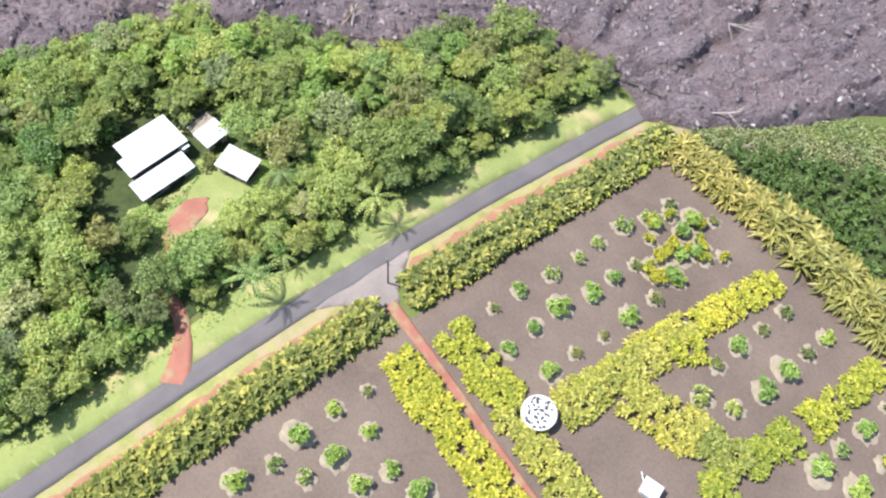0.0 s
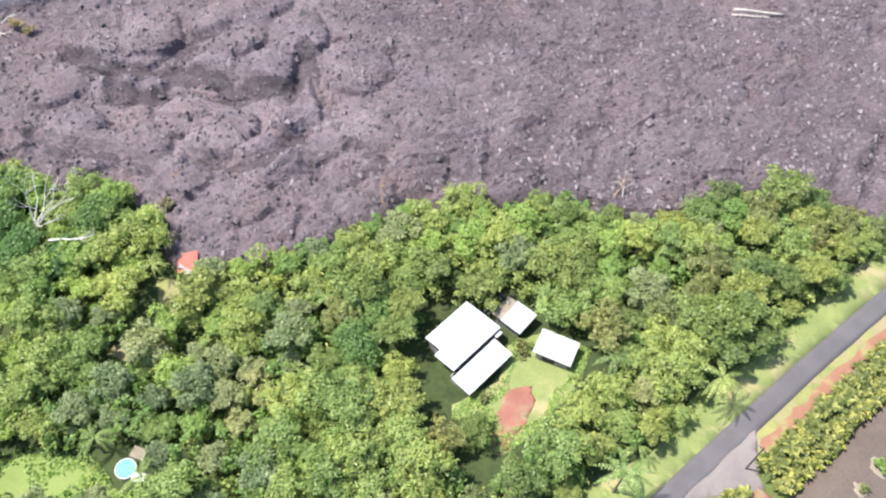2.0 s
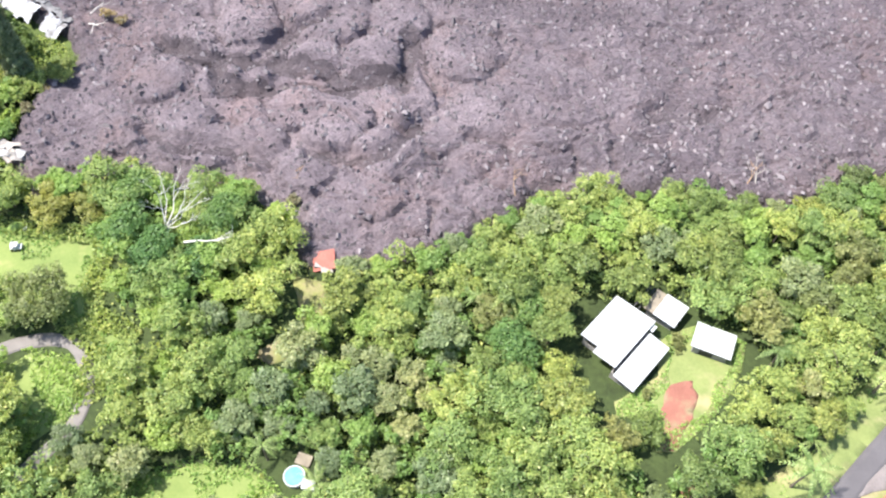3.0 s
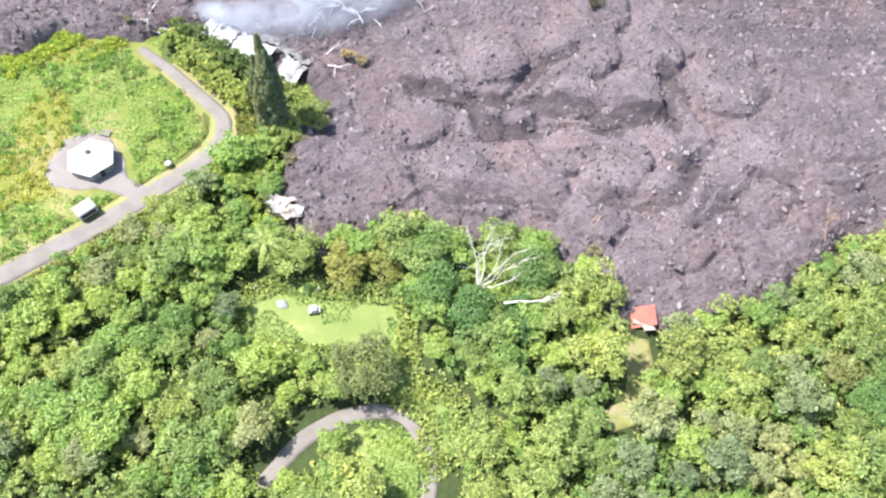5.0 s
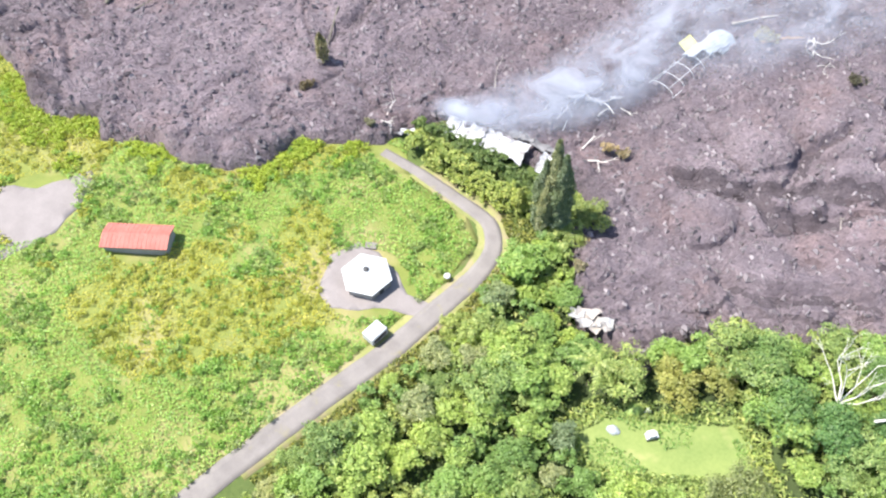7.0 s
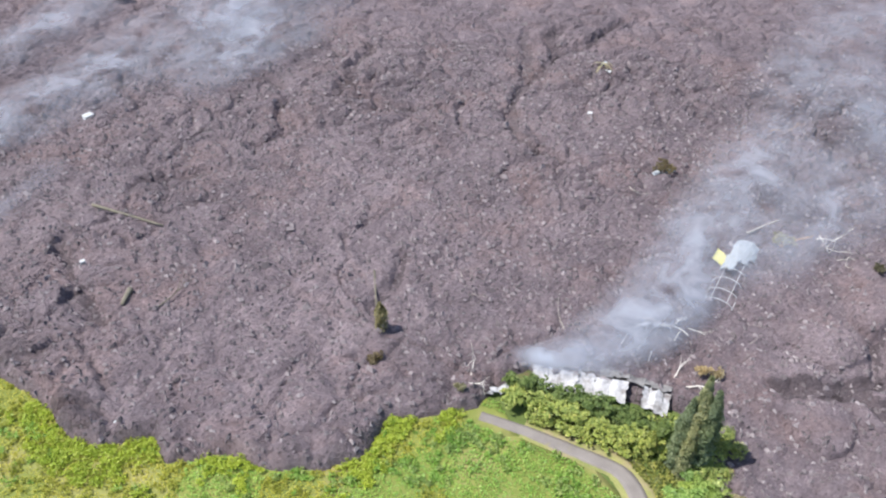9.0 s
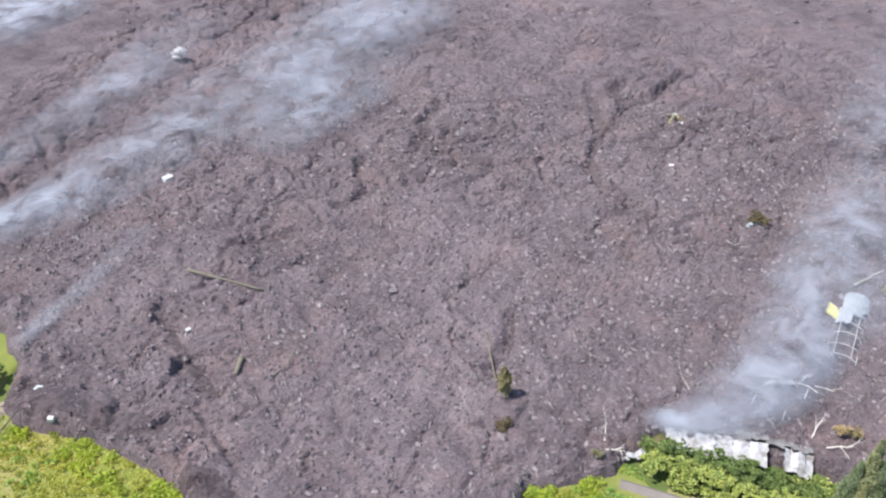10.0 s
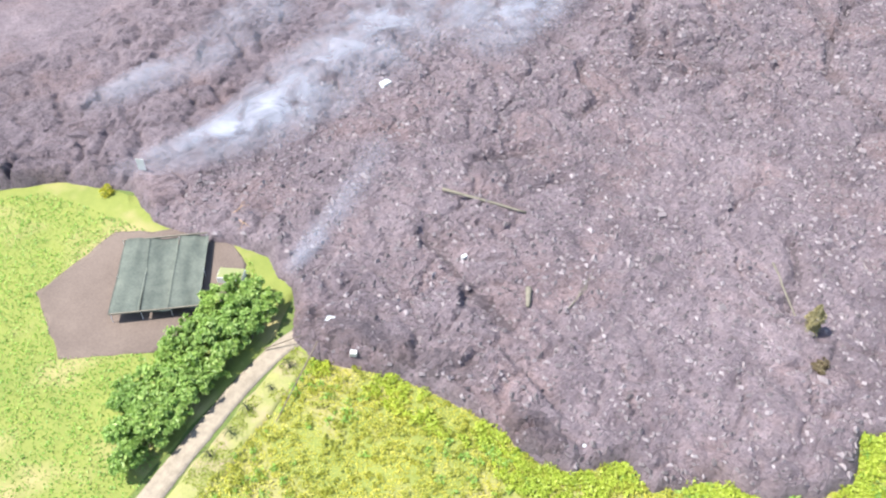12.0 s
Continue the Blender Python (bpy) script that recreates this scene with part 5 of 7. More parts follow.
lathe(bm, [(0.62, 3.9), (0.62, 4.12), (0.5, 4.2), (0.15, 4.32)], 12)
part("roof_vent", bm, MAT_DARK, round_house, "grey domed vent at the peak of the roof")
bm = bmesh.new()
ex, ey = 4.16 * math.cos(radians(0)), 4.16 * math.sin(radians(0))
box(bm, ex - 0.05, -0.5, 0.0, ex + 0.03, 0.5, 2.0)
part("door", bm, MAT_DARK, round_house)
bm = bmesh.new()
box(bm, -1.2, -0.8, 0.0, 1.2, 0.8, 0.35, 0.04)
deck = part("deck", bm, MAT_GRAVEL, None)
deck.matrix_world = pose(-253.6, -62.6, yz - 0.1, 0, 0, 35)
tagged(deck, "small pale wooden deck beside the round house", "deck")


def camper(x, y, turn):
    ob = thing("camper_trailer", x, y, float(ground(x, y)) + 0.08, turn, "small boxy white camper trailer parked by the gravel lane", "camper")
    bm = bmesh.new()
    box(bm, -1.95, -1.45, 0.5, 1.95, 1.45, 2.3, 0.12)
    part("body", bm, MAT_WHITE_ROOF, ob)
    bm = bmesh.new()
    box(bm, -1.75, -1.3, 2.305, 1.75, 1.3, 2.4, 0.04)
    part("roof_panel", bm, MAT_WHITE_ROOF, ob)
    for s in (-1, 1):
        bm = bmesh.new()
        box(bm, -1.6, s * 1.455 - 0.01, 0.95, 1.5, s * 1.455 + 0.01, 1.95)
        part("window", bm, MAT_DARK, ob)
        wheel = None
        bm = bmesh.new()
        bmesh.ops.create_cone(bm, cap_ends=True, segments=16, radius1=0.34, radius2=0.34, depth=0.22, matrix=pose(0, s * 1.0, 0.34, 90))
        wheel = part("wheel", bm, MAT_DARK, ob)
        bm = bmesh.new()
        bmesh.ops.create_cone(bm, cap_ends=True, segments=12, radius1=0.18, radius2=0.18, depth=0.24, matrix=pose(0, s * 1.0, 0.34, 90))
        part("rim", bm, MAT_STEEL, wheel)
    bm = bmesh.new()
    box(bm, -1.9, -1.0, 0.32, 1.9, 1.0, 0.49)
    part("chassis", bm, MAT_DARK, ob)
    bm = bmesh.new()
    beam(bm, (1.9, 0.6, 0.42), (2.9, 0, 0.42), 0.05)
    beam(bm, (1.9, -0.6, 0.42), (2.9, 0, 0.42), 0.05)
    beam(bm, (2.85, 0, 0.42), (2.85, 0, 0.0), 0.05)
    part("tow_bar", bm, MAT_DARK, ob)


camper(-237.1, -76.3, 92)

cistern = thing("small_tank", -236.9, -57.4, float(ground(-236.9, -57.4)), 0, "small dark green tank with a white lid", "tank")
bm = bmesh.new()
lathe(bm, [(0.75, -0.1), (0.78, 0.9), (0.7, 1.15)], 18)
part("body", bm, LEAF_DEEP, cistern, "dark green side")
bm = bmesh.new()
lathe(bm, [(0.72, 1.151), (0.6, 1.35), (0.15, 1.45)], 18)
part("lid", bm, MAT_WHITE_ROOF, cistern)

# red-roofed building in the meadow
barn = thing("barn", -286.5, -95.5, float(ground(-286.5, -95.5)), 41, "long low building with a faded red metal roof", "barn")
walls_box(-6.4, -2.6, 6.4, 2.6, -0.3, 2.2, 0.16, MAT_WALL, barn, [("n", -3.0, -1.0, 0.8, 1.8), ("n", 2.0, 4.0, 0.8, 1.8)])
sheet_roof("roof", -6.9, 0.0, 6.9, 3.1, 3.2, 2.35, MAT_RED_ROOF, barn, "y", 0.9)
sheet_roof("roof", -6.9, -3.1, 6.9, -0.002, 2.35, 3.2, MAT_RED_ROOF, barn, "y", 0.9)

# collapsed red roof half buried at the rim of the lava
wreck = thing("collapsed_shed", -145.3, -14.6, float(ground(-145.3, -14.6)), 38, "collapsed shed with a tilted red roof at the lava's edge", "shed")
wreck.scale = (1.2, 1.2, 1.5)
bm = bmesh.new()
box(bm, -1.9, -1.5, 0, 1.9, 1.5, 0.08)
bmesh.ops.transform(bm, matrix=pose(0, 0, 1.3, 22, -19, 8), verts=bm.verts)
part("roof", bm, MAT_RED_ROOF, wreck)
bm = bmesh.new()
box(bm, -1.4, -1.1, -0.5, 1.4, 1.1, 0.9)
part("wall", bm, MAT_WALL, wreck)
bm = bmesh.new()
box(bm, -0.8, -2.8, 0.2, 1.0, -1.2, 0.28)
bmesh.ops.transform(bm, matrix=pose(0, 0, 0.3, -20, 10, 20), verts=bm.verts)
part("fallen_panel", bm, MAT_DEAD, wreck)

# pool
pz = float(ground(-115.2, -43.5))
pool = thing("pool", -115.2, -43.5, pz, 0, "round above-ground pool with turquoise water", "pool")
bm = bmesh.new()
lathe(bm, [(1.75, -0.1), (1.75, 1.0)], 32)
part("pool_wall", bm, MAT_GREY_ROOF, pool)
mat_water, wn_, wl_, wb_ = material("turquoise_pool_water", 0.08)
ripple = noise_node(wn_, wl_, 1.2, 3)
wl_.new(ramp_node(wn_, wl_, ripple.outputs["Fac"], [(0.3, (0.10, 0.50, 0.52)), (0.7, (0.16, 0.60, 0.60))]), wb_.inputs["Base Color"])
bump_node(wn_, wl_, wb_, ripple.outputs["Fac"], 0.2, 0.02)
bm = bmesh.new()
lathe(bm, [(1.66, 0.95), (1.66, 1.02)], 32)
part("water", bm, mat_water, pool)
bm = bmesh.new()
rows = [[bm.verts.new(p) for p in ring_points(r, z, 32)] for r, z in ((1.78, 0.98), (1.78, 1.08), (1.6, 1.08), (1.6, 1.0))]
for a, b in zip(rows, rows[1:] + rows[:1]):
    for k in range(32):
        bm.faces.new((a[k], a[(k + 1) % 32], b[(k + 1) % 32], b[k]))
part("rim", bm, MAT_WHITE_ROOF, pool)
bm = bmesh.new()
box(bm, -1.1, -0.8, -0.1, 1.1, 0.8, 0.9, 0.04)
step_box = part("pool_box", bm, MAT_WHITE_ROOF, None)
step_box.matrix_world = pose(-112.6, -42.6, float(ground(-112.6, -42.6)), 0, 0, 40)
tagged(step_box, "white equipment box beside the pool", "box")
bm = bmesh.new()
box(bm, -1.3, -1.0, -0.1, 1.3, 1.0, 0.5, 0.04)
platform = part("pool_deck", bm, MAT_MULCH, None)
platform.matrix_world = pose(-116.6, -40.6, float(ground(-116.6, -40.6)), 0, 0, 30)
tagged(platform, "pale wooden deck beside the pool", "deck")


# camp in the clearing
def tent(x, y, turn, size, mat, label):
    ob = thing("tent", x, y, float(ground(x, y)) + 0.03, turn, label, "tent", "camp in the clearing")
    bm = bmesh.new()
    n, rows = 12, []
    for i in range(7):
        s = i / 6 * math.pi
        rows.append([bm.verts.new((size * (i / 3 - 1), size * 0.8 * math.cos(math.pi * k / (n - 1)) * (0.35 + 0.65 * math.sin(s)), size * 0.75 * math.sin(math.pi * k / (n - 1)) * (0.3 + 0.7 * math.sin(s)))) for k in range(n)])
    for a, b in zip(rows, rows[1:]):
        for k in range(n - 1):
            bm.faces.new((a[k], a[k + 1], b[k + 1], b[k]))
    bm.faces.new(rows[0])
    bm.faces.new(rows[-1][::-1])
    part("canopy", bm, mat, ob)
    bm = bmesh.new()
    beam(bm, (-size * 0.7, 0, 0), (-size * 0.7, 0, size * 0.5), 0.03)
    part("pole", bm, MAT_STEEL, ob)


tent(-193.6, -60.4, 20, 1.2, MAT_TARP, "pale grey tent in the mown clearing")
tent(-193.2, -54.8, 60, 1.6, LEAF_LIME, "lime green tarpaulin over a low heap at the wood's edge")
tent(-191.4, -53.4, 110, 0.9, MAT_WHITE_ROOF, "small white tent at the wood's edge")
car = thing("utility_cart", -188.2, -56.9, float(ground(-188.2, -56.9)) + 0.03, 55, "small white and grey utility cart parked on the grass", "cart")
bm = bmesh.new()
box(bm, -1.1, -0.65, 0.35, 1.1, 0.65, 0.85, 0.08)
part("body", bm, MAT_GREY_ROOF, car)
bm = bmesh.new()
box(bm, -0.9, -0.62, 1.45, 0.5, 0.62, 1.55, 0.04)
part("canopy", bm, MAT_WHITE_ROOF, car)
for x, y in ((-0.85, -0.58), (-0.85, 0.58), (0.45, -0.58), (0.45, 0.58)):
    bm = bmesh.new()
    beam(bm, (x, y, 0.8), (x, y, 1.46), 0.03)
    part("post", bm, MAT_STEEL, car)
for x in (-0.75, 0.75):
    for y in (-0.62, 0.62):
        bm = bmesh.new()
        bmesh.ops.create_cone(bm, cap_ends=True, segments=14, radius1=0.3, radius2=0.3, depth=0.2, matrix=pose(x, y, 0.3, 90))
        part("wheel", bm, MAT_DARK, car)

# utility pole
upole = thing("utility_pole", -49.3, 34.1, float(ground(-49.3, 34.1)), 0, "tall dark wooden utility pole at the garden drive", "utility pole")
bm = bmesh.new()
beam(bm, (0, 0, -0.4), (0, 0, 8.8), 0.16, 10, 0.11)
part("post", bm, MAT_CHAR, upole)
bm = bmesh.new()
box(bm, -0.8, -0.06, 8.1, 0.8, 0.06, 8.24)
arm = part("crossarm", bm, MAT_CHAR, upole)
for x in (-0.65, 0.65):
    bm = bmesh.new()
    beam(bm, (x, 0, 8.24), (x, 0, 8.42), 0.05, 8)
    part("insulator", bm, MAT_STEEL, arm)


# ---- particular trees ----
def palm_kind(seed, height, fronds, reach):
    rng = np.random.default_rng(seed)
    s = np.linspace(0, 1, 8)
    lean = rng.uniform(-0.8, 0.8, 2)
    line = np.stack([lean[0] * s ** 2, lean[1] * s ** 2, s * height - 0.3], -1)
    tV, tF = tube(line, 0.17 - 0.06 * s + 0.1 * np.exp(-s * 12), 8)
    top = line[-1]
    V, F, base = [], [], 0
    for k in range(fronds):
        a = 2 * math.pi * (k * 0.382 + rng.uniform(-0.05, 0.05))
        rise = rng.uniform(-0.1, 1.0)
        L = reach * rng.uniform(0.85, 1.1)
        n = 12
        t = np.linspace(0.04, 1, n)
        out = L * t * (0.95 - 0.35 * rise * (1 - t))
        up = L * (0.75 * rise * t - (0.45 + 0.35 * rise) * t ** 2.2)
        c, q = math.cos(a), math.sin(a)
        rib = np.stack([top[0] + c * out, top[1] + q * out, top[2] + up], -1)
        side = np.array([-q, c, 0])
        for i in range(n - 1):
            w = 0.27 * math.sin(math.pi * (0.12 + 0.86 * t[i])) * reach / 2.6
            fwd = (rib[i + 1] - rib[i]) * 0.9
            for sgn in (-1, 1):
                tip = rib[i] + side * sgn * w + fwd * 0.7 + np.array([0, 0, -0.3 * w])
                tip2 = rib[i] + side * sgn * w * 0.95 + fwd * 1.15 + np.array([0, 0, -0.34 * w])
                V += [rib[i], rib[i] + fwd * 0.7, tip2, tip]
                F.append((base, base + 1, base + 2, base + 3))
                base += 4
    return mesh_from("trunk", tV, tF, MAT_BARK, True), mesh_from("crown", np.array(V), np.array(F), LEAF_PALM)


LEAF_PALM = leaf_material("palm_fronds", (0.125, 0.200, 0.060), (0.290, 0.395, 0.145), (0.43, 0.48, 0.24), 0.25)
PALMS = [palm_kind(401, 7.0, 12, 4.2), palm_kind(402, 6.4, 11, 3.9), palm_kind(403, 4.4, 10, 3.4)]
for x, y, k, turn, size in ((-60.8, 39.2, 1, 10, 1.25), (-60.6, 14.6, 0, 70, 1.2), (-114.4, 3.3, 0, 200, 1.1), (-75.6, 30.6, 1, 120, 1.0), (-120.7, -45.0, 2, 40, 1.1),
                            (-110.6, -41.0, 2, 150, 1.2), (-202.3, -56.4, 0, 30, 1.3), (-66, 47, 2, 80, 1.0), (-63.5, 22.0, 2, 220, 0.9), (-147, -21, 2, 10, 1.0), (-118, 0.5, 1, 80, 0.9),
                            (-72.5, 34, 2, 300, 1.1), (-127.5, -50, 2, 300, 0.8)):
    plant_tree("palm", PALMS[k], x, y, turn, size, "palm with arching light green fronds among the trees", "palm", "palms")
YOUNG = palm_kind(404, 1.6, 10, 1.3)
young_deep = YOUNG[1].copy()
young_deep.materials[0] = LEAF_DARK
for x, y, turn, size in ((-387.0, -96.9, 0, 1.35), (-387.0, -102.8, 60, 0.95), (-387.8, -108.8, 20, 1.3), (-387.2, -114.3, 90, 1.25), (-387.4, -119.8, 40, 1.25)):
    plant_tree("young_palm", (YOUNG[0], young_deep), x, y, turn, size, "dark young palm standing in yellow grass by the lane", "palm", "young palms")


def column_kind(seed, height, radius, count, mat):
    rng = np.random.default_rng(seed)
    s = np.linspace(0, 1, 7)
    tV, tF = tube(np.stack([0.1 * s, 0.1 * s, s * height * 0.95 - 0.3], -1), 0.28 * (1 - 0.9 * s), 8)
    t = rng.random(count) ** 0.8
    a = rng.uniform(0, 2 * math.pi, count)
    env = radius * np.minimum(1.0, (1 - t) * 2.4 + 0.12) * (0.55 + 0.75 * vnoise(a * 2, t * height, 1.4, seed)) * (0.6 + 0.4 * np.sqrt(rng.random(count)))
    P = np.stack([env * np.cos(a), env * np.sin(a), 0.4 + t * (height - 0.4)], -1)
    N = unit(np.stack([np.cos(a), np.sin(a), np.full(count, 0.35)], -1) + 0.45 * rng.normal(size=(count, 3)))
    V, F = leaves(P, N, 0.30, rng, 2.6)
    return mesh_from("trunk", tV, tF, MAT_BARK, True), mesh_from("crown", V, F, mat)


LEAF_CONIFER = leaf_material("dull_conifer_needles", (0.105, 0.145, 0.085), (0.265, 0.310, 0.190), (0.40, 0.42, 0.28))
COLUMNS = [column_kind(411, 26.5, 2.2, 6400, LEAF_CONIFER), column_kind(412, 23.0, 2.1, 5600, LEAF_CONIFER), column_kind(413, 8.5, 1.2, 1300, LEAF_DEEP)]
for x, y, k, size in ((-230.6, -34.2, 0, 1.0), (-228.4, -34.4, 1, 1.05), (-232.2, -35.2, 1, 0.9), (-230.4, -36.4, 1, 0.75), (-232.0, -33.4, 1, 0.85), (-237.4, -35.6, 2, 1.0)):
    plant_tree("conifer", COLUMNS[k], x, y, 37 * k, size, "tall narrow olive-green conifer beside the burning building" if k < 2 else "short dark green conifer", "conifer", "conifers by the lane")

OAKS = {"big": tree_kind(421, 9.0, 6.2, LEAF_OLIVE, 22, 3600, 0.36, 1.8), "gold": tree_kind(422, 6.5, 4.2, LEAF_GOLD, 14, 1900, 0.36), "deep": tree_kind(423, 8.5, 5.2, LEAF_FEATHER, 18, 2800, 0.36),
        "dome": tree_kind(424, 6.0, 4.0, LEAF_DEEP, 14, 2000, 0.34)}
for x, y, k, size, label in ((-171.3, -58.6, "big", 1.0, "large spreading olive-brown tree over the gravel lane"), (-190.2, -47.6, "gold", 1.0, "rounded yellow-green tree at the lava's edge"),
                             (-186.0, -41.0, "gold", 0.9, "rounded yellow-green tree at the lava's edge"), (-193.4, -45.6, "gold", 0.7, "small yellow-green tree at the lava's edge"),
                             (-181.5, -34.5, "deep", 1.0, "tall deep green tree at the lava's edge"), (-164.5, -24.5, "deep", 1.0, "tall deep green tree at the lava's edge"),
                             (-174.5, -40.0, "deep", 1.05, "spreading deep green tree in dense woodland"), (-166.5, -38.5, "deep", 1.0, "spreading deep green tree in dense woodland"),
                             (-159.5, -33.0, "deep", 0.9, "spreading deep green tree in dense woodland"), (-225.6, -27.6, "dome", 1.0, "dark rounded tree standing against the lava"),
                             (-110.5, 5.0, "deep", 0.9, "broad feathery green tree behind the house"), (-107, -2, "deep", 0.95, "broad feathery green tree behind the house")):
    plant_tree("large_tree", OAKS[k], x, y, 40 * size + x, size, label, "tree", "large trees")


# ---- leafy belts ----
def belt(name, centres, mat, leaf, seed, label, category, per=115):
    """A hedge or belt of shrubs as one plant mass with its stems."""
    rng = np.random.default_rng(seed)
    x0, y0 = centres[0][0], centres[0][1]
    z0 = float(ground(x0, y0))
    ob = thing(name, x0, y0, z0, 0, label, category)
    leaf_parts, stems = [], []
    for x, y, r, h in centres:
        z = float(ground(x, y)) - z0
        P, N = crown_points(rng, r, h * 0.2, h, 9, int(per * r * r), 0.6)
        leaf_parts.append(leaves(P + [x - x0, y - y0, z], N, leaf, rng, 1.8))
        stems.append(tube([(x - x0, y - y0, z - 0.2), (x - x0 + rng.uniform(-0.3, 0.3), y - y0, z + h * 0.6)], [0.14, 0.06], 5))
    V, F = joined(leaf_parts)
    attach("foliage", mesh_from("foliage", V, F, mat), ob)
    for V, F in stems:
        attach("stem", mesh_from("stem", V, F, MAT_BARK), ob)
    return ob


rng = np.random.default_rng(88)


def along(points, gap, radius, height, jitter):
    out = []
    for (ax, ay), (bx, by) in zip(points, points[1:]):
        n = max(1, int(math.hypot(bx - ax, by - ay) / gap))
        for k in range(n):
            t = (k + rng.uniform(0.2, 0.8)) / n
            out.append((ax + (bx - ax) * t + rng.uniform(-jitter, jitter), ay + (by - ay) * t + rng.uniform(-jitter, jitter), radius * rng.uniform(0.8, 1.2), height * rng.uniform(0.8, 1.15)))
    return out


belt("tall_hedge", along([(-398.2, -130), (-398.3, -100), (-399, -86)], 2.4, 2.9, 6.0, 0.6) + along([(-402, -126), (-402.5, -102), (-404.5, -84)], 2.6, 3.4, 6.2, 0.8) + along([(-407, -122), (-408, -102), (-409.5, -87)], 3.0, 3.0, 5.0, 0.9),
     LEAF_LIME, 0.5, 431, "tall bright green hedge of dense shrubs along the lane", "hedge")
belt("shrub_belt", along([(-269, -38), (-258, -35.5), (-247, -34.5), (-236, -35)], 1.9, 2.5, 4.6, 0.8) +
     along([(-262, -38.6), (-250, -37.8), (-240, -36.8)], 2.2, 1.7, 2.4, 0.4), LEAF_MID, 0.38, 432, "belt of glossy green shrubs between the lane and the burning building", "shrubs")
belt("shrub_belt", along([(-268, -33.5), (-256, -31.5), (-245, -30.0), (-236, -30.0)], 1.8, 2.5, 5.4, 0.9), LEAF_DEEP, 0.36, 435, "belt of tall deep green shrubs beside the burning building", "shrubs")
thicket("undergrowth", [(-240, -37), (-226, -34), (-226, -25), (-234, -22.5), (-246, -28)], 1500, LEAF_MID, 0.3, 2.6, 0.4, 77, "low green scrub under the conifers", "undergrowth")
belt("shrub_belt", along([(-227.5, -38), (-227, -46), (-224.5, -60), (-222, -75)], 2.4, 2.2, 3.6, 1.0) + along([(-221, -42), (-219, -50), (-213, -52), (-205, -53)], 2.6, 2.2, 3.6, 1.0),
     LEAF_LIME, 0.4, 433, "bright green shrubs between the lane and the lava", "shrubs")
thicket("weeds", [(-233, -43), (-240, -38.5), (-239, -36), (-226, -33), (-223, -50), (-224, -80), (-226, -110), (-231, -110), (-230, -60)], 7500, LEAF_HEDGE, 0.1, 1.5, 0.4, 71, "pale dry weeds beside the gravel lane", "weeds")


def meadow_keep(x, y):
    ok = (edge_distance(x, y, [(-236, -175), (-234.6, -100), (-233.2, -63), (-235.0, -45.5), (-250.5, -41.2), (-271, -43.2)], False) > 2.6)
    for a, b, r in ((-247.8, -69.5, 8.5), (-310, -106, 9), (-237, -76.3, 2.6), (-240, -67.5, 4), (-286.5, -95.5, 5.5)):
        ok &= (x - a) ** 2 + (y - b) ** 2 > r * r
    return ok & (y > -185) & ~((x < -383.8) & (y < -92)) & (lava_depth(x, y) < -0.2) & (edge_distance(x, y, [(-390, -89), (-391.8, -94), (-392.5, -105), (-391, -128)], False) > 2.4)


def greener(x, y):
    return meadow_keep(x, y) & (fbm(x, y, 26, 3, 81) + 0.0045 * (x + 285) > 0.44)


def golden(x, y):
    return meadow_keep(x, y) & (fbm(x, y, 26, 3, 81) + 0.0045 * (x + 285) < 0.47)


thicket("meadow_weeds", MEADOW, 95000, LEAF_MEADOW, 0.0, 0.9, 0.24, 72, "dense bright green weeds and low shrubs in the meadow", "weeds", greener, 2.0, 3.0, True)
thicket("meadow_weeds", MEADOW, 80000, LEAF_MEADOW_GOLD, 0.0, 0.6, 0.22, 73, "tall yellow-green grass and weeds in the meadow", "weeds", golden, 2.4, 3.2, True)


def scatter(count, area, seed, keep, low, high):
    """Places, radii and heights of low bushes inside the meadow."""
    rng = np.random.default_rng(seed)
    x, y = rng.uniform(area[0], area[1], count), rng.uniform(area[2], area[3], count)
    ok = inside(x, y, MEADOW) & keep(x, y)
    r = rng.uniform(low, high, count)
    return [(float(a), float(b), float(c), float(c * d)) for a, b, c, d in zip(x[ok], y[ok], r[ok], rng.uniform(0.7, 1.15, ok.sum()))]


def shrubby(x, y):
    return greener(x, y) & (fbm(x, y, 8, 3, 83) + 0.003 * (x + 270) > 0.47)


def rim_belt(x, y):
    return meadow_keep(x, y) & (lava_depth(x, y) > -3 - 9 * fbm(x, y, 14, 3, 87)) & (x < -274) & (fbm(x, y, 9, 3, 90) > 0.42)


canopy("low_shrubs", scatter(2600, (-372, -236, -150, -40), 91, shrubby, 0.6, 1.4), LEAF_MID, 74, "low green shrubs crowding the meadow", 32, 0.24)
canopy("low_shrubs", scatter(2600, (-372, -236, -150, -40), 92, shrubby, 0.6, 1.3), LEAF_MEADOW, 77, "bright green low shrubs crowding the meadow", 32, 0.24)
canopy("low_shrubs", scatter(4200, (-392, -240, -160, -45), 93, golden, 0.5, 1.2), LEAF_MEADOW_GOLD, 78, "yellow-green tussocks and low shrubs in the meadow", 26, 0.22)
canopy("low_shrubs", scatter(2200, (-392, -240, -160, -45), 94, lambda x, y: golden(x, y) & (fbm(x, y, 11, 3, 88) > 0.5), 0.5, 1.2), LEAF_MEADOW, 79, "green tussocks and low shrubs in the yellow meadow", 26, 0.22)
canopy("rim_weeds", scatter(6500, (-392, -274, -100, -45), 95, rim_belt, 0.6, 1.4), LEAF_RIM, 86, "bright lime green weeds crowding the meadow's edge against the lava", 30, 0.24)
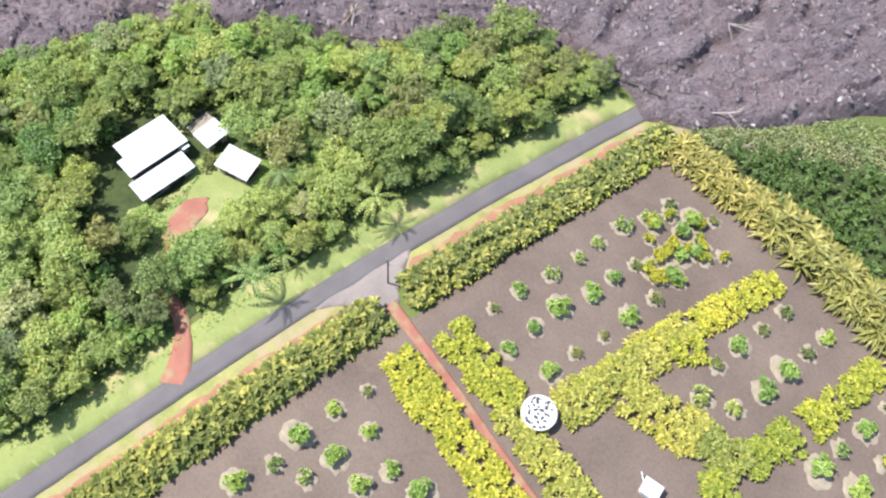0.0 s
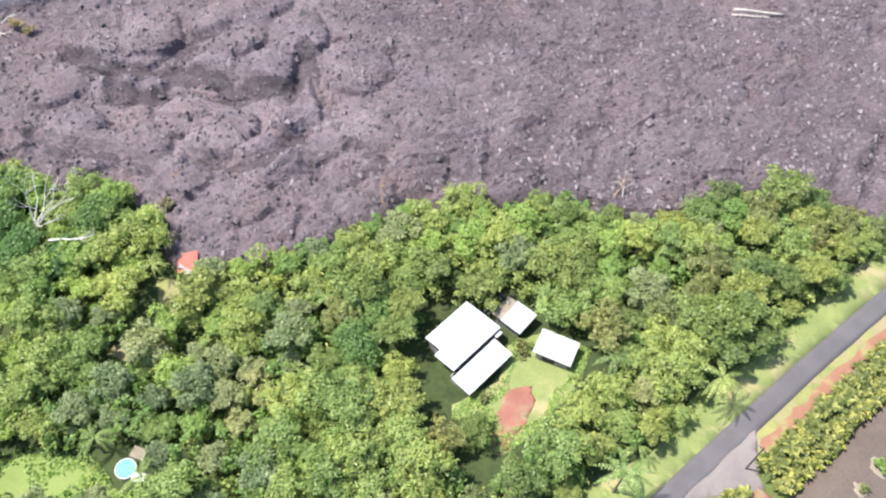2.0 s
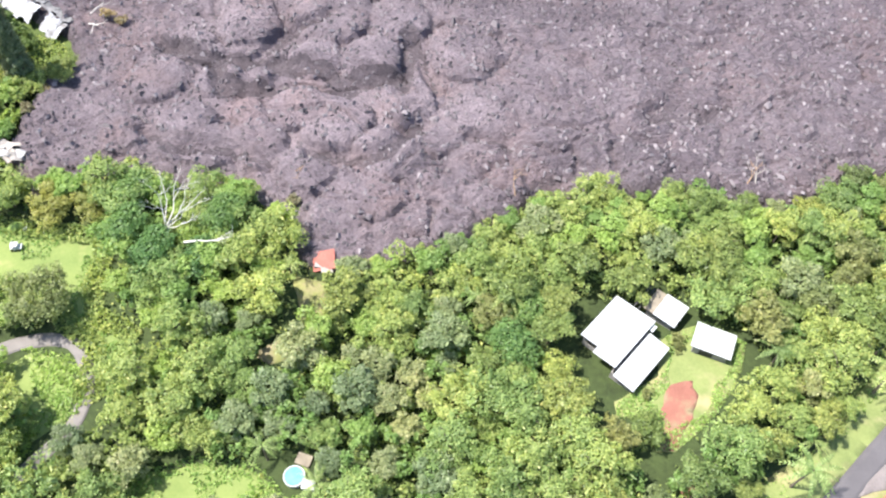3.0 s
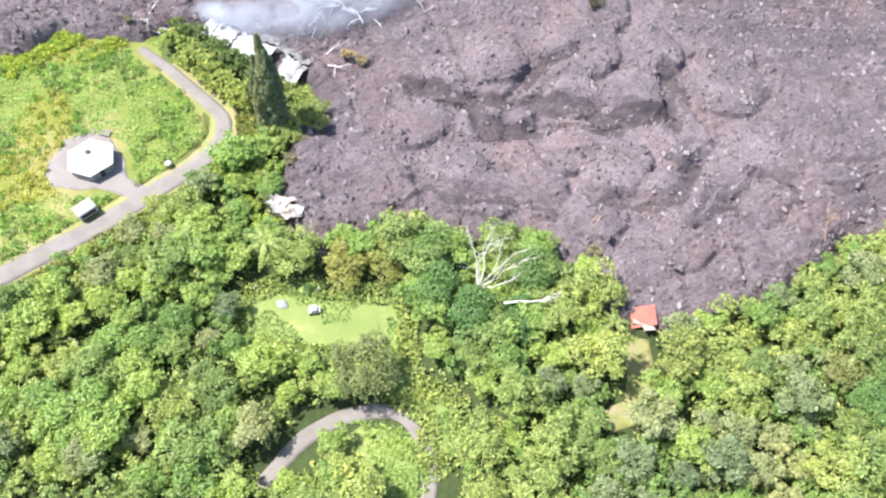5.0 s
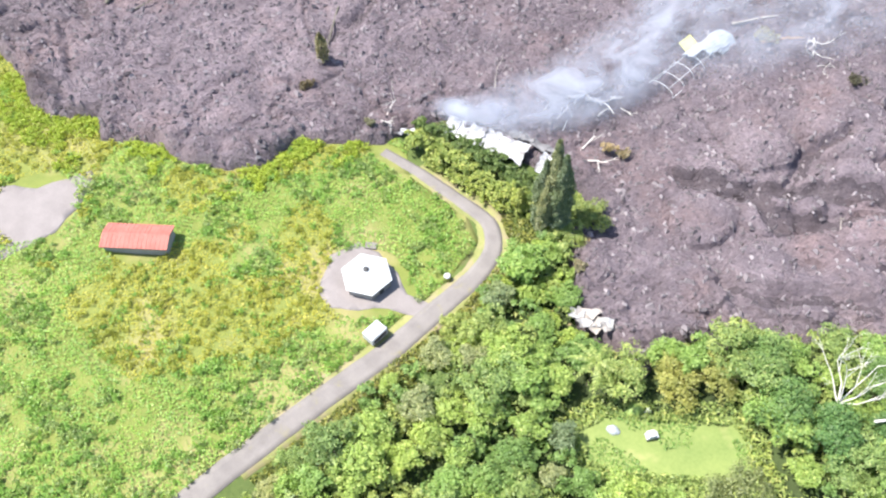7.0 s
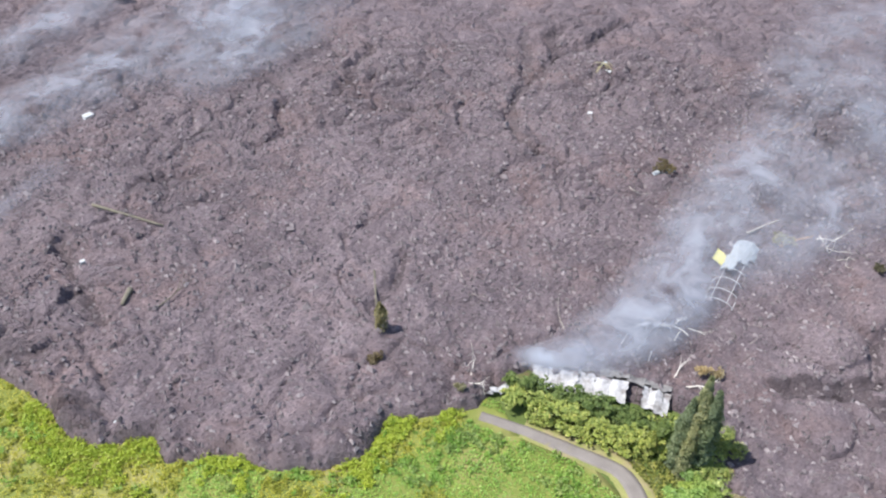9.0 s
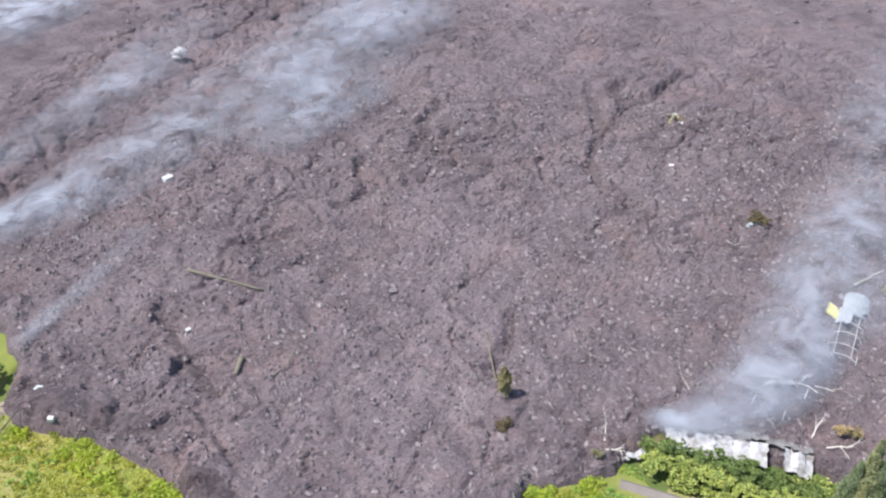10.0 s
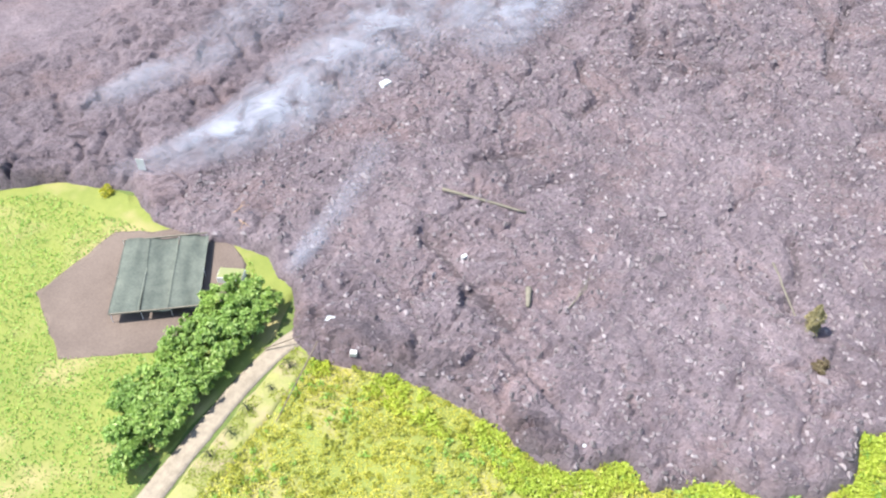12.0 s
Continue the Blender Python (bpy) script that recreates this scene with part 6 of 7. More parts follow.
thicket("weeds", [(-500, -110), (-470, -84), (-440, -82), (-425, -80), (-412, -78), (-404, -84), (-394, -130), (-392, -170), (-500, -170)], 30000, LEAF_MEADOW, 0.0, 0.7, 0.26, 75,
        "rough green grass behind the tall hedge", "weeds", lambda x, y: (lava_depth(x, y) < -0.3) & ~inside(x, y, YARD_WEST), 2.0, 0.9, True)
thicket("lawn_weeds", LAWN_CAMP, 2600, LEAF_LIME, 0.0, 0.5, 0.34, 78, "tufts of bright grass and weeds in the clearing", "weeds", lambda x, y: fbm(x, y, 6, 2, 79) > 0.45, 1.8, 1.6)
thicket("lawn_weeds", [(-149, -64), (-153, -60.5), (-160, -60), (-166.5, -65), (-168, -74), (-158, -79), (-147, -78)], 1500, LEAF_LIME, 0.0, 0.6, 0.36, 82, "tufts of grass and weeds inside the lane", "weeds",
        lambda x, y: fbm(x, y, 5, 2, 83) > 0.42, 1.8, 1.6)
thicket("lawn_weeds", [(-135, -66), (-129, -53), (-122, -47), (-108, -43), (-107, -50), (-116, -57), (-124, -68)], 1300, LEAF_LIME, 0.0, 0.5, 0.34, 84, "tufts of grass and weeds round the pool", "weeds",
        lambda x, y: (fbm(x, y, 5, 2, 85) > 0.42) & ((x + 115.2) ** 2 + (y + 43.5) ** 2 > 9), 1.8, 1.6)
thicket("lawn_edge_scrub", [(-206, -72), (-204, -54), (-180, -38), (-160, -44), (-146, -50), (-146, -68), (-170, -60), (-190, -70)], 6500, LEAF_MID, 0.1, 1.7, 0.4, 80,
        "low green scrub round the edge of the clearing", "undergrowth", lambda x, y: (edge_distance(x, y, LAWN_CAMP) < 2.0) & (lava_depth(x, y) < -1), 2.0, 1.0)
thicket("lawn_weeds", YARD, 2600, LEAF_LIME, 0.0, 0.7, 0.24, 96, "tufts of grass and weeds round the edge of the yard", "weeds",
        lambda x, y: (edge_distance(x, y, YARD) < 0.6 + 3.2 * fbm(x, y, 5, 2, 97)) & ((x + 94.8) ** 2 + (y - 14.2) ** 2 > 60), 1.8, 1.4, True)
thicket("verge_weeds", [(-389.4, -92), (-384, -92), (-382.6, -130), (-388.6, -130)], 2600, LEAF_MEADOW_GOLD, 0.0, 0.4, 0.2, 98, "short yellow grass round the young palms", "weeds",
        lambda x, y: fbm(x, y, 4, 2, 99) > 0.42, 2.2, 2.4, True)
thicket("verge_weeds", VERGE_W, 2600, LEAF_LIME, 0.0, 0.5, 0.3, 76, "tufts of green grass at the wood's edge", "weeds", lambda x, y: (x < -59.8) & (y > -30))


# dry, scorched scrub where the lava meets the trees
def rim_keep(x, y):
    d = lava_depth(x, y)
    return (d > -1.8) & (d < 1.6) & (fbm(x, y, 9, 2, 91) > 0.5)


thicket("dry_scrub", [(-230, -60), (-230, -15), (-150, 0), (-120, 60), (-60, 115), (-40, 108), (-60, 90), (-120, 20), (-140, -30), (-200, -60)], 3000, LEAF_DRY, 0.3, 2.2, 0.42, 92,
        "dry scorched scrub along the rim of the lava", "dry scrub", rim_keep)
belt("garden_bush", [(-89.8, 22.2, 1.6, 2.2), (-88.8, 21.0, 1.2, 1.6), (-86.5, 10.0, 1.2, 1.4)], LEAF_OLIVE, 0.3, 434, "rounded olive bush between the house and its sheds", "bush")


# ---- rubble and wreckage on the lava ----
def on_lava(x, y):
    return float(lava_height(np.array([float(x)]), np.array([float(y)]))[0])


def rocks(name, n, area, low, high, seed, mat, label, keep=None):
    """Angular blocks strewn over the flow, joined."""
    rng = np.random.default_rng(seed)
    x, y = rng.uniform(area[0], area[1], n * 2), rng.uniform(area[2], area[3], n * 2)
    d = lava_depth(x, y)
    ok = d > 0.5
    if keep is not None:
        ok &= keep(x, y)
    x, y = x[ok][:n], y[ok][:n]
    m = len(x)
    z = lava_height(x, y)
    size = low + (high - low) * rng.random(m) ** 3.0
    base = np.array([(-0.45, 0.05, 0.8), (0.4, -0.1, 0.7), (-1, -0.75, -0.35), (1, -0.7, -0.35), (0.95, 0.75, -0.35), (-0.9, 0.8, -0.35)], float)
    tri = np.array([(0, 2, 3), (0, 3, 1), (1, 3, 4), (1, 4, 5), (1, 5, 0), (0, 5, 2)])
    a = rng.uniform(0, 2 * math.pi, m)
    V = base[None] * rng.uniform(0.6, 1.25, (m, len(base), 1)) * size[:, None, None] * np.stack([np.ones(m), rng.uniform(0.55, 1, m), rng.uniform(0.5, 0.9, m)], -1)[:, None]
    c, s = np.cos(a)[:, None], np.sin(a)[:, None]
    V = np.stack([V[..., 0] * c - V[..., 1] * s, V[..., 0] * s + V[..., 1] * c, V[..., 2]], -1)
    V += np.stack([x, y, z + size * 0.25], -1)[:, None]
    F = (np.arange(m)[:, None, None] * len(base) + tri[None]).reshape(-1, 3)
    return tagged(attach(name, mesh_from(name, V.reshape(-1, 3), F, mat)), label, "rocks", kind="stuff")


def rubble_material(name, dark, light, pale):
    m, n, l, b = material(name, 0.85)
    geo = n.new("ShaderNodeNewGeometry")
    col = ramp_node(n, l, geo.outputs["Random Per Island"], [(0.0, dark), (0.7, light), (1.0, pale)])
    t = noise_node(n, l, 3.0, 4)
    col = mix_node(n, l, 0.5, col, ramp_node(n, l, t.outputs["Fac"], [(0.3, (0.6, 0.6, 0.6)), (0.7, (1.3, 1.3, 1.3))]), "MULTIPLY")
    l.new(col, b.inputs["Base Color"])
    bump_node(n, l, b, t.outputs["Fac"], 0.5, 0.1)
    return m


MAT_BLOCKS = rubble_material("lava_blocks", (0.082, 0.070, 0.075), (0.178, 0.154, 0.162), (0.260, 0.228, 0.236))
MAT_SLABS = rubble_material("lava_slabs", (0.085, 0.072, 0.077), (0.165, 0.143, 0.149), (0.22, 0.19, 0.197))
rocks("rubble", 46000, (-440, 10, -95, 175), 0.2, 0.78, 501, MAT_BLOCKS, "loose blocks of grey clinker strewn over the lava", lambda x, y: y < 0.35 * (x + 440) + 70)
rocks("rubble", 700, (-440, 10, -95, 175), 0.45, 1.35, 502, MAT_SLABS, "larger broken slabs of grey lava", lambda x, y: fbm(x, y, 20, 2, 95) > 0.45)
rocks("rubble", 3000, (-620, -200, 60, 330), 0.4, 1.3, 503, MAT_SLABS, "blocks of clinker on the distant lava")


def lava_lobe(name, poly, mat, lift, label, seed):
    """A younger tongue of lava lying over the older crust."""
    xs, ys = [p[0] for p in poly], [p[1] for p in poly]
    X, Y = np.arange(min(xs) - 2, max(xs) + 2, 0.8), np.arange(min(ys) - 2, max(ys) + 2, 0.8)

    def depth(x, y):
        d = edge_distance(x, y, poly)
        return np.where(inside(x, y, poly), d, -d) + 2.4 * (fbm(x, y, 5, 3, seed) - 0.5)

    def h(x, y):
        d = depth(x, y)
        base = lava_height(x, y)
        return np.where(d > 0, base + lift * np.clip(d / 1.2, 0, 1) + 0.5 * (fbm(x, y, 3, 2, seed + 4) - 0.3), base - 0.4)
    V, F = grid_sheet(X, Y, h, lambda x, y: depth(x, y) > -0.6)
    return tagged(attach(name, mesh_from(name, V, F, mat)), label, "lava", kind="structure")


lava_lobe("lava_lobe", [(-345, -89), (-338, -91), (-332, -89), (-333, -84), (-340, -83), (-346, -86)], MAT_LAVA_FRONT, 0.2, "smooth dark lobe at the front of the lava", 604)
lava_lobe("lava_lobe", [(-395, -90), (-386, -92), (-376, -88), (-364, -87), (-352, -84), (-353, -79), (-366, -81), (-380, -82), (-393, -84)], MAT_LAVA_FRONT, 0.2,
          "darker lumpy front of the lava", 605)


def channel_floor(line, width, seed):
    """A dark sheet on a channel's floor, its colour standing in for shade."""
    xs, ys = [p[0] for p in line], [p[1] for p in line]
    X, Y = lx[(lx > min(xs) - 9) & (lx < max(xs) + 9)], ly[(ly > min(ys) - 9) & (ly < max(ys) + 9)]

    def depth(x, y):
        return width * (0.45 + 1.1 * fbm(x, y, 8, 3, seed)) - edge_distance(*winding(x, y), line, False) - 2.4 * (fbm(x, y, 4.5, 3, 61, 0.6) - 0.5)

    def h(x, y):
        return lava_height(x, y) + np.where(depth(x, y) > 0, 0.12, -0.5)
    V, F = grid_sheet(X, Y, h, lambda x, y: (depth(x, y) > -0.2) & (lava_depth(x, y) > 1.5))
    if len(F):
        tagged(attach("lava_channel", mesh_from("lava_channel", V, F, MAT_LAVA_SHADE)), "sunken channel in the lava, coloured dark for its shade", "lava", kind="structure")


WIDE = {0: 2.0, 1: 1.9, 2: 1.7, 5: 1.6, 11: 3.0, 12: 2.2, 13: 2.6, 14: 1.2}
for k, line in enumerate(CHANNELS):
    channel_floor(line, WIDE.get(k, 1.0), 640 + k)


def branch_arrays(rng, start, heading, length, girth, depth, spread, lift):
    pieces = []
    n = 5
    t = np.linspace(0, 1, n)
    d = np.array(heading, float)
    wob = np.cumsum(rng.normal(size=(n, 3)) * length * 0.05, axis=0)
    line = np.array(start) + d * length * t[:, None] + wob * t[:, None]
    pieces.append(tube(line, girth * (1 - 0.65 * t), 5))
    if depth:
        for k in range(rng.integers(2, 4)):
            i = rng.integers(2, n)
            nd = unit(d + spread * rng.normal(size=3) + [0, 0, lift])
            pieces += branch_arrays(rng, line[i], nd, length * rng.uniform(0.45, 0.7), girth * 0.5, depth - 1, spread, lift)
    return pieces


def dead_tree(x, y, z, heading, length, girth, mat, label, seed, depth=2, spread=0.55, lift=0.15, name="dead_tree"):
    rng = np.random.default_rng(seed)
    ob = thing(name, x, y, z, 0, label, "dead tree", "dead trees")
    parts_ = branch_arrays(rng, (0, 0, -0.2), unit(np.array(heading, float)), length, girth, depth, spread, lift)
    V, F = parts_[0]
    attach("trunk", mesh_from("trunk", V, F, mat, True), ob)
    for V, F in parts_[1:]:
        attach("branch", mesh_from("branch", V, F, mat, True), ob)
    return ob


gz = float(ground(-166.5, -30.5))
fork = thing("dead_tree", -168.8, -34.2, gz, 0, "tall bleached dead tree with a fan of forked bare branches", "dead tree", "dead trees")
V, F = tube([(0, 0, -0.3), (0.1, 0.1, 3.0), (0.0, 0.4, 6.2)], [0.42, 0.36, 0.28], 8)
attach("trunk", mesh_from("trunk", V, F, MAT_WHITEWOOD, True), fork)
rng = np.random.default_rng(706)
for heading, length in (((-0.75, 0.45, 0.5), 7.0), ((-0.35, 0.8, 0.6), 7.5), ((0.02, 0.75, 0.75), 8.5), ((0.35, 0.7, 0.6), 7.5), ((0.7, 0.35, 0.55), 5.5), ((-0.1, 0.2, 1.0), 6.0)):
    for V, F in branch_arrays(rng, (0, 0.4, 5.9), unit(np.array(heading)), length, 0.15, 3, 0.42, 0.12):
        attach("branch", mesh_from("branch", V, F, MAT_WHITEWOOD, True), fork)
dead_tree(-163.0, -33.2, gz + 7.2, (0.75, 0.6, 0.25), 6.0, 0.26, MAT_WHITEWOOD, "bleached dead limb lying across the tree crowns", 702, 2, 0.3, 0.1)
for x, y, hd, L, g, m, label, sd in (
        (-131.6, 22.8, (-0.5, 0.3, 0.8), 4.0, 0.2, MAT_SCORCH, "scorched orange-brown dead tree leaning over the lava", 703),
        (-101.8, 62.0, (-0.6, 0.5, 0.5), 4.2, 0.2, MAT_DEAD, "fallen bare tree at the lava's edge", 704),
        (-103.0, 60.5, (-0.2, 0.9, 0.3), 3.6, 0.18, MAT_SCORCH, "scorched fallen tree at the lava's edge", 705),
        (-78.0, 98.5, (0.2, 0.6, 0.7), 3.5, 0.2, MAT_CHAR, "charred tree stump with broken limbs at the lava's edge", 706),
        (-40.5, 108, (0.9, 0.3, 0.15), 7.0, 0.2, MAT_DEAD, "bleached fallen tree at the end of the road", 707),
        (-43.5, 110, (0.7, 0.8, 0.2), 6.0, 0.18, MAT_DEAD, "bleached fallen tree at the end of the road", 708),
        (-35.0, 119, (0.3, 0.9, 0.2), 5.0, 0.18, MAT_DEAD, "bleached broken branches on the lava", 709),
        (-168.0, -1.0, (-0.9, 0.3, 0.05), 3.2, 0.16, MAT_DEAD, "bleached splintered wood on the lava", 710),
        (-166.0, -3.5, (0.4, -0.9, 0.1), 3.5, 0.16, MAT_SCORCH, "scorched splintered wood on the lava", 711),
        (-187.5, 4.5, (-0.5, 0.85, 0.1), 3.0, 0.12, MAT_DEAD, "pale bare stick lying on the lava", 712),
        (-248.0, 4.2, (0.4, -0.4, 0.6), 3.5, 0.16, MAT_WHITEWOOD, "bleached bent branch standing out of the smoke", 713),
        (-241.0, 2.5, (0.8, -0.2, 0.2), 3.6, 0.15, MAT_WHITEWOOD, "bleached branches lying on the lava", 714),
        (-239.0, -14.0, (0.2, 0.9, 0.5), 5.0, 0.2, MAT_WHITEWOOD, "bare whitish branches beside the burning building", 715),
        (-236.0, -15.5, (0.9, 0.3, 0.3), 5.2, 0.2, MAT_WHITEWOOD, "bare whitish branches beside the burning building", 716),
        (-229.0, 1.6, (0.5, 0.6, 0.2), 3.0, 0.14, MAT_DEAD, "pale bare twigs on the lava", 717),
        (-222.0, 49.0, (0.6, -0.2, 0.25), 6.0, 0.22, MAT_WHITEWOOD, "fallen bare tree with white branches on the lava", 718),
        (-217.5, 45.0, (0.5, -0.8, 0.1), 6.5, 0.2, MAT_WHITEWOOD, "fallen bare tree with white branches on the lava", 719),
        (-221.0, 51.0, (0.55, -0.8, 0.12), 9.0, 0.3, MAT_WHITEWOOD, "large fallen bare tree with white branches on the lava", 732),
        (-244.0, 42.0, (0.5, 0.85, 0.1), 6.0, 0.18, MAT_DEAD, "bare grey branches on the lava", 720),
        (-241.5, 62.0, (0.7, 0.7, 0.2), 6.0, 0.18, MAT_DEAD, "bare grey branches on the lava", 721),
        (-246.0, 92.0, (0.8, 0.5, 0.2), 7.0, 0.2, MAT_SCORCH, "reddish bare branches on the lava", 722),
        (-294.8, -8.5, (0.75, -0.6, 0.06), 7.5, 0.15, MAT_DEAD, "long bare stick lying on the lava", 723),
        (-265.0, -13.5, (-0.5, 0.8, 0.1), 6.0, 0.15, MAT_DEAD, "bare grey branch lying on the lava", 724),
        (-272.5, 46.5, (0.8, -0.6, 0.1), 6.0, 0.2, MAT_DEAD, "broken pale branch on the lava", 725),
        (-345.5, -57.5, (0.2, 0.95, 0.2), 7.5, 0.2, MAT_GREYWOOD, "brown dead branch lying on the lava", 726),
        (-424.0, -69.5, (0.5, 0.4, 0.4), 3.0, 0.18, MAT_SCORCH, "brown dead tangle of branches on the lava", 727),
        (-421.5, -71.0, (0.7, -0.4, 0.3), 3.5, 0.16, MAT_SCORCH, "brown dead tangle of branches on the lava", 728),
        (-276.8, -36.5, (-0.4, 0.8, 0.4), 4.6, 0.18, MAT_WHITEWOOD, "bleached broken tree at the end of the lane", 729),
        (-276.0, -39.0, (0.8, 0.2, 0.25), 3.8, 0.16, MAT_WHITEWOOD, "bleached broken tree at the end of the lane", 730),
        (-63.0, 128, (0.85, 0.5, 0.05), 11.0, 0.2, MAT_DEAD, "long grey fallen trunk on the lava", 731)):
    dead_tree(x, y, on_lava(x, y), hd, L, g, m, label, sd)


def log(a, b, girth, mat, label, name="log"):
    za, zb = on_lava(*a) if lava_depth(np.array(a[0]), np.array(a[1])) > 0 else float(ground(*a)), on_lava(*b) if lava_depth(np.array(b[0]), np.array(b[1])) > 0 else float(ground(*b))
    t = np.linspace(0, 1, 9)
    z = za + (zb - za) * t
    for k, s in enumerate(t):
        px, py = a[0] + (b[0] - a[0]) * s, a[1] + (b[1] - a[1]) * s
        if lava_depth(np.array(px), np.array(py)) > 0:
            z[k] = max(z[k], on_lava(px, py) * 0.5 + z[k] * 0.5)
    line = np.stack([a[0] + (b[0] - a[0]) * t, a[1] + (b[1] - a[1]) * t, z + girth * 0.7 + (0.55 if name == "pole" else 0.0)], -1)
    V, F = tube(line, girth * (1 - 0.35 * t), 8)
    n = len(line)
    me = mesh_from(name, V, [F, np.array([[0, 7, 6, 5], [0, 5, 4, 3], [0, 3, 2, 1]]), np.array([[0, 1, 2, 3]]) + (n - 1) * 8, np.array([[3, 4, 5, 6], [3, 6, 7, 0]]) + (n - 1) * 8], mat, True)
    return tagged(attach(name, me), label, "log", "logs and poles")


log((-386, -39), (-366, -34.8), 0.42, MAT_GREYWOOD, "long greenish-grey fallen trunk on the lava")
log((-355, -56.5), (-353, -61), 0.7, MAT_GREYWOOD, "short thick grey log on the lava")
log((-128, 133.5), (-118.8, 142), 0.5, MAT_DEAD, "bleached white logs on the lava")
log((-127, 131.5), (-120, 138), 0.35, MAT_DEAD, "bleached white logs on the lava")
log((-237.5, 41), (-231.3, 52), 0.4, MAT_DEAD, "fallen grey trunk behind the wrecked greenhouse")
log((-229, 40.5), (-222.5, 49), 0.4, MAT_SCORCH, "scorched fallen trunk behind the wrecked greenhouse")
log((-394, -96.2), (-388.6, -90.6), 0.14, MAT_BARK, "fallen wooden pole lying across the lane", "pole")
log((-384.2, -91.2), (-381.4, -108.5), 0.17, MAT_BARK, "long fallen wooden pole in the yellow grass", "pole")
log((-312.3, -20), (-303, -33), 0.25, MAT_GREYWOOD, "thin bare trunk fallen against a snag on the lava")
log((-59.5, 101.5), (-52, 103.5), 0.22, MAT_CHAR, "charred pole at the end of the road", "pole")


# scorched snags still carrying some foliage
def snag(x, y, height, mat, label, seed, radius=1.3, count=300):
    rng = np.random.default_rng(seed)
    ob = thing("snag", x, y, on_lava(x, y), 0, label, "dead tree", "snags")
    V, F = tube([(0, 0, -0.4), (0.1, 0.05, height * 0.5), (0.3, 0.1, height)], [0.3, 0.2, 0.06], 7)
    attach("trunk", mesh_from("trunk", V, F, MAT_SCORCH, True), ob)
    P, N = crown_points(rng, radius, 0.5, height, 9, count, 0.5)
    V, F = leaves(P, N, 0.35, rng, 2.2)
    attach("foliage", mesh_from("foliage", V, F, mat), ob)


spire = column_kind(741, 8.0, 1.5, 900, LEAF_SPIRE)
burnt_spire = thing("snag", -300.8, -35.0, on_lava(-300.8, -35.0), 0, "half-burnt olive conifer snag standing in the lava", "dead tree", "snags")
attach("trunk", spire[0], burnt_spire)
attach("foliage", spire[1], burnt_spire)
snag(-297.0, -43.5, 1.6, LEAF_BURNT, "scorched dry shrub buried in the lava", 742, 2.2, 420)
dead_palm = thing("dead_palm", -301.8, 107.0, on_lava(-301.8, 107.0), 0, "dead palm clump with dry straw-coloured fronds in the lava", "palm")
wilted = palm_kind(743, 2.4, 11, 4.6)
wilted[1].materials[0] = LEAF_DRY
attach("trunk", wilted[0], dead_palm)
attach("crown", wilted[1], dead_palm)
snag(-265.0, 57.0, 3.0, LEAF_BURNT, "burnt clump of dry brush on the lava", 744, 3.8, 700)
snag(-234.0, -11.0, 2.0, LEAF_DRY, "dry yellow brush beside the burning building", 745, 2.2)
snag(-231.0, -9.5, 1.6, LEAF_DRY, "dry yellow brush beside the burning building", 746, 1.8)
snag(-229.0, 42.0, 1.3, LEAF_DRY, "dry tan brush behind the wrecked greenhouse", 754, 3.0, 420)
snag(-206.0, 41.0, 1.0, LEAF_BURNT, "burnt brown brush on the lava", 755, 2.6, 260)
snag(-276.6, -41.5, 1.6, LEAF_DRY, "dry yellow palm brush at the end of the lane", 747, 1.5)
snag(-223.0, -33.5, 1.5, LEAF_DRY, "dry leaves at the lava's edge", 748, 1.5)
snag(-219.0, -39.0, 1.8, LEAF_DRY, "dry leaves at the lava's edge", 749, 1.6)
snag(-160.5, -10.5, 2.2, LEAF_DRY, "dry orange brush at the lava's edge", 750, 2.0)
snag(-172.0, -15.0, 2.6, LEAF_DRY, "dry yellow brush at the lava's edge", 751, 2.0)
snag(-480.6, 61.3, 4.5, MAT_ASH, "bleached white bush standing far out on the lava", 752, 3.8, 1200)
snag(-457.0, -77.0, 2.6, LEAF_YELLOW, "yellow shrub at the edge of the lava", 753, 2.0)


def litter(name, x, y, size, mat, label, turn, tall=1.0, lift=0.0):
    bm = bmesh.new()
    box(bm, -size / 2, -size * 0.35, -0.3, size / 2, size * 0.35, size * 0.55 * tall, size * 0.06)
    for v in bm.verts:
        v.co.x += 0.12 * size * math.sin(3 * v.co.z + v.co.y)
    ob = part(name, bm, mat, None)
    ob.matrix_world = pose(x, y, (on_lava(x, y) if lava_depth(np.array(x), np.array(y)) > 0 else float(ground(x, y))) + lift, 8, -6, turn)
    return tagged(ob, label, name.replace("_", " "))


litter("white_appliance", -376.8, -89.6, 1.4, MAT_WHITE_ROOF, "white household appliance at the lava's edge", 20, 1.2)
litter("white_drum", -370.9, -55.8, 1.2, MAT_WHITE_ROOF, "white drum sitting in a hollow of the lava", 60, 1.6)
litter("white_car_shell", -422.0, -8.0, 2.8, MAT_WHITE_ROOF, "white car shell half buried in the lava", 70, 0.7)
litter("white_drum", -294.6, 75.2, 1.5, MAT_WHITE_ROOF, "white drum on the lava", 10, 1.2)
litter("boulder", -338.8, -18.5, 1.9, MAT_SLABS, "grey hollow boulder on the lava", 30, 0.7)
litter("metal_can", -330.0, -85.0, 0.9, MAT_TARP, "pale round can in the dark lava front", 0, 0.8)
litter("white_appliance", -303.5, 110.0, 2.4, MAT_TARP, "pale piece of wreckage beside the dead palms", 40, 0.6)
litter("white_appliance", -300.0, 104.5, 2.0, MAT_WHITE_ROOF, "white piece of wreckage beside the dead palms", 10, 0.6)
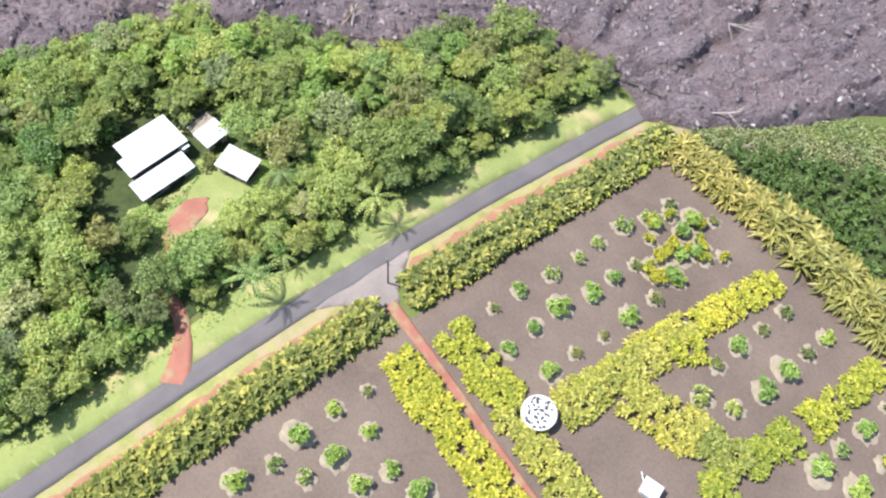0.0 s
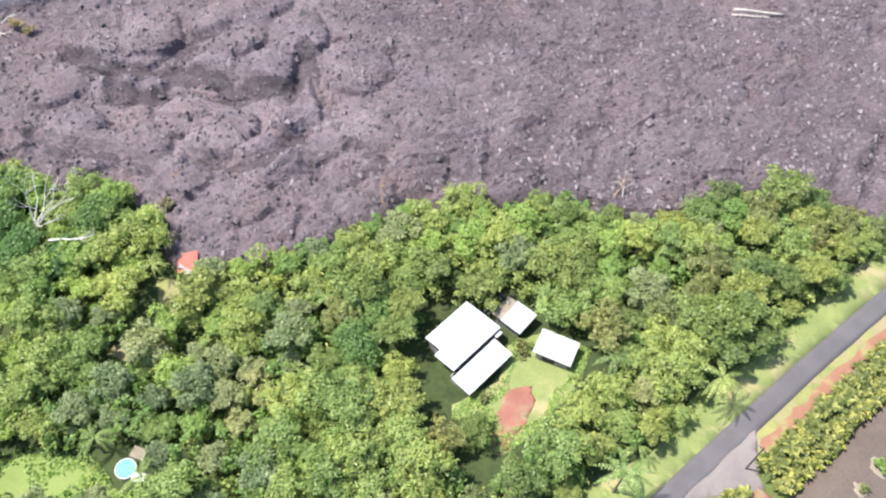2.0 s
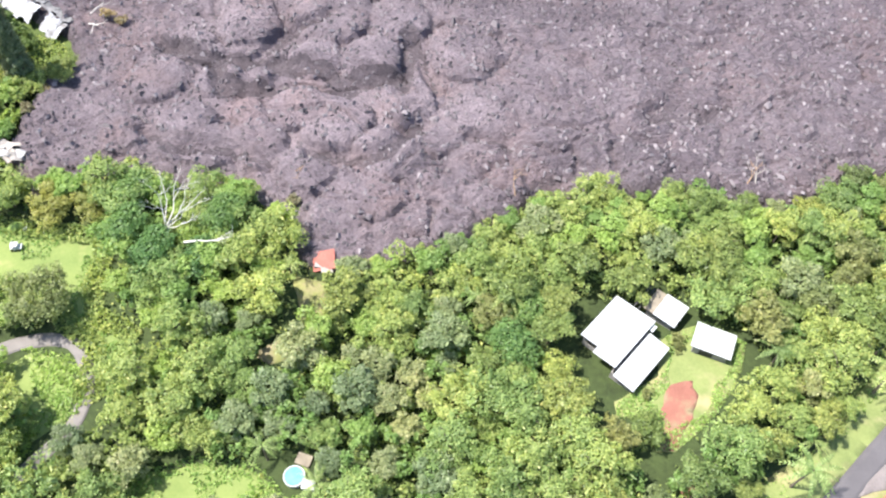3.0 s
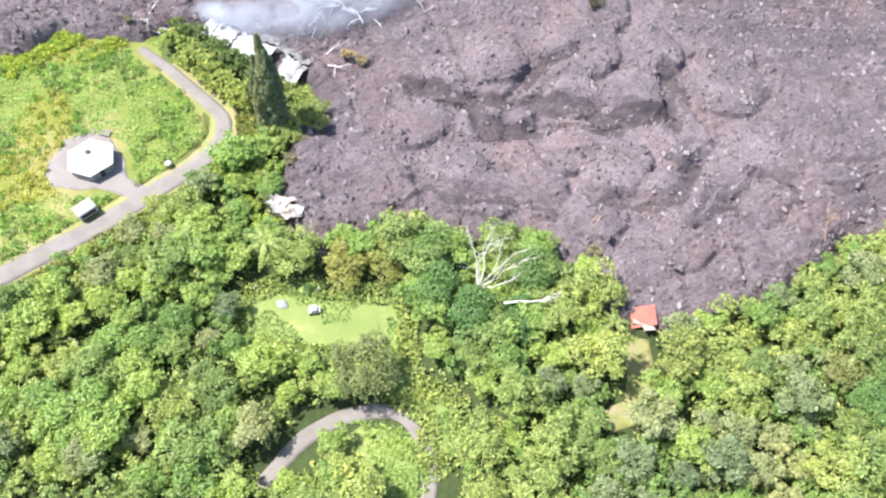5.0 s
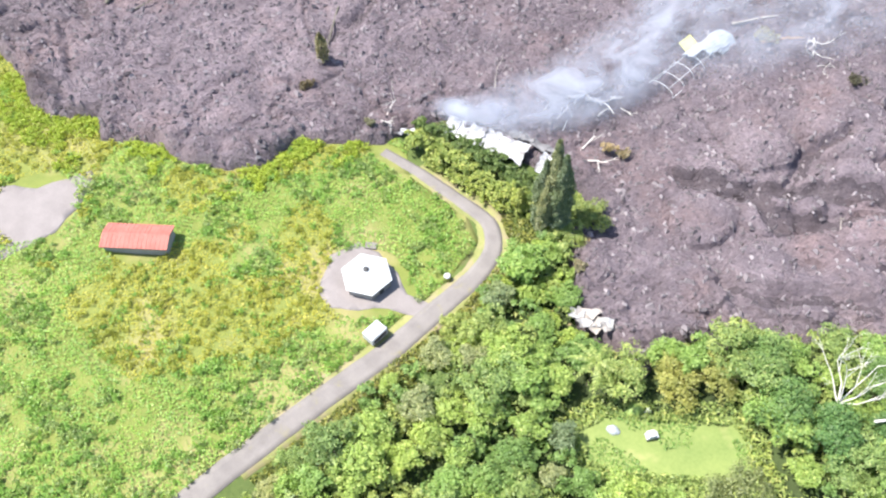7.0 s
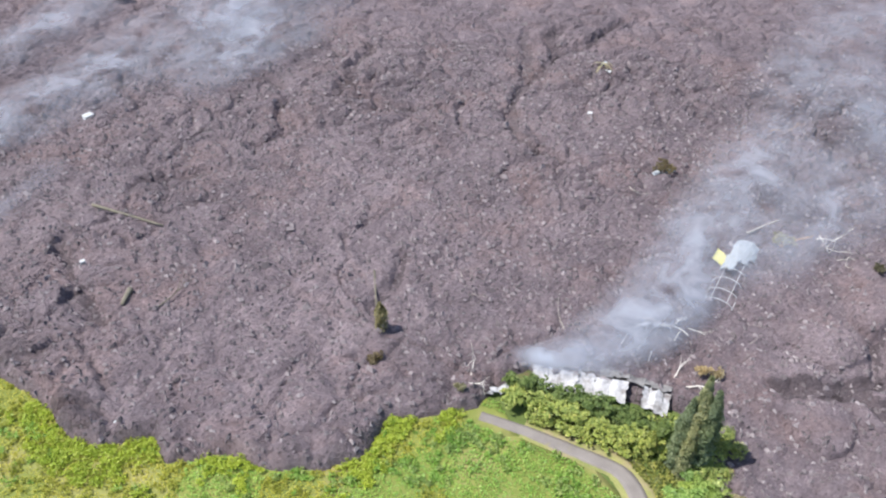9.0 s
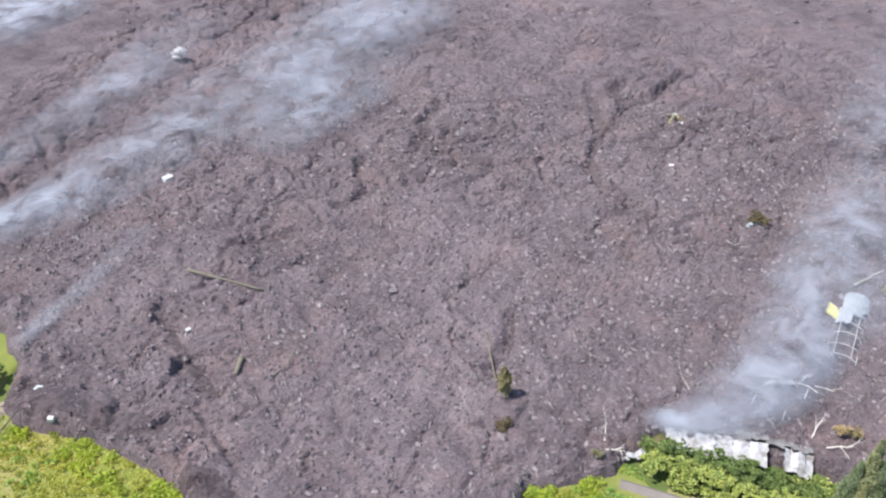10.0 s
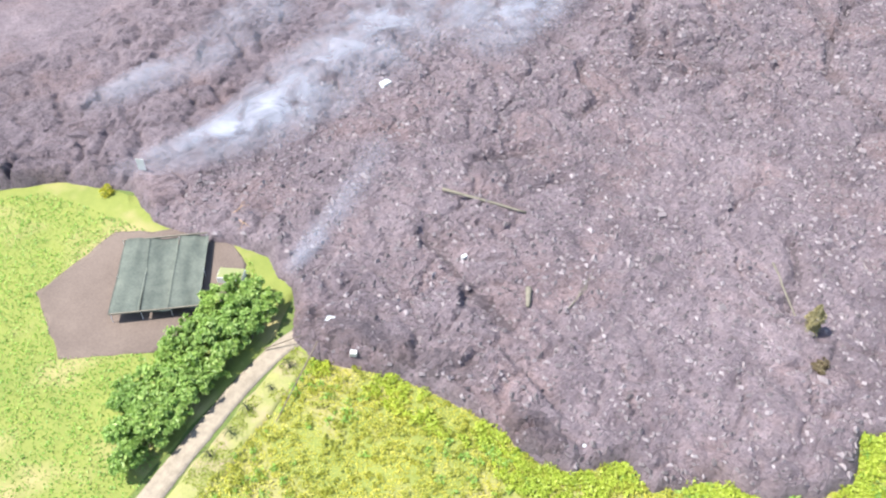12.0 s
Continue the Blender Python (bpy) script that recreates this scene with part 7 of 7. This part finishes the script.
litter("roofing_scrap", -266.5, 55.0, 2.2, MAT_TARP, "pale bent sheet in the burnt brush", 70, 0.6)
litter("roofing_scrap", -264.0, 58.5, 3.2, MAT_TARP, "pale crumpled sheet on the burnt brush", 20, 0.35)
litter("roofing_scrap", -63.2, 141.4, 3.4, MAT_DULL, "pale crumpled roofing sheet on the lava", 25, 0.25)
litter("roofing_scrap", -30.5, 134.5, 1.6, MAT_DULL, "pale panel at the edge of the lava", 60, 0.4)
litter("roofing_scrap", -37.0, 116.0, 0.9, MAT_DULL, "white panel among the dry scrub", 15, 0.8)
litter("roofing_scrap", -385.5, -85.2, 1.8, MAT_TARP, "pale broken panel on the lava", 15, 0.3)


# ---- crumpled sheets ----
def sheet(name, x, y, z, turn, lx, ly, tilt, roll, wave, mat, parent, seed, label=""):
    rng = np.random.default_rng(seed)
    n, m = 14, 10
    u, v = np.meshgrid(np.linspace(-0.5, 0.5, n), np.linspace(-0.5, 0.5, m), indexing="ij")
    bend = wave * (np.sin(3.2 * u + rng.uniform(0, 6)) * 0.6 + 1.4 * (fbm(u * 9, v * 9, 3.5, 2, seed) - 0.5))
    top = np.stack([u * lx, v * ly, bend], -1).reshape(-1, 3)
    V = np.concatenate([top, top - [0, 0, 0.05]])
    i, j = np.meshgrid(np.arange(n - 1), np.arange(m - 1), indexing="ij")
    F = np.stack([i * m + j, (i + 1) * m + j, (i + 1) * m + j + 1, i * m + j + 1], -1).reshape(-1, 4)
    k = n * m
    rim = [p * m for p in range(n)] + [(n - 1) * m + p for p in range(1, m)] + [p * m + m - 1 for p in range(n - 2, -1, -1)] + [p for p in range(m - 2, 0, -1)]
    E = np.array([(a, b, b + k, a + k) for a, b in zip(rim, rim[1:] + rim[:1])])
    me = mesh_from(name, V, [F, F[:, ::-1] + k, E], mat, True)
    ob = attach(name, me, parent, label)
    ob.matrix_basis = pose(x, y, z, tilt, roll, turn)
    return ob


# the long tunnel-roofed building that the lava has pushed in
bx, by = -253.0, -21.8
bz = float(ground(bx, by))
ruin = thing("wrecked_building", bx, by, bz, 12, "long collapsed building with torn buckled white sheeting, smoking in the lava", "building")
rng = np.random.default_rng(91)


def ruin_height(x, y):
    """The sagging roof: a low arch, fallen in towards the lava."""
    arch = 3.6 - 0.085 * (y + 0.8) ** 2 - 0.0035 * (x - 2) ** 2
    sag = 2.2 * np.clip(fbm(x + 40, y + 40, 9, 3, 95) - 0.42, 0, 1) * np.clip((y + 4) / 5, 0.15, 1)
    return np.maximum(arch - 2.4 * sag + 0.9 * (fbm(x, y, 3.2, 3, 96) - 0.5), 0.35)


def roof_piece(name, x0, x1, y0, y1, mat, seed, label="", lift=0.0, ragged=0.8):
    """A stretch of torn sheeting draped over the fallen hoops."""
    n, m = 14, 16
    u, v = np.meshgrid(np.linspace(0, 1, n), np.linspace(0, 1, m), indexing="ij")
    tear = ragged * (vnoise(v * 8, v * 0 + seed, 1.3, seed) - 0.5)
    tear2 = ragged * (vnoise(u * 6, u * 0 + seed, 1.3, seed + 1) - 0.5)
    X = x0 + (x1 - x0) * u + tear * (1 - u) + 0.8 * tear * u
    Y = y0 + (y1 - y0) * v + tear2 * (2 * v - 1)
    skew = rng.uniform(-0.12, 0.12)
    Z = ruin_height(X, Y) + lift + skew * (X - x0) + 0.35 * np.sin(X * 1.9 + seed) * (0.3 + v) * 0.5
    top = np.stack([X, Y, Z], -1).reshape(-1, 3)
    i, j = np.meshgrid(np.arange(n - 1), np.arange(m - 1), indexing="ij")
    F = np.stack([i * m + j, (i + 1) * m + j, (i + 1) * m + j + 1, i * m + j + 1], -1).reshape(-1, 4)
    k = n * m
    rim = [p * m for p in range(n)] + [(n - 1) * m + p for p in range(1, m)] + [p * m + m - 1 for p in range(n - 2, -1, -1)] + [p for p in range(m - 2, 0, -1)]
    E = np.array([(a, b, b + k, a + k) for a, b in zip(rim, rim[1:] + rim[:1])])
    attach(name, mesh_from(name, np.concatenate([top, top - [0, 0, 0.06]]), [F, F[:, ::-1] + k, E], mat, True), ruin, label)


MAT_SHEETING = mottled("smoke_stained_white_sheeting", (0.17, 0.17, 0.18), (0.50, 0.50, 0.51), 0.35, 1.6, 0.6, 0.4, 0.06, ((0.14, 0.125, 0.12), 0.3, 0.5, 0.66))
# darker grey sheeting for the strip along the middle of the roof
MAT_DARK_SHEET = mottled("dark_grey_sheeting", (0.07, 0.068, 0.066), (0.26, 0.25, 0.25), 0.4, 1.8, 0.75, 0.5, 0.06)
edges = [-14.5, -11.2, -8.4, -4.6, -1.0, 2.2, 5.8, 9.2, 12.0, 14.8]
for k, (a, b) in enumerate(zip(edges, edges[1:])):
    low = -5.8 + 0.25 * math.sin(k * 1.3) + 0.05 * k
    if k != 6:
        roof_piece("roof_sheet", a + 0.05, b + 0.2, low, -0.9 + rng.uniform(-0.7, 0.5), MAT_SHEETING, 800 + k, "torn smoke-stained white sheet", 0.0)
    if k > 0:
        roof_piece("dark_ridge_strip", a, b + 0.3, -0.9 + 0.25 * k * (k < 4) + rng.uniform(-0.3, 0.3), 1.4 + rng.uniform(-0.4, 0.8), MAT_DARK_SHEET, 820 + k, "dark grey ridge sheet", 0.12)
    if k in (1, 2, 4, 5, 7):
        roof_piece("fallen_sheet", a - 0.3, b - 0.2, 1.9 + rng.uniform(-0.4, 0.4), 5.4 + rng.uniform(-1.2, 1.0), MAT_SHEETING if k % 3 else MAT_DULL, 840 + k, "fallen grey-white sheet", -0.15, 1.6)
for k in range(11):
    bm = bmesh.new()
    x = -13.5 + 2.7 * k
    y = -4.8
    while y < 4.5:
        y2 = y + 1.9
        beam(bm, (x, y, float(ruin_height(x, y)) - 0.25), (x + 0.1, y2, float(ruin_height(x, y2)) - 0.25), 0.08)
        y = y2
    part("hoop", bm, MAT_CHAR if k % 3 else MAT_STEEL, ruin)
bm = bmesh.new()
for k in range(34):
    x, y = rng.uniform(-13, 14), rng.uniform(-4.5, 6)
    a, L = rng.uniform(0, math.pi), rng.uniform(0.8, 2.2)
    beam(bm, (x, y, 0.5), (x + L * math.cos(a), y + L * math.sin(a), rng.uniform(0.5, 1.5)), 0.1)
part("charred_debris", bm, MAT_CHAR, ruin, "charred timbers under the roof")
for k in range(7):
    bm = bmesh.new()
    x0, y0 = 4 + rng.uniform(-3, 8), 7 + rng.uniform(0, 9)
    z0 = on_lava(bx + x0, by + y0) - bz
    beam(bm, (x0, y0, z0), (x0 + rng.uniform(-2.5, 2.5), y0 + rng.uniform(1, 3), z0 + rng.uniform(0.8, 2.6)), 0.09)
    part("bent_tube", bm, MAT_STEEL, ruin)
scrap = thing("white_sheeting", -271.0, -36.5, float(ground(-271, -36.5)), 20, "torn white sheeting caught at the end of the hedge", "debris")
for k in range(3):
    sheet("sheet", 1.6 * k - 1.5, 0.5 * k - 0.4, 1.2 + 0.2 * k, 20 * k, 2.4, 1.6, rng.uniform(-18, 18), rng.uniform(-18, 18), 0.3, MAT_SHEETING, scrap, 855 + k)

# hoops and rolled sheeting torn off the building, thrown out over the lava
torn = thing("torn_frame", -246.0, -1.0, on_lava(-246, -1), 0, "bent white hoops with shreds of sheeting lying on the lava", "debris")
for k in range(6):
    r = rng.uniform(1.6, 3.0)
    a = rng.uniform(0, math.pi)
    px, py = rng.uniform(-5.5, 7.0), rng.uniform(-4.0, 4.5)
    t = np.linspace(0.0, math.pi * rng.uniform(0.6, 1.0), 9)
    line = np.stack([px + r * np.cos(t) * math.cos(a), py + r * np.cos(t) * math.sin(a), 0.3 + 0.55 * r * np.sin(t)], -1)
    V, F = tube(line, np.full(9, 0.13), 6)
    attach("hoop", mesh_from("hoop", V, F, MAT_WHITEWOOD, True), torn)
for k in range(5):
    sheet("shred", -5.0 + 2.0 * k + rng.uniform(-0.6, 0.6), -2.5 + 1.6 * k + rng.uniform(-0.8, 0.8), 1.0, rng.uniform(20, 60), rng.uniform(2.0, 3.6), rng.uniform(0.8, 1.5), rng.uniform(-25, 25), rng.uniform(-20, 20), 0.5, MAT_SHEETING, torn, 880 + k)

# pale heap of roofing at the lava's edge
heap = thing("roofing_heap", -209.4, -46.8, max(on_lava(-209.4, -45.5), float(ground(-209.4, -46.8))), 25, "pale crumpled roofing sheets pushed up by the lava", "debris")
for k in range(8):
    sheet("sheet", -3.2 + 0.9 * k + rng.uniform(-0.5, 0.5), rng.uniform(-1.6, 1.4), 0.5 + 0.12 * k, rng.uniform(0, 90), 2.9, 1.9, rng.uniform(-18, 18), rng.uniform(-18, 18), 0.5, MAT_DEAD if k % 3 else MAT_DULL, heap, 860 + k)

# wrecked greenhouse out on the lava
gx, gy = -236.6, 24.2
shade = thing("wrecked_greenhouse", gx, gy, on_lava(gx, gy) - 0.5, 88, "bent greenhouse frame with torn pale sheeting, stranded on the lava", "greenhouse")
half, span = 12.0, 3.4


def arc_points(x, sag):
    return [(x, -span * math.cos(t), 0.2 + (2.7 - sag) * math.sin(t)) for t in np.linspace(0, math.pi, 9)]


for k in range(7):
    x = -half + 4.0 * k
    V, F = tube(arc_points(x + rng.uniform(-0.3, 0.3), 0.9 * (k < 2) + rng.uniform(0, 0.3)), [0.085] * 9, 6)
    attach("hoop", mesh_from("hoop", V, F, MAT_STEEL, True), shade)
for y, z in ((-span, 0.3), (span, 0.3), (-1.9, 2.3), (1.9, 2.3)):
    V, F = tube([(-half, y, z - 0.5), (0, y + 0.2, z), (half, y, z)], [0.085] * 3, 6)
    attach("rail", mesh_from("rail", V, F, MAT_STEEL, True), shade)


def arched_sheet(name, x0, x1, a0, a1, mat, ragged, seed, label):
    n, m = 16, 14
    V = []
    for off in (0.12, 0.07):
        for i in range(n):
            for j in range(m):
                t = a0 + (a1 - a0) * j / (m - 1)
                x = x0 + (x1 - x0) * i / (n - 1)
                if i == 0:
                    x += ragged * (float(vnoise(j * 1.0, seed, 1.6, seed)) - 0.2)
                r = off + 0.4 * (float(vnoise(i * 0.8, j * 0.8, 2.0, seed)) - 0.5)
                V.append((x, -(span + r) * math.cos(t), 0.2 + (2.7 + r) * math.sin(t)))
    i, j = np.meshgrid(np.arange(n - 1), np.arange(m - 1), indexing="ij")
    F = np.stack([i * m + j, (i + 1) * m + j, (i + 1) * m + j + 1, i * m + j + 1], -1).reshape(-1, 4)
    attach(name, mesh_from(name, np.array(V), [F, F[:, ::-1] + n * m], mat, True), shade, label)


arched_sheet("sheeting", -1.5, 12.0, 1.6, 2.75, MAT_TARP, 4.0, 871, "torn pale sheeting over the hoops")
arched_sheet("sheeting", 2.0, 12.2, 0.9, 1.64, MAT_TARP, 5.0, 873, "torn pale sheeting over the hoops")
arched_sheet("sheeting", 6.0, 11.8, 0.35, 0.94, MAT_TARP, 5.0, 874, "torn pale sheeting over the hoops")
sheet("yellow_sheet", 3.6, 4.4, 1.6, 0, 4.2, 3.4, 28, 0, 0.25, MAT_YELLOW, shade, 872, "yellow sheet hanging from the frame")

# shade house behind the tall hedge
sx, sy = -425.0, -92.0
shade2 = thing("shade_house", sx, sy, float(ground(sx, sy)), 38, "grey-green shade house with flat netting roof", "shade house")
MAT_NET = mottled("grey_green_shade_netting", (0.050, 0.062, 0.052), (0.115, 0.128, 0.105), 0.25, 2.0, 0.8, 0.2, 0.02)
for k in range(3):
    sheet("netting_panel", -6.0 + 6.0 * k, 0, 2.6, rng.uniform(-2, 2), 6.1, 22.0, rng.uniform(-1.5, 1.5), rng.uniform(-3, 3), 0.7, MAT_NET, shade2, 881 + k)
for x in (-9, -3, 3, 9):
    for y in (-10.6, 0, 10.6):
        bm = bmesh.new()
        beam(bm, (x, y, -0.3), (x, y, 2.6), 0.07, 6)
        part("post", bm, MAT_STEEL, shade2)
for y in (-10.9, 10.9):
    bm = bmesh.new()
    box(bm, -9.2, y - 0.14, 2.62, 9.2, y + 0.14, 2.9)
    part("edge_beam", bm, MAT_GREYWOOD, shade2)
water_box = thing("water_box", -412.4, -84.2, float(ground(-412.4, -84.2)), 25, "pale rectangular water box beside the shade house", "water box")
bm = bmesh.new()
box(bm, -2.8, -1.5, -0.2, 2.8, 1.5, 1.8, 0.08)
part("box", bm, MAT_PALE_WALL, water_box)
bm = bmesh.new()
box(bm, -2.7, -1.4, 1.8, 2.7, 1.4, 1.9, 0.03)
part("lid", bm, LEAF_GREY, water_box, "greenish lid")
post = thing("white_sign_panel", -452.5, -69.0, on_lava(-452.5, -69.0), 20, "white upright panel standing in the lava", "panel")
bm = bmesh.new()
box(bm, -1.0, -0.08, 0.2, 1.0, 0.08, 3.6, 0.03)
part("panel", bm, MAT_WHITE_ROOF, post)
bm = bmesh.new()
beam(bm, (-0.8, 0.15, -0.5), (-0.8, 0.15, 3.4), 0.07)
beam(bm, (0.8, 0.15, -0.5), (0.8, 0.15, 3.4), 0.07)
part("legs", bm, MAT_STEEL, post)


# ---- smoke drifting low over the lava ----
def smoke_material(name, density, streak):
    """A thin veil: torn wisps stretched along the drift, clear between them."""
    m = bpy.data.materials.new(name)
    m.use_nodes = True
    n, l = m.node_tree.nodes, m.node_tree.links
    n.remove(n["Principled BSDF"])
    clear = n.new("ShaderNodeBsdfTransparent")
    veil = n.new("ShaderNodeBsdfDiffuse")
    veil.inputs["Color"].default_value = (0.49, 0.535, 0.63, 1)
    thin = n.new("ShaderNodeBsdfTranslucent")
    thin.inputs["Color"].default_value = (0.49, 0.535, 0.63, 1)
    both = n.new("ShaderNodeMixShader")
    both.inputs[0].default_value = 0.5
    l.new(veil.outputs[0], both.inputs[1])
    l.new(thin.outputs[0], both.inputs[2])
    place = n.new("ShaderNodeAttribute")
    place.attribute_name = "drift_place"
    total = None
    for scale, stretch, low, high, warp in ((0.035, streak, 0.14, 0.76, 0.3), (0.12, 0.8 * streak, 0.14, 0.74, 0.5)):
        shift = n.new("ShaderNodeMapping")
        shift.inputs["Scale"].default_value = (1 / stretch, 1, 1)
        l.new(place.outputs["Vector"], shift.inputs["Vector"])
        t = noise_node(n, l, scale, 4, 0.52, shift.outputs["Vector"])
        t.inputs["Distortion"].default_value = warp
        r = n.new("ShaderNodeMapRange")
        r.interpolation_type = "SMOOTHSTEP"
        r.inputs["From Min"].default_value = low
        r.inputs["From Max"].default_value = high
        l.new(t.outputs["Fac"], r.inputs["Value"])
        if total is None:
            total = r.outputs[0]
        else:
            mul = n.new("ShaderNodeMath")
            mul.operation = "MULTIPLY"
            l.new(total, mul.inputs[0])
            l.new(r.outputs[0], mul.inputs[1])
            total = mul.outputs[0]
    weight = n.new("ShaderNodeAttribute")
    weight.attribute_name = "veil_weight"
    mul = n.new("ShaderNodeMath")
    mul.operation = "MULTIPLY"
    l.new(total, mul.inputs[0])
    l.new(weight.outputs["Fac"], mul.inputs[1])
    mul2 = n.new("ShaderNodeMath")
    mul2.operation = "MULTIPLY"
    mul2.use_clamp = True
    l.new(mul.outputs[0], mul2.inputs[0])
    mul2.inputs[1].default_value = density
    mix = n.new("ShaderNodeMixShader")
    l.new(mul2.outputs[0], mix.inputs[0])
    l.new(clear.outputs[0], mix.inputs[1])
    l.new(both.outputs[0], mix.inputs[2])
    l.new(mix.outputs[0], n["Material Output"].inputs["Surface"])
    return m


def smoke(line, widths, heights, density, streak, layers, seed, label, fade=1.0):
    """A drifting plume: thin veils over one another along a bent line."""
    pts = np.array(line, float)
    d = np.concatenate([[0], np.cumsum(np.hypot(*np.diff(pts, axis=0).T))])
    n, m = 44, 15
    s = np.linspace(0, d[-1], n)
    x, y = np.interp(s, d, pts[:, 0]), np.interp(s, d, pts[:, 1])
    for _ in range(6):
        x[1:-1] = (x[:-2] + 2 * x[1:-1] + x[2:]) / 4
        y[1:-1] = (y[:-2] + 2 * y[1:-1] + y[2:]) / 4
    w, h = np.interp(s, d, widths), np.interp(s, d, heights)
    tx, ty = np.gradient(x), np.gradient(y)
    q = np.hypot(tx, ty)
    nx, ny = -ty / q, tx / q
    mat = smoke_material("drifting_smoke", density, streak)
    ob = thing("smoke", float(x[0]), float(y[0]), 0, 0, label, "smoke", "smoke plumes")
    for k in range(layers):
        t = np.linspace(-1, 1, m)
        f = (k + 0.6) / layers
        squeeze = 1.0 - 0.35 * f
        X = x[:, None] + nx[:, None] * w[:, None] * t[None] * squeeze
        Y = y[:, None] + ny[:, None] * w[:, None] * t[None] * squeeze
        Z = np.maximum(ground(X, Y) + 2.2, 0) + h[:, None] * f * (1 - 0.5 * t[None] ** 2) + 1.6 * (fbm(X + 31 * k, Y, 9, 3, seed + k) - 0.3)
        a = s[:, None] / d[-1]
        D = (1 - np.abs(t[None]) ** 2) ** 1.3 * np.clip(a * 9, 0, 1) * (1 - a) ** fade
        V = np.stack([X - x[0], Y - y[0], Z], -1).reshape(-1, 3)
        i, j = np.meshgrid(np.arange(n - 1), np.arange(m - 1), indexing="ij")
        F = np.stack([i * m + j, (i + 1) * m + j, (i + 1) * m + j + 1, i * m + j + 1], -1).reshape(-1, 4)
        me = mesh_from("veil", V, F, mat, True)
        at = me.attributes.new("veil_weight", "FLOAT", "POINT")
        at.data.foreach_set("value", D.astype(np.float32).ravel())
        drift = np.stack(np.broadcast_arrays(s[:, None], w[:, None] * t[None] * squeeze, np.full((1, 1), 37.0 * k + 11.0 * seed)), -1)
        at = me.attributes.new("drift_place", "FLOAT_VECTOR", "POINT")
        at.data.foreach_set("vector", drift.astype(np.float32).ravel())
        attach("veil", me, ob)
    return ob


smoke([(-267, -31), (-257, -19), (-250, -4), (-246, 15), (-242, 42), (-233, 83), (-226, 148), (-216, 210)], [7, 12, 15, 18, 23, 31, 42, 54], [4, 6, 8, 10, 12, 16, 20, 24], 1.0, 1.3, 1, 911,
      "white smoke drifting from the wrecked building", 0.55)
smoke([(-272, -28), (-262, -22), (-253, -17), (-246, -8), (-243, 4), (-240, 14)], [4, 8, 9, 9, 9, 9], [2.0, 3.0, 3.5, 4, 5, 6], 1.35, 1.3, 1, 922, "dense white smoke along the wrecked roof", 0.6)
smoke([(-236, 16), (-230, 30), (-222, 50), (-206, 90), (-190, 160)], [8, 13, 18, 26, 40], [4, 8, 11, 16, 24], 0.7, 1.4, 1, 903, "thin grey smoke round the wrecked greenhouse", 0.5)
smoke([(-461, -73), (-449, -61), (-440, -46), (-438, -26), (-437, 0), (-438, 40), (-436, 90), (-440, 150)], [6, 11, 16, 22, 27, 32, 40, 50], [2, 3, 4, 6, 8, 10, 14, 18], 1.1, 1.2, 1, 914,
      "white smoke drifting over the western lava", 0.45)
smoke([(-486, -60), (-480, -45), (-474, -20), (-476, 20), (-500, 100)], [8, 11, 16, 20, 30], [3, 5, 7, 9, 14], 1.0, 1.3, 1, 905, "white smoke drifting over the western lava", 0.7)
smoke([(-401, -80), (-402, -67), (-403, -57), (-405, -44), (-410, -28)], [3, 5, 6, 7, 7], [1, 2, 2.5, 3, 4], 0.7, 1.4, 1, 906, "wisp of bluish smoke rising beside the tall hedge", 0.6)
smoke([(-560, 20), (-585, 90), (-600, 150), (-620, 240)], [40, 54, 66, 80], [8, 14, 18, 24], 1.4, 1.5, 1, 907, "bank of pale smoke over the far lava", 0.4)
smoke([(-410, 10), (-412, 60), (-430, 130), (-455, 260)], [16, 30, 46, 64], [6, 12, 18, 26], 1.0, 1.5, 1, 908, "thin bluish haze over the far lava", 0.5)
